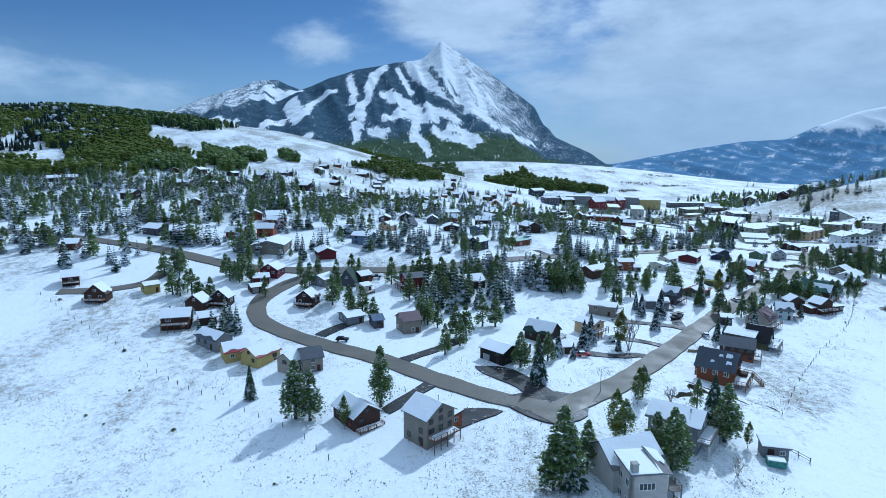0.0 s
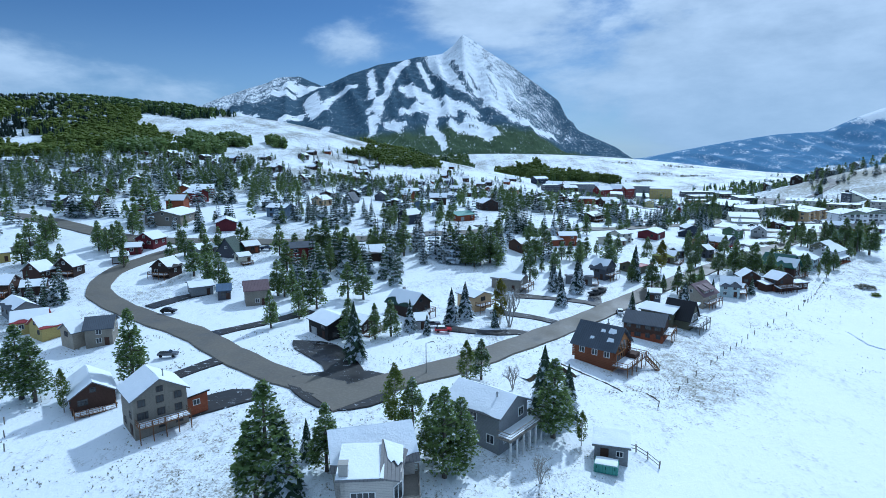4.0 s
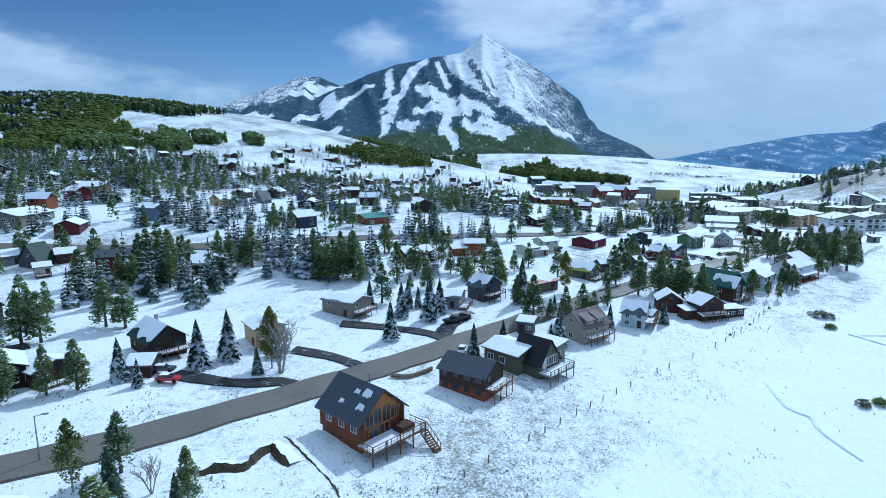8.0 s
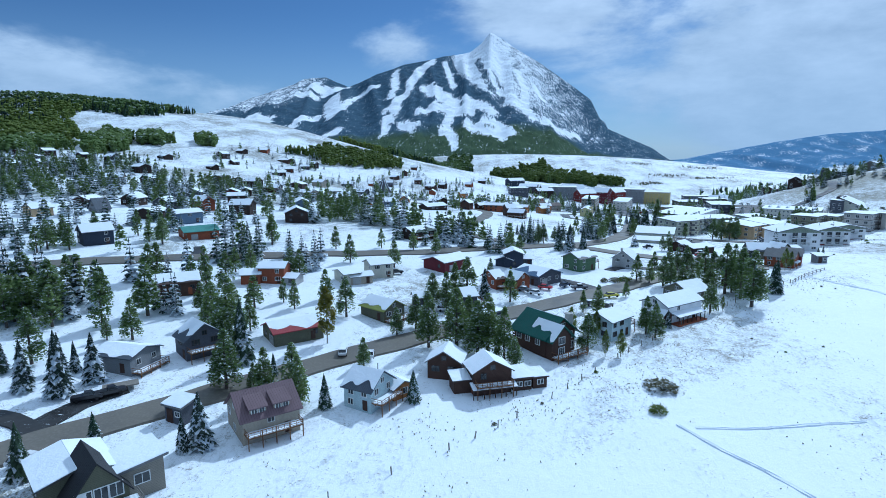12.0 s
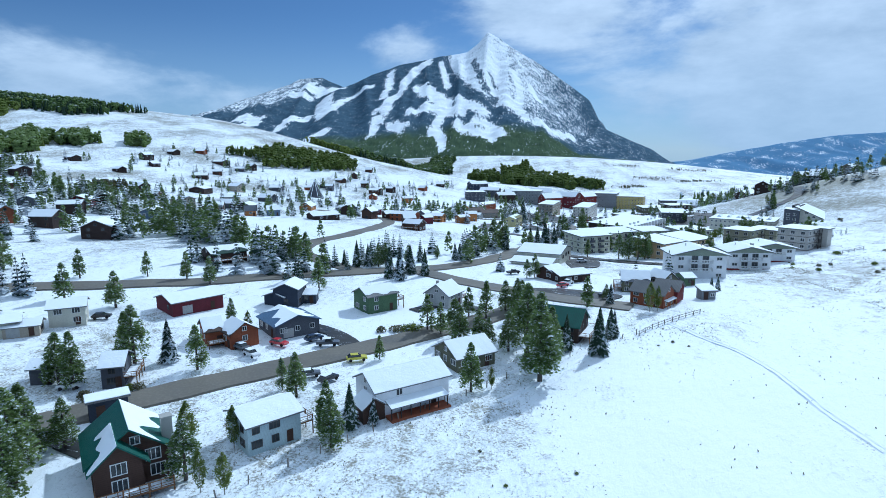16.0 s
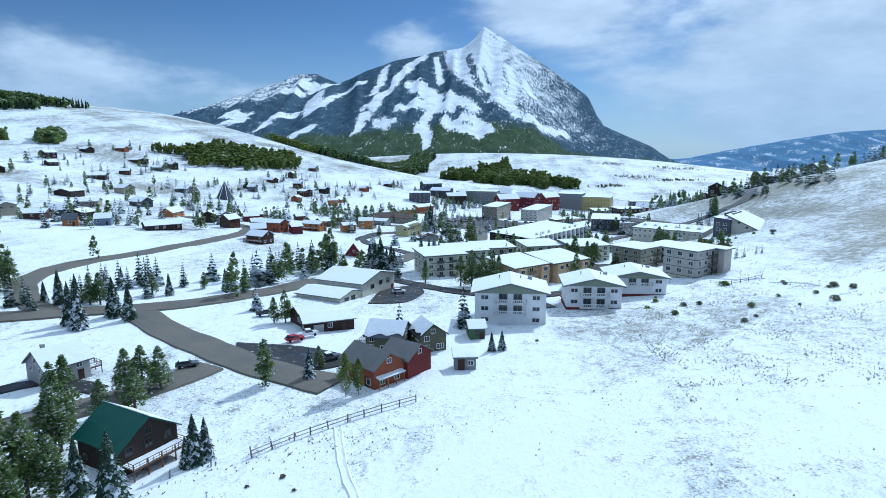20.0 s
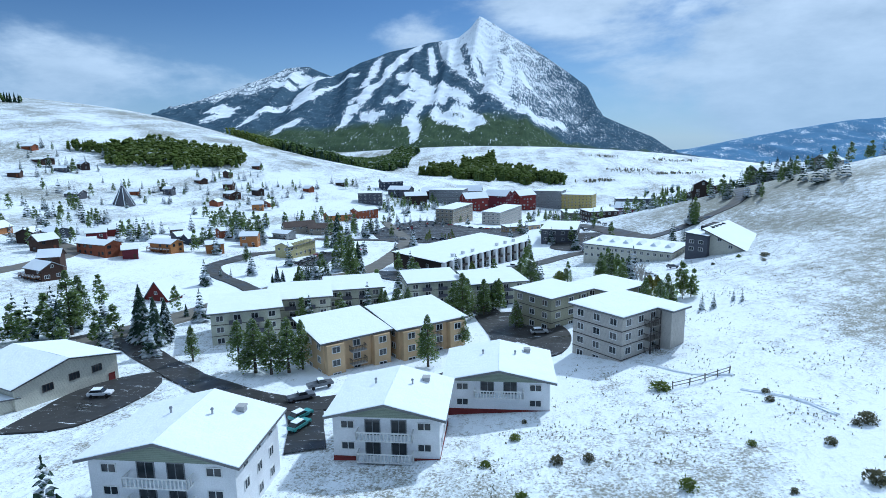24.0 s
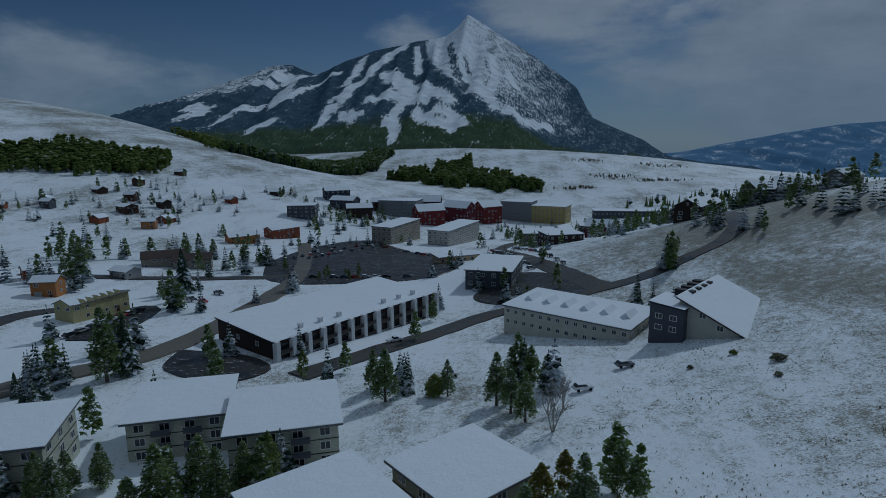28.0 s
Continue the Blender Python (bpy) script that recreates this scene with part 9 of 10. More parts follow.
wood("hillside_wood", "dark spruce wood along the hill crest", [(-400, 880, 130, 60, 30, 900), (-500, 960, 140, 50, 20, 500), (-330, 860, 40, 40, 30, 200)], 8, 13, PINE, SPRUCE, 4, 0.6)
wood("hillside_wood", "frosted grey spruces high on the hillside", [(-430, 760, 60, 150, 28, 700), (-520, 640, 110, 60, 0, 500), (-590, 860, 110, 60, 10, 400)], 8, 13, SPRUCE_WHITE, SPRUCE_WHITE, 14, 0.9)
wood("aspen_wood", "dark green aspen patch on the snowy slope", [(-215, 640, 22, 72, 28, 620), (-200, 690, 18, 30, 28, 240), (-164, 728, 12, 22, 28, 170), (-250, 590, 30, 40, 10, 320)], 8, 12, PINE, ASPEN, 5, 0.25)
wood("brush", "rusty autumn brush in a snowy hollow", [(-44, 511, 14, 28, 20, 160)], 2, 4, BRUSH, OCHRE, 6, 0.3)
wood("spruce_wood", "distant scattered spruces at the valley floor", [(470, 860, 60, 60, 0, 120), (520, 790, 50, 40, 0, 110), (560, 1000, 120, 90, 0, 160)], 8, 13, SPRUCE, PINE, 7, 0.8)
wood("valley_brush", "low brown brush scattered over the valley meadow", [(480, 1290, 40, 30, 0, 60), (420, 1180, 30, 14, 10, 60), (540, 1240, 50, 14, 0, 70), (600, 1440, 60, 30, 0, 60), (470, 1480, 40, 20, 0, 40)], 2, 4.5, BRUSH, PINE, 12, 0.2)

# ---- driveways, paved yards ----
def drive(pts, width, label="dark asphalt driveway cleared of snow", mat=None):
    return strip("driveway", pts, width, mat or WET_ASPHALT, 0.24, label, "driveway")


def yard(name, pts, label, lift=0.26):
    """A paved area over a closed outline, laid on the ground in small pieces."""
    c = Vector((sum(p[0] for p in pts) / len(pts), sum(p[1] for p in pts) / len(pts)))
    line = smooth_line(pts + [pts[0]], 2.5)
    bm = bmesh.new()
    rings = []
    n = max(3, int(max((p - c).length for p in line) / 3.0))
    for k in range(1, n + 1):
        rings.append([bm.verts.new((q.x, q.y, gsurf(q.x, q.y) + lift)) for q in (c + (p - c) * (k / n) for p in line[:-1])])
    rings.append([bm.verts.new((q.x, q.y, gsurf(q.x, q.y) - 0.2)) for q in (c + (p - c) * 1.01 for p in line[:-1])])
    mid = bm.verts.new((c.x, c.y, gsurf(c.x, c.y) + lift))
    m = len(rings[0])
    for i in range(m):
        bm.faces.new((mid, rings[0][i], rings[0][(i + 1) % m]))
    for a, b in zip(rings, rings[1:]):
        for i in range(m):
            bm.faces.new((a[i], b[i], b[(i + 1) % m], a[(i + 1) % m]))
    bmesh.ops.recalc_face_normals(bm, faces=bm.faces)
    me = finish(name, bm, WET_ASPHALT)
    if me.polygons[0].normal.z < 0:
        me.flip_normals()
    return tagged(new(name, me), label, "driveway", kind="structure")


yard("driveway", [(-2.0, 110.5), (6.0, 115.6), (11.0, 119.0), (3.0, 120.5), (-3.5, 115.5)], "dark asphalt driveway beside the taupe house")
yard("driveway", [(7.4, 143.0), (16.5, 141.5), (24.5, 127.0), (19.0, 122.8), (16.0, 130.7), (9.0, 138.5)], "dark wet asphalt driveway with snow streaks")
yard("road_corner", [(30, 127), (22, 129), (12, 125), (14, 119), (21, 114), (29, 118)], "wide grey asphalt at the road corner", 0.30)
drive([(37.5, 156.9), (44.9, 155.9), (50, 156.4), (55, 158.5), (58, 157)], 3.4)
drive([(58, 189), (66, 189), (72.5, 188.6), (77.5, 187.3), (83, 184)], 3.4)
drive([(80.2, 186.5), (81.7, 193.4), (85, 199.5)], 3.6)
drive([(52.6, 172.5), (60, 171), (66, 168)], 3.2)
drive([(137, 237), (141.1, 232.8), (147.5, 230.4)], 3.2)
drive([(-35.9, 170), (-31, 177), (-26, 181.5)], 4.0)
drive([(-2, 136), (-8, 128), (-14, 121)], 3.6)
drive([(6, 165), (0, 158), (-9, 150), (-13, 147)], 3.6)
drive([(196, 300), (186, 302), (180, 296)], 3.2)
drive([(172, 271), (166, 278), (160, 281)], 4.0)
drive([(28.5, 258), (27, 264), (26, 268)], 3.4)
drive([(57, 276), (55, 283), (52, 289)], 3.6)
yard("car_park", [(206.5, 325), (213, 312), (224, 311), (232, 318), (222, 324)], "wide grey asphalt turnaround in the snow")
yard("car_park", [(224, 362), (233, 366), (236, 380), (231, 388), (224, 378)], "asphalt yard with snowy tyre tracks beside the warehouse")
yard("car_park", [(212, 628), (214, 690), (236, 740), (275, 690), (300, 655), (298, 600), (262, 582), (232, 584)], "great village car park, dark asphalt partly snowy", 0.3)
yard("car_park", [(286, 433), (296, 436), (304, 424), (307, 410), (303, 398), (293, 402), (290, 416)], "dark wet asphalt car park between the flats")
yard("car_park", [(246, 497), (262, 496), (272, 488), (266, 479), (250, 484)], "dark asphalt forecourt of the lodge")

yard("car_park", [(217, 497), (225, 502), (221, 530), (212, 529)], "narrow asphalt parking strip beside the row house")
yard("car_park", [(325, 590), (312, 560), (322, 548), (346, 552), (338, 580)], "snowy asphalt parking bay beside the shops")


# ---- fences and posts ----
def fence_line(pts, step, label, wire=True, tall=1.15, group="fence posts"):
    line = smooth_line(pts, step)
    e = empty("fence", line[0].x, line[0].y, gsurf(line[0].x, line[0].y), 0, label, "fence")
    rnd = random.Random(len(pts))
    o0 = Vector((line[0].x, line[0].y, gsurf(line[0].x, line[0].y)))
    me = shared(("fpost", tall), lambda: finish("post", new_box(-0.07, 0.07, -0.07, 0.07, -0.3, tall), GREYWOOD))
    last = None
    for p in line:
        if not wire and rnd.random() < 0.12:
            continue
        z = gsurf(p.x, p.y)
        o = link_mesh("post", me, e)
        o.matrix_basis = Matrix.Translation(Vector((p.x, p.y, z)) - o0) @ Euler((rnd.uniform(-0.12, 0.12), rnd.uniform(-0.12, 0.12), rnd.uniform(0, 3))).to_matrix().to_4x4()
        if wire and last is not None:
            for k in (0.45, 0.95):
                bm = bmesh.new()
                beam(bm, (last.x - o0.x, last.y - o0.y, last.z - o0.z + k), (p.x - o0.x, p.y - o0.y, z - o0.z + k), 0.045)
                part("rail", bm, GREYWOOD, e)
        last = Vector((p.x, p.y, z))
    return e


fence_line([(76, 125), (92, 143.9), (103.5, 156.4), (119, 172), (145, 196), (170.5, 226.6), (189, 246.6), (213, 270.3), (228, 284)], 4.2, "old grey wooden posts along the snowy field edge", False)
fence_line([(228.4, 283.4), (232.1, 287.9), (237.7, 293.4), (246, 301)], 2.4, "grey wooden rail fence in the snow")
fence_line([(-134, 200), (-112.5, 181.2), (-88.4, 161.7), (-69.2, 144.3), (-35, 118), (-23.6, 104.7)], 4.5, "weathered fence posts across the snowy meadow", False)
fence_line([(318, 377), (323, 379), (327, 381)], 2.4, "short grey rail fence on the snowy slope")
fence_line([(63, 110), (67, 109), (69, 105)], 1.6, "small rail fence round the shed yard")


def lamp_post(x, y):
    e = site("street_lamp", x, y, 20, "slim grey street lamp at the road corner", "street lamp")
    bm = bmesh.new()
    bmesh.ops.create_cone(bm, cap_ends=True, segments=10, radius1=0.1, radius2=0.06, depth=6.0, matrix=Matrix.Translation((0, 0, 3.0)))
    part("pole", bm, METAL, e)
    bm = bmesh.new()
    beam(bm, (0, 0, 5.9), (1.1, 0, 6.1), 0.04)
    part("arm", bm, METAL, e)
    part("lamp_head", new_box(0.8, 1.5, -0.14, 0.14, 6.02, 6.16), METAL, e)


lamp_post(35.2, 129.5)


def small_shed(x, y, rot, w, d, h, wall, label, slope=0.5):
    e = site("shed", x, y, rot, label, "shed")
    flat_roof(e, w, d, h, WALLS[wall], ROOFS["grey"], slope, 0.35, sink=1.0, seed=int(x))
    door_on(e, wall_at("s", -w * 0.2, 0, w, d), WALLS["brown"])
    window(e, 0.8, 0.7, wall_at("s", w * 0.25, h * 0.6, w, d), TRIM, 2, 1)


small_shed(62.6, 106.8, -15, 4.6, 3.2, 2.5, "grey", "small weathered grey shed with snowy roof")
small_shed(252.2, 315.8, 10, 3.6, 2.8, 2.2, "grey", "tiny grey hut with snow on its roof")
small_shed(98.5, 192.2, -20, 3.4, 2.6, 2.6, "slate", "small grey trailer cabin with snowy top")
small_shed(143.8, 239.8, 40, 5.0, 2.4, 2.8, "navy", "dark cargo trailer with snow on top", 0.05)


def skip_bin(x, y, rot):
    e = site("skip", x, y, rot, "teal metal waste skip with open snowy top", "skip")
    bm = bmesh.new()
    prism(bm, [(-0.9, 0.1), (0.9, 0.1), (1.15, 1.4), (-1.15, 1.4)], -1.6, 1.6)
    part("body", bm, ROOFS["teal"], e)
    for k in (-1.2, 0, 1.2):
        part("rib", new_box(k - 0.06, k + 0.06, -1.22, 1.22, 0.9, 1.3), ROOFS["green"], e)
    part("snow", snow_sheet([(-1.5, -1.0, 1.4), (1.5, -1.0, 1.4), (1.5, 1.0, 1.4), (-1.5, 1.0, 1.4)], 0.2, 5), ROOF_SNOW, e)


skip_bin(61.0, 103.2, -20)


def yurt(x, y):
    e = site("tepee", x, y, 0, "tall dark tepee with snow-streaked conical cover", "tepee")
    bm = bmesh.new()
    bmesh.ops.create_cone(bm, cap_ends=True, segments=14, radius1=7.0, radius2=0.6, depth=13.0, matrix=Matrix.Translation((0, 0, 6.2)))
    part("cover", bm, WALLS["slate"], e)
    for k in range(7):
        a = k * 0.8976
        bm = bmesh.new()
        beam(bm, (math.cos(a) * 7.1, math.sin(a) * 7.1, 0.2), (math.cos(a) * -0.5, math.sin(a) * -0.5, 14.2), 0.18)
        part("pole", bm, ROOF_SNOW, e)


yurt(43.5, 647.0)
fy_ = empty("flatbed_trailer", 84.5, 199.4, gsurf(84.5, 199.4), 35, "empty dark flatbed trailer parked on a driveway", "trailer")
part("bed", new_box(-2.6, 2.6, -1.1, 1.1, 0.7, 0.9), GREYWOOD, fy_)
for sx in (-0.6, 0.6):
    for sy in (-1.15, 1.15):
        bm = bmesh.new()
        bmesh.ops.create_cone(bm, cap_ends=True, segments=12, radius1=0.4, radius2=0.4, depth=0.22, matrix=Matrix.Translation((sx, sy, 0.4)) @ Matrix.Rotation(radians(90), 4, "X"))
        part("wheel", bm, DARK_TRIM, fy_)

SOIL = painted("bare_soil", (0.085, 0.068, 0.045), 0.3, 0.95)
STONE = painted("tan_stone", (0.30, 0.25, 0.17), 0.25, 0.9, 0.35)


def earth_bank(pts, h, w, label):
    """A cut bank of dark soil with a ragged lip of turf and snow."""
    line = smooth_line(pts, 0.6)
    rnd = random.Random(len(line))
    e = empty("earth_bank", line[0].x, line[0].y, gsurf(line[0].x, line[0].y), 0, label, "earth bank")
    o0 = e.matrix_basis.translation.copy()
    bm, cap = bmesh.new(), bmesh.new()
    rows, tops = [], []
    for i, p in enumerate(line):
        d = (line[min(i + 1, len(line) - 1)] - line[max(i - 1, 0)]).normalized()
        n = Vector((-d.y, d.x))
        hh = h * min(1.0, 0.35 + 0.25 * min(i, len(line) - 1 - i)) * rnd.uniform(0.7, 1.15)
        r, t = [], []
        for k, z in ((-0.9, -0.3), (-0.45, 0.35 * hh), (-0.1, 0.9 * hh), (0.35, hh)):
            q = p + n * (k * w + rnd.uniform(-0.14, 0.14))
            r.append(bm.verts.new((q.x - o0.x, q.y - o0.y, gsurf(q.x, q.y) - o0.z + z)))
        for k, z in ((0.0 + rnd.uniform(-0.1, 0.3), hh + 0.12), (1.2, 0.7 * hh + 0.05), (2.6, -0.1)):
            q = p + n * (k * w)
            t.append(cap.verts.new((q.x - o0.x, q.y - o0.y, gsurf(q.x, q.y) - o0.z + z)))
        rows.append(r)
        tops.append(t)
    for b, rr in ((bm, rows), (cap, tops)):
        for u, v in zip(rr, rr[1:]):
            for j in range(len(u) - 1):
                b.faces.new((u[j], v[j], v[j + 1], u[j + 1]))
        bmesh.ops.recalc_face_normals(b, faces=b.faces)
    part("soil", bm, SOIL, e)
    if h > 0.5:
        part("snow", cap, ROOF_SNOW, e)
    else:
        cap.free()


def low_wall(pts, h, label):
    """A low retaining wall of stone blocks with snow on top."""
    line = smooth_line(pts, 0.75)
    rnd = random.Random(len(line) + 3)
    e = empty("stone_wall", line[0].x, line[0].y, gsurf(line[0].x, line[0].y), 0, label, "stone wall")
    o0 = e.matrix_basis.translation.copy()
    for p, q in zip(line, line[1:]):
        d = q - p
        for z in (0, 1):
            bm = new_box(-d.length / 2 - 0.02, d.length / 2 - 0.03, -0.2, 0.2, -0.5 if z == 0 else 0.0, h / 2 - 0.03)
            bmesh.ops.bevel(bm, geom=bm.edges[:], offset=0.04, segments=1, affect="EDGES")
            o = part("block", bm, STONE, e)
            m = (p + q) / 2
            o.matrix_basis = Matrix.Translation(Vector((m.x, m.y, gsurf(m.x, m.y) + z * h / 2)) - o0) @ Matrix.Rotation(math.atan2(d.y, d.x) + rnd.uniform(-0.05, 0.05), 4, "Z")


earth_bank([(53.8, 130.9), (55.9, 132.5), (58.3, 133.1), (59.1, 136.0), (60.4, 138.2), (61.7, 136.6), (63.8, 134.9)], 0.8, 0.9, "cut bank of dark soil edged with snow")
earth_bank([(61.0, 141.5), (64.6, 137.9), (69.3, 132.9), (71.3, 129.9)], 0.14, 0.22, "thin line of dark turned soil in the snow")
earth_bank([(75.6, 130.6), (76.4, 128.8), (77.0, 127.1)], 0.16, 0.25, "thin line of dark turned soil in the snow")
low_wall([(72.4, 164.6), (75.4, 165.0), (77.6, 167.1), (79.4, 169.4)], 0.8, "low curved tan retaining wall under snow")


def snow_track(pts, w, label):
    """Packed tracks pressed into the snow: two soft rims beside a shallow rut."""
    line = smooth_line(pts, 1.2)
    rnd = random.Random(len(line))
    bm = bmesh.new()
    rows = []
    for i, p in enumerate(line):
        d = (line[min(i + 1, len(line) - 1)] - line[max(i - 1, 0)]).normalized()
        n = Vector((-d.y, d.x))
        row = []
        for k, z in ((-1.0, -0.12), (-0.6, 0.16), (-0.3, 0.05), (0.3, 0.05), (0.6, 0.15), (1.0, -0.12)):
            q = p + n * (k * w / 2 + rnd.uniform(-0.08, 0.08))
            row.append(bm.verts.new((q.x, q.y, gsurf(q.x, q.y) + z + rnd.uniform(-0.03, 0.05))))
        rows.append(row)
    for a, b in zip(rows, rows[1:]):
        for j in range(5):
            bm.faces.new((a[j], b[j], b[j + 1], a[j + 1]))
    bmesh.ops.recalc_face_normals(bm, faces=bm.faces)
    return tagged(new("snow_track", finish("snow_track", bm, SNOW)), label, "track", kind="structure")


snow_track([(236.7, 291.8), (240.6, 281.1), (244.0, 274.3), (245.9, 266.6), (246.3, 257.8), (246.5, 250.0), (248.0, 238.0)], 1.5, "worn track pressed into the open snow field")
snow_track([(171.7, 199.2), (175.8, 192.5), (179.3, 188.2), (182.5, 182.9), (186.0, 176.0)], 0.8, "narrow trail trodden through the snow")
snow_track([(174.1, 198.6), (184.7, 199.4), (199.9, 202.0)], 0.8, "narrow trail trodden through the snow")
snow_track([(316.2, 391.1), (321.2, 383.3), (327.3, 379.8)], 0.7, "narrow trail trodden through the snow")
snow_track([(326.1, 374.3), (330.5, 369.6), (332.9, 363.5)], 0.7, "narrow trail trodden through the snow")
snow_track([(140.6, 171.7), (139.5, 162.5), (141.5, 159.7), (140.8, 154.7), (142.0, 147.0)], 0.6, "narrow trail trodden through the snow")
snow_track([(200.0, 251.0), (204.3, 255.5), (217.7, 273.5), (226.8, 286.0)], 1.6, "worn track along the field edge fence")


def caravan(x, y, rot):
    """A white travel trailer: rounded box, window, door, wheels, drawbar."""
    e = site("caravan", x, y, rot, "white travel trailer parked in the snow", "caravan")
    bm = new_box(-2.3, 2.3, -0.95, 0.95, 0.5, 2.3)
    bmesh.ops.bevel(bm, geom=bm.edges[:], offset=0.22, segments=3, affect="EDGES")
    part("body", bm, PAINT["white"], e)
    part("stripe", new_box(-2.2, 2.2, -0.965, -0.94, 1.0, 1.12), PAINT["teal"], e)
    for a in (-1.5, 0.2):
        window(e, 0.9, 0.5, pose(a, -0.95, 1.6), TRIM, 1, 1)
    door_on(e, pose(1.4, -0.95, 0.55), PAINT["silver"], 0.6, 1.6)
    part("roof_snow", snow_sheet([(-2.1, -0.8, 2.3), (2.1, -0.8, 2.3), (2.1, 0.8, 2.3), (-2.1, 0.8, 2.3)], 0.2, 3), ROOF_SNOW, e)
    for sx in (-0.4, 0.4):
        for sy in (-0.85, 0.85):
            bm = bmesh.new()
            bmesh.ops.create_cone(bm, cap_ends=True, segments=12, radius1=0.33, radius2=0.33, depth=0.2, matrix=Matrix.Translation((sx, sy, 0.33)) @ Matrix.Rotation(radians(90), 4, "X"))
            part("wheel", bm, TYRE, e)
    bm = bmesh.new()
    beam(bm, (2.2, 0, 0.5), (3.2, 0, 0.45), 0.05)
    part("drawbar", bm, METAL, e)


# ---- vehicles ----
PAINT = {k: plain("paint_" + k, c, 0.3, 0.0, 0.05, 0.6) for k, c in (("red", (0.42, 0.02, 0.03)), ("white", (0.72, 0.73, 0.74)), ("black", (0.02, 0.02, 0.024)), ("slate", (0.12, 0.13, 0.15)),
                                                                    ("silver", (0.4, 0.41, 0.42)), ("navy", (0.03, 0.05, 0.10)), ("yellow", (0.55, 0.5, 0.05)), ("teal", (0.08, 0.28, 0.27)))}
TYRE = plain("tyre_rubber", (0.018, 0.018, 0.018), 0.9)


def car_body(truck):
    bm = bmesh.new()
    if truck:
        prof = [(-2.7, 0.45), (2.7, 0.45), (2.75, 0.85), (2.65, 1.05), (1.5, 1.12), (-0.6, 1.15), (-0.62, 1.12), (-2.7, 1.12)]
    else:
        prof = [(-2.3, 0.4), (2.3, 0.4), (2.35, 0.75), (2.2, 0.92), (1.1, 1.02), (-2.1, 1.05), (-2.35, 0.9)]
    prism(bm, prof, -0.92, 0.92)
    bmesh.ops.bevel(bm, geom=bm.edges[:], offset=0.07, segments=2, affect="EDGES")
    return bm


def cabin(truck):
    bm = bmesh.new()
    prof = [(1.4, 1.05), (0.75, 1.72), (-0.45, 1.76), (-0.6, 1.08)] if truck else [(1.05, 0.98), (0.35, 1.48), (-1.5, 1.52), (-2.1, 1.02)]
    prism(bm, prof, -0.8, 0.8)
    bmesh.ops.bevel(bm, geom=bm.edges[:], offset=0.05, segments=1, affect="EDGES")
    return bm


def wheel_mesh():
    bm = bmesh.new()
    bmesh.ops.create_cone(bm, cap_ends=True, segments=14, radius1=0.36, radius2=0.36, depth=0.24, matrix=Matrix.Rotation(radians(90), 4, "Y"))
    return finish("wheel", bm, TYRE)


PARKED = []


def car(x, y, rot, paint, snow, truck=None, group=""):
    if any(math.hypot(x - a, y - b) < 3.0 for a, b in PARKED) or built_over(x, y, 1.0):
        return
    PARKED.append((x, y))
    truck = (int(x * 3 + y) % 3 == 0) if truck is None else truck
    words = {"slate": "dark grey", "navy": "dark blue"}.get(paint, paint)
    e = site("car", x, y, rot - 90, "%s %s parked %s" % (words, "pickup truck" if truck else "car", "with snow on top" if snow else "on the cleared asphalt"), "car", group=group)
    e.location.z = gsurf(x, y) + 0.28
    e.scale = (0.8, 0.8, 0.8)

    def painted_body():
        return finish("body", car_body(truck), PAINT[paint])
    link_mesh("body", shared(("car", truck, paint), painted_body), e)
    link_mesh("cabin_glass", shared(("cab", truck), lambda: finish("cabin_glass", cabin(truck), GLASS)), e)
    link_mesh("roof", shared(("carroof", truck, paint), lambda: finish("roof", new_box(-0.72, 0.72, -0.42 if truck else -1.4, 0.68 if truck else 0.3, 1.70 if truck else 1.46, 1.79 if truck else 1.56), PAINT[paint])), e)
    for sx in (-0.88, 0.88):
        for sy in (-1.45, 1.45):
            o = link_mesh("wheel", shared("wheel", wheel_mesh), e)
            o.matrix_basis = pose(sx, sy * (1.15 if truck else 1.0), 0.34)
    if snow:
        z = 1.79 if truck else 1.56
        a, b = (-0.42, 0.68) if truck else (-1.4, 0.3)
        link_mesh("snow", shared(("carsnow", truck), lambda: finish("snow", snow_sheet([(-0.75, a - 0.1, z), (0.75, a - 0.1, z), (0.75, b + 0.1, z), (-0.75, b + 0.1, z)], 0.14, 2, 0, 5, 5), ROOF_SNOW)), e)
    return e


# ---- shrubs ----
def shrub_mesh(seed, mat):
    rnd = random.Random(seed)
    bm = bmesh.new()
    for _ in range(130):
        a, r, z = rnd.uniform(0, 6.3), math.sqrt(rnd.random()) * 0.5, rnd.random()
        r *= math.sqrt(max(0.05, 1 - z * z))
        clump(bm, Vector((math.cos(a) * r, math.sin(a) * r, 0.05 + z * 0.42)), 0.075 * rnd.uniform(0.6, 1.3), rnd)
    for _ in range(14):
        a = rnd.uniform(0, 6.3)
        beam(bm, (0, 0, -0.05), (math.cos(a) * 0.4, math.sin(a) * 0.4, rnd.uniform(0.25, 0.55)), 0.008)
    return finish("shrub", bm, mat)


SHRUBS = [shrub_mesh(1, BRUSH), shrub_mesh(2, ASPEN), shrub_mesh(3, BRUSH)]


def shrub(x, y, w):
    k = int(x * 7 + y * 3) % 3
    o = new("shrub", SHRUBS[k])
    o.matrix_basis = Matrix.Translation((x, y, gsurf(x, y) - 0.05)) @ Matrix.Rotation(x, 4, "Z") @ Matrix.Diagonal((w, w, min(w, 2.2) * 1.1, 1))
    tagged(o, "low %s shrub poking through the snow" % ("green-leaved" if k == 1 else "brown twiggy"), "shrub", "shrubs on the slope")


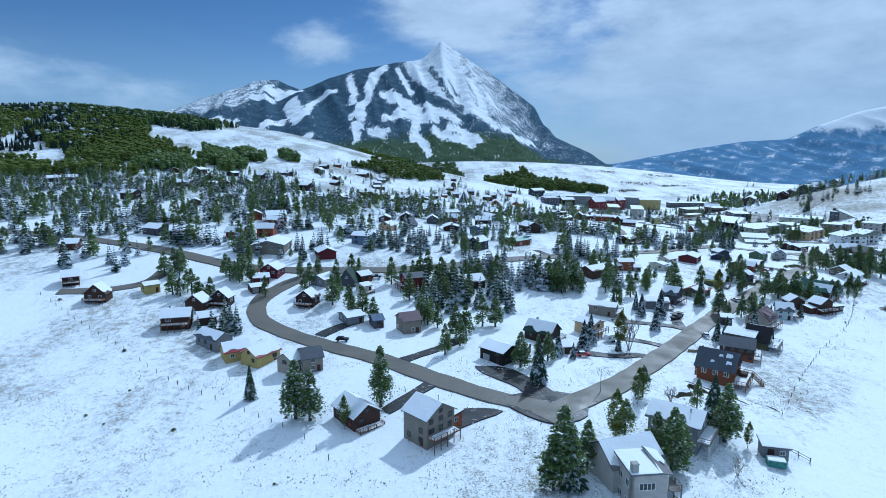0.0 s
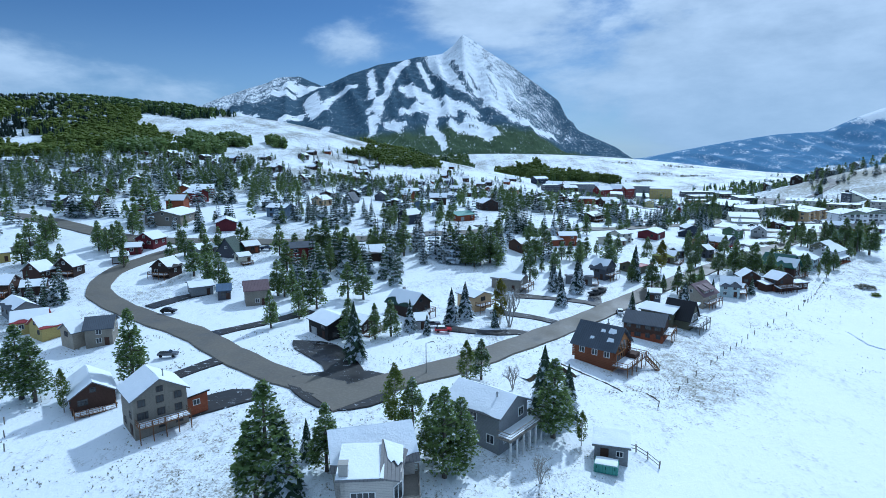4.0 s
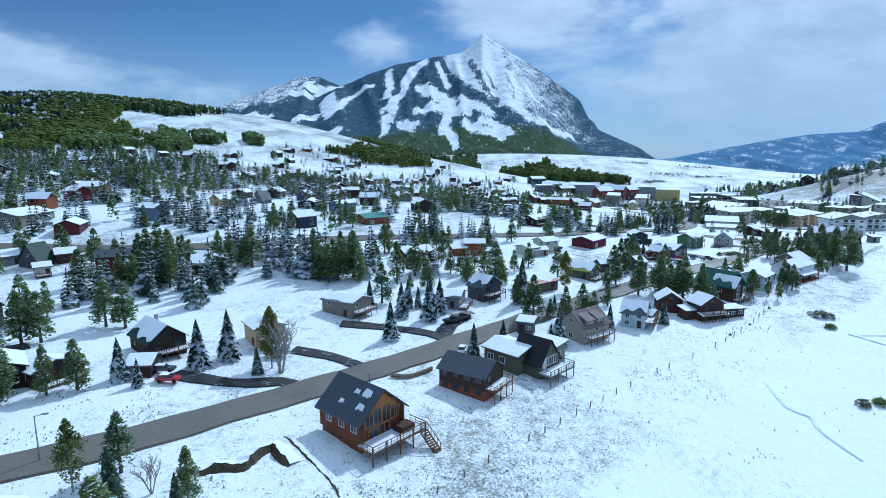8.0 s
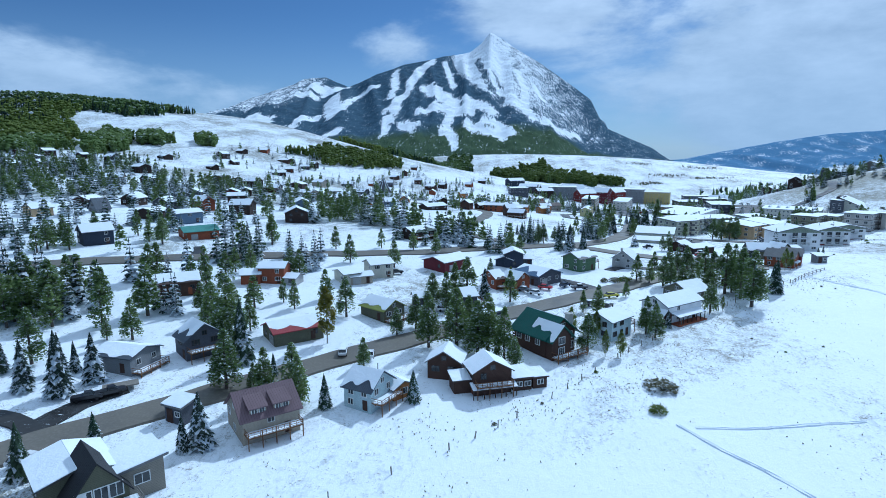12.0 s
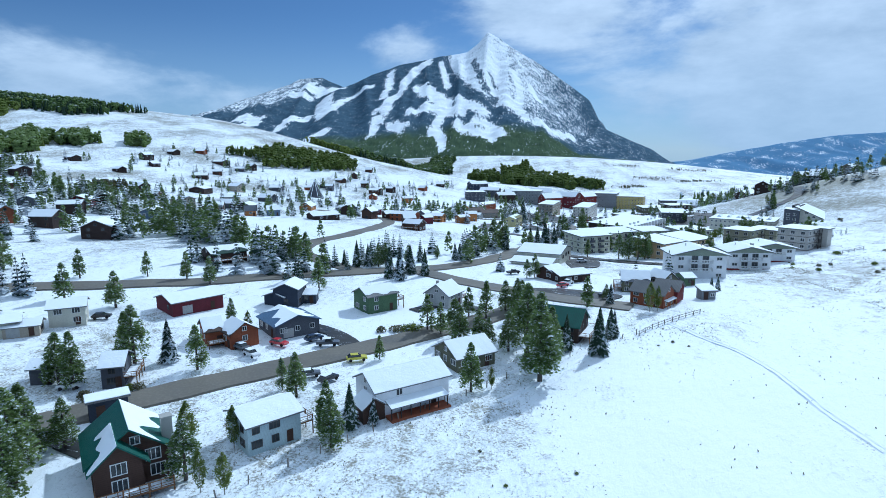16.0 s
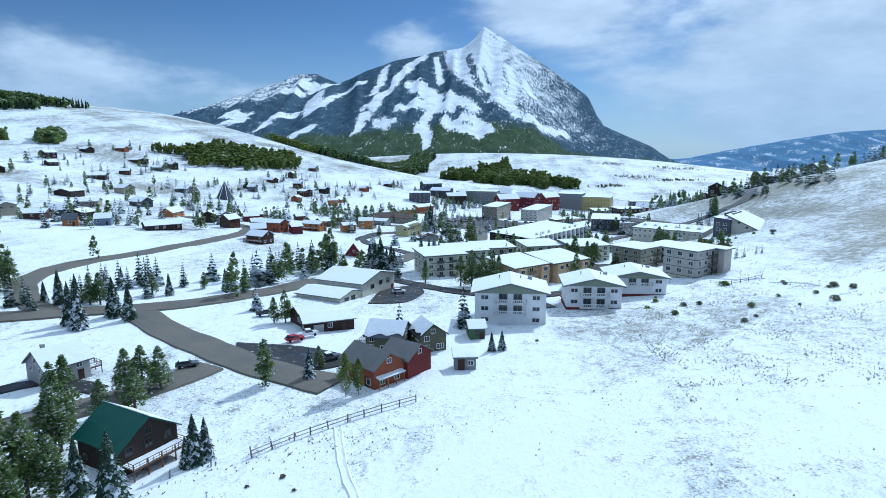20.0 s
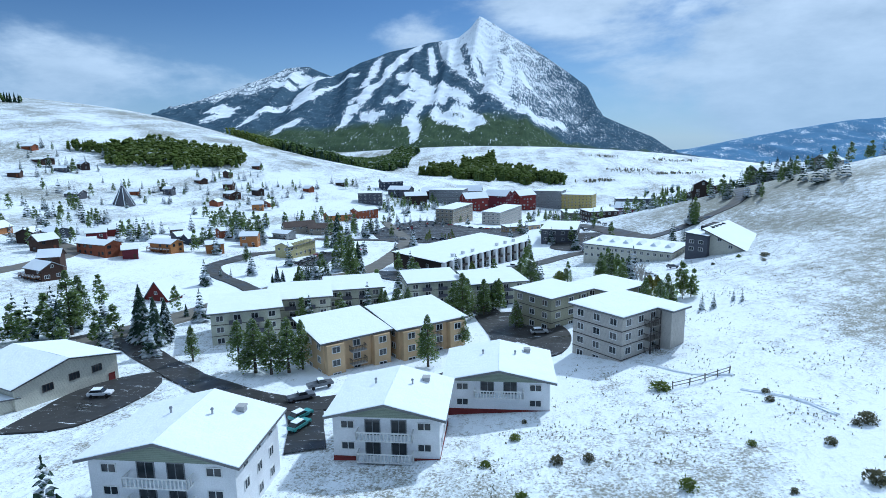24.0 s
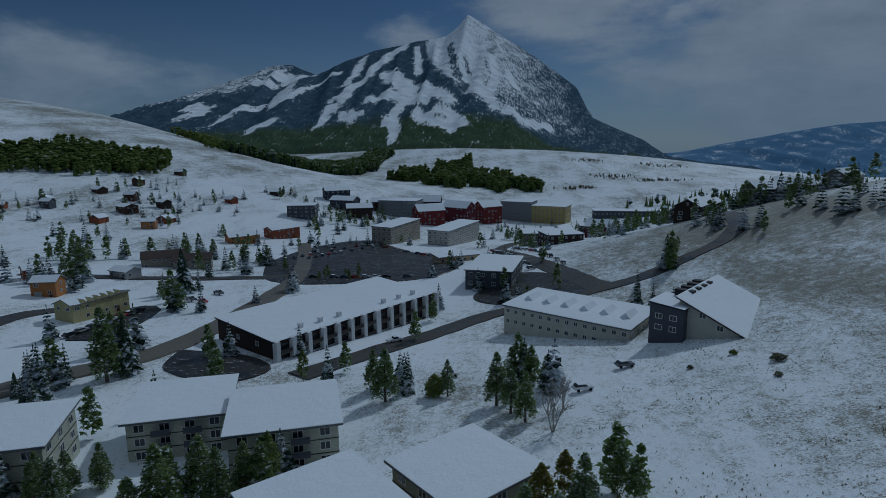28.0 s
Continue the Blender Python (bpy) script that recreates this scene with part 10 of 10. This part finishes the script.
PAINTS = ("slate", "black", "white", "silver", "red", "navy", "slate")
for i in range(52):
    a, b, k = (((216, 636), (238, 727), 0), ((244, 722), (296, 662), 1), ((236, 592), (290, 596), 2), ((223, 640), (243, 716), 3))[i % 4]
    u = (i // 4 + 0.5) / 13
    if (i * 7) % 11 < 8:
        car(a[0] + (b[0] - a[0]) * u, a[1] + (b[1] - a[1]) * u, (100, 30, 5, 100)[k] + (i * 37) % 7, PAINTS[(i * 5) % 7], i % 3 == 0, False, "cars in the village car park")
for i in range(22):
    u, sgn = i // 2 / 11, 1 if i % 2 else -1
    car(338 - 18 * u + sgn * 6.0, 592 + 100 * u + (i % 3), 12 + 90 * (i % 2), PAINTS[(i * 3) % 7], i % 2 == 0, False, "cars along the shopping street")
for i in range(8):
    car(216 + i * 0.1, 500 + i * 3.7, 75 + i % 3, PAINTS[(i * 2 + 1) % 7], i % 3 == 0, False, "cars beside the row house")


def tufts():
    """Grass tufts and weed stalks that stand out of the thin snow."""
    rnd = random.Random(17)
    verts, faces = [], []

    def tuft(x, y, h, w):
        z = gsurf(x, y) - 0.03
        for _ in range(3):
            a, b = rnd.uniform(0, 6.3), len(verts)
            dx, dy = math.cos(a) * w, math.sin(a) * w
            lx, ly = rnd.uniform(-1, 1) * h * 0.5, rnd.uniform(-1, 1) * h * 0.5
            verts.extend(((x - dx, y - dy, z), (x + dx, y + dy, z), (x + lx, y + ly, z + h)))
            faces.append((b, b + 1, b + 2))
    n = 0
    while n < 15000:
        k = rnd.random()
        if k < 0.24:                       # meadow before the first houses
            x, y = rnd.uniform(-110, 60), rnd.uniform(85, 150)
        elif k < 0.33:                     # verge and field along the fence
            u, d = rnd.uniform(0, 250), rnd.gauss(-3, 6)
            x, y = 75 + 0.70 * u + 0.70 * d, 122 + 0.715 * u - 0.70 * d
        elif k < 0.37:
            x, y = rnd.uniform(120, 330), 0
            y = 80 + (x - 120) * 0.93 + rnd.uniform(0, 90)
        else:                              # the slope beside the flats
            x, y = 285 + 145 * rnd.random() ** 1.4, 300 + 240 * rnd.random() ** 1.3
            if x - 300 < (y - 380) * 0.45 or built_over(x, y, 0.6) or paved(x, y, 0.5):
                continue
        if float(wave(x, y, 77, 30) + wave(x, y, 78, 9)) < rnd.uniform(-0.1, 0.5):
            continue
        tuft(x, y, rnd.uniform(0.1, 0.36), rnd.uniform(0.03, 0.14))
        n += 1
    me = bpy.data.meshes.new("grass_tufts")
    me.from_pydata(verts, [], faces)
    me.materials.append(GRASS)
    tagged(new("grass_tufts", me), "dry grass tufts standing out of thin snow", "grass", kind="stuff")


tufts()

caravan(50.8, 168.6, 25)
# ---- cars: x, y, heading, paint, snow on the roof ----
car(35.6, 157.1, 10, "slate", 1)
car(38.1, 153.8, 5, "red", 1)
car(84.3, 197.1, 40, "black", 0)
car(82.1, 194.8, 30, "black", 0)
car(84.8, 178.8, 80, "white", 1)
car(121.3, 217.9, 100, "white", 0)
car(105.0, 222.8, -10, "white", 0)
car(62.3, 291.5, 0, "white", 0)
car(158.1, 268.9, -20, "red", 0)
car(159.9, 270.9, -20, "black", 0)
car(163.7, 272.6, 50, "navy", 0)
car(167.2, 270.3, 10, "slate", 1)
car(150.5, 267.1, -30, "slate", 1)
car(152.5, 265.3, -30, "slate", 1)
car(155.3, 262.8, -35, "white", 1)
car(168.2, 256.2, 20, "slate", 1)
car(171.9, 254.7, 60, "black", 1)
car(172.7, 256.8, 40, "slate", 1)
car(174.5, 263.7, 20, "yellow", 0)
car(169.3, 272.1, 60, "black", 0)
car(217.5, 327.3, 40, "red", 0)
car(219.0, 330.6, 40, "white", 1)
car(204.4, 310.7, 30, "slate", 1)
car(205.0, 312.8, 30, "silver", 1)
car(203.9, 308.5, 30, "slate", 1)
car(229.4, 376.2, 15, "white", 1)
car(262.1, 378.3, 35, "slate", 1)
drive([(262, 379), (265.5, 371), (269, 361)], 5.5, "wet dark asphalt drive between white apartment houses")
car(265.8, 367.8, 70, "teal", 1)
car(263.3, 383.9, 35, "slate", 1)
car(296.2, 402.2, 45, "white", 0)
car(298.2, 400.9, 40, "red", 0)
car(300.8, 413.6, 10, "silver", 1)
car(311.3, 484.5, 5, "white", 0)
car(295.0, 510.1, 40, "white", 0)
car(223.3, 542.7, -30, "slate", 1)
car(228.0, 541.2, -30, "red", 0)
car(224.7, 533.5, -30, "slate", 1)
car(226.3, 554.7, -30, "slate", 1)
car(261.8, 376.0, 40, "white", 1)
car(264.9, 367.0, 60, "white", 1)
car(264.7, 371.3, 60, "teal", 1)
car(275.2, 372.6, 20, "red", 0)
car(-28.7, 165.3, 0, "black", 0)
car(-8.6, 272.5, 10, "black", 0)
car(-14.9, 135.9, 5, "slate", 1)
car(-23.3, 225.9, 0, "navy", 0)
car(38.3, 154.3, 5, "black", 1)
car(35.3, 157.6, 5, "white", 1)
car(116.8, 276.4, 20, "black", 0)
car(132.9, 246.2, 20, "white", 1)
car(116.1, 218.2, 100, "white", 1)
car(156.5, 219.7, 5, "black", 1)
car(353.6, 511.2, 20, "white", 1)
car(358.1, 514.0, 20, "slate", 1)
car(345.1, 481.7, 20, "slate", 1)
car(335.9, 470.7, 20, "white", 1)
car(171.2, 255.1, 20, "black", 1)
car(227.4, 317.2, 40, "slate", 1)
car(204.1, 344.7, 30, "black", 1)

# ---- shrubs: x, y, breadth ----
shrub(-80.0, 127.0, 0.9)
shrub(-74.2, 123.3, 0.7)
shrub(-76.1, 138.8, 0.8)
shrub(-32.1, 98.5, 0.7)
shrub(-58.2, 120.1, 1.1)
shrub(-125.3, 195.9, 1.3)
shrub(-87.9, 160.9, 1.3)
shrub(172.6, 211.4, 6.4)
shrub(169.9, 203.0, 3.2)
shrub(144.5, 196.8, 0.8)
shrub(152.9, 164.2, 2.6)
shrub(156.3, 164.8, 3.0)
shrub(230.6, 277.2, 0.6)
shrub(197.6, 236.1, 0.6)
shrub(200.9, 228.8, 0.6)
shrub(209.4, 231.9, 0.6)
shrub(312.5, 350.2, 2.0)
shrub(300.3, 357.1, 1.7)
shrub(295.6, 363.6, 1.6)
shrub(233.9, 279.4, 0.8)
shrub(236.2, 276.9, 0.6)
shrub(334.7, 361.2, 2.3)
shrub(321.6, 348.6, 0.9)
shrub(265.3, 331.1, 0.8)
shrub(316.3, 377.4, 3.1)
shrub(328.5, 372.3, 1.2)
shrub(296.8, 368.6, 0.9)
shrub(292.1, 356.9, 1.4)
shrub(296.2, 349.3, 1.9)
shrub(307.1, 339.7, 1.6)
shrub(310.4, 342.6, 1.1)
shrub(321.7, 358.8, 1.2)
shrub(329.1, 357.4, 1.5)
shrub(328.9, 349.3, 2.3)
shrub(337.0, 357.7, 2.0)
shrub(303.8, 357.3, 1.6)
shrub(333.4, 360.9, 1.1)
shrub(327.9, 369.6, 1.3)
shrub(368.3, 471.9, 3.4)
shrub(355.1, 475.4, 1.3)
shrub(363.7, 479.0, 1.7)
shrub(365.0, 464.6, 1.5)
shrub(160.5, 276.8, 1.3)
shrub(181.9, 282.0, 5.2)
shrub(178.6, 281.0, 3.4)
shrub(175.6, 280.2, 2.2)
shrub(143.1, 247.9, 2.2)
shrub(138.1, 243.6, 2.5)
shrub(136.7, 244.2, 2.2)
shrub(141.8, 247.6, 2.0)
shrub(162.7, 216.8, 0.9)
shrub(152.1, 204.1, 0.7)
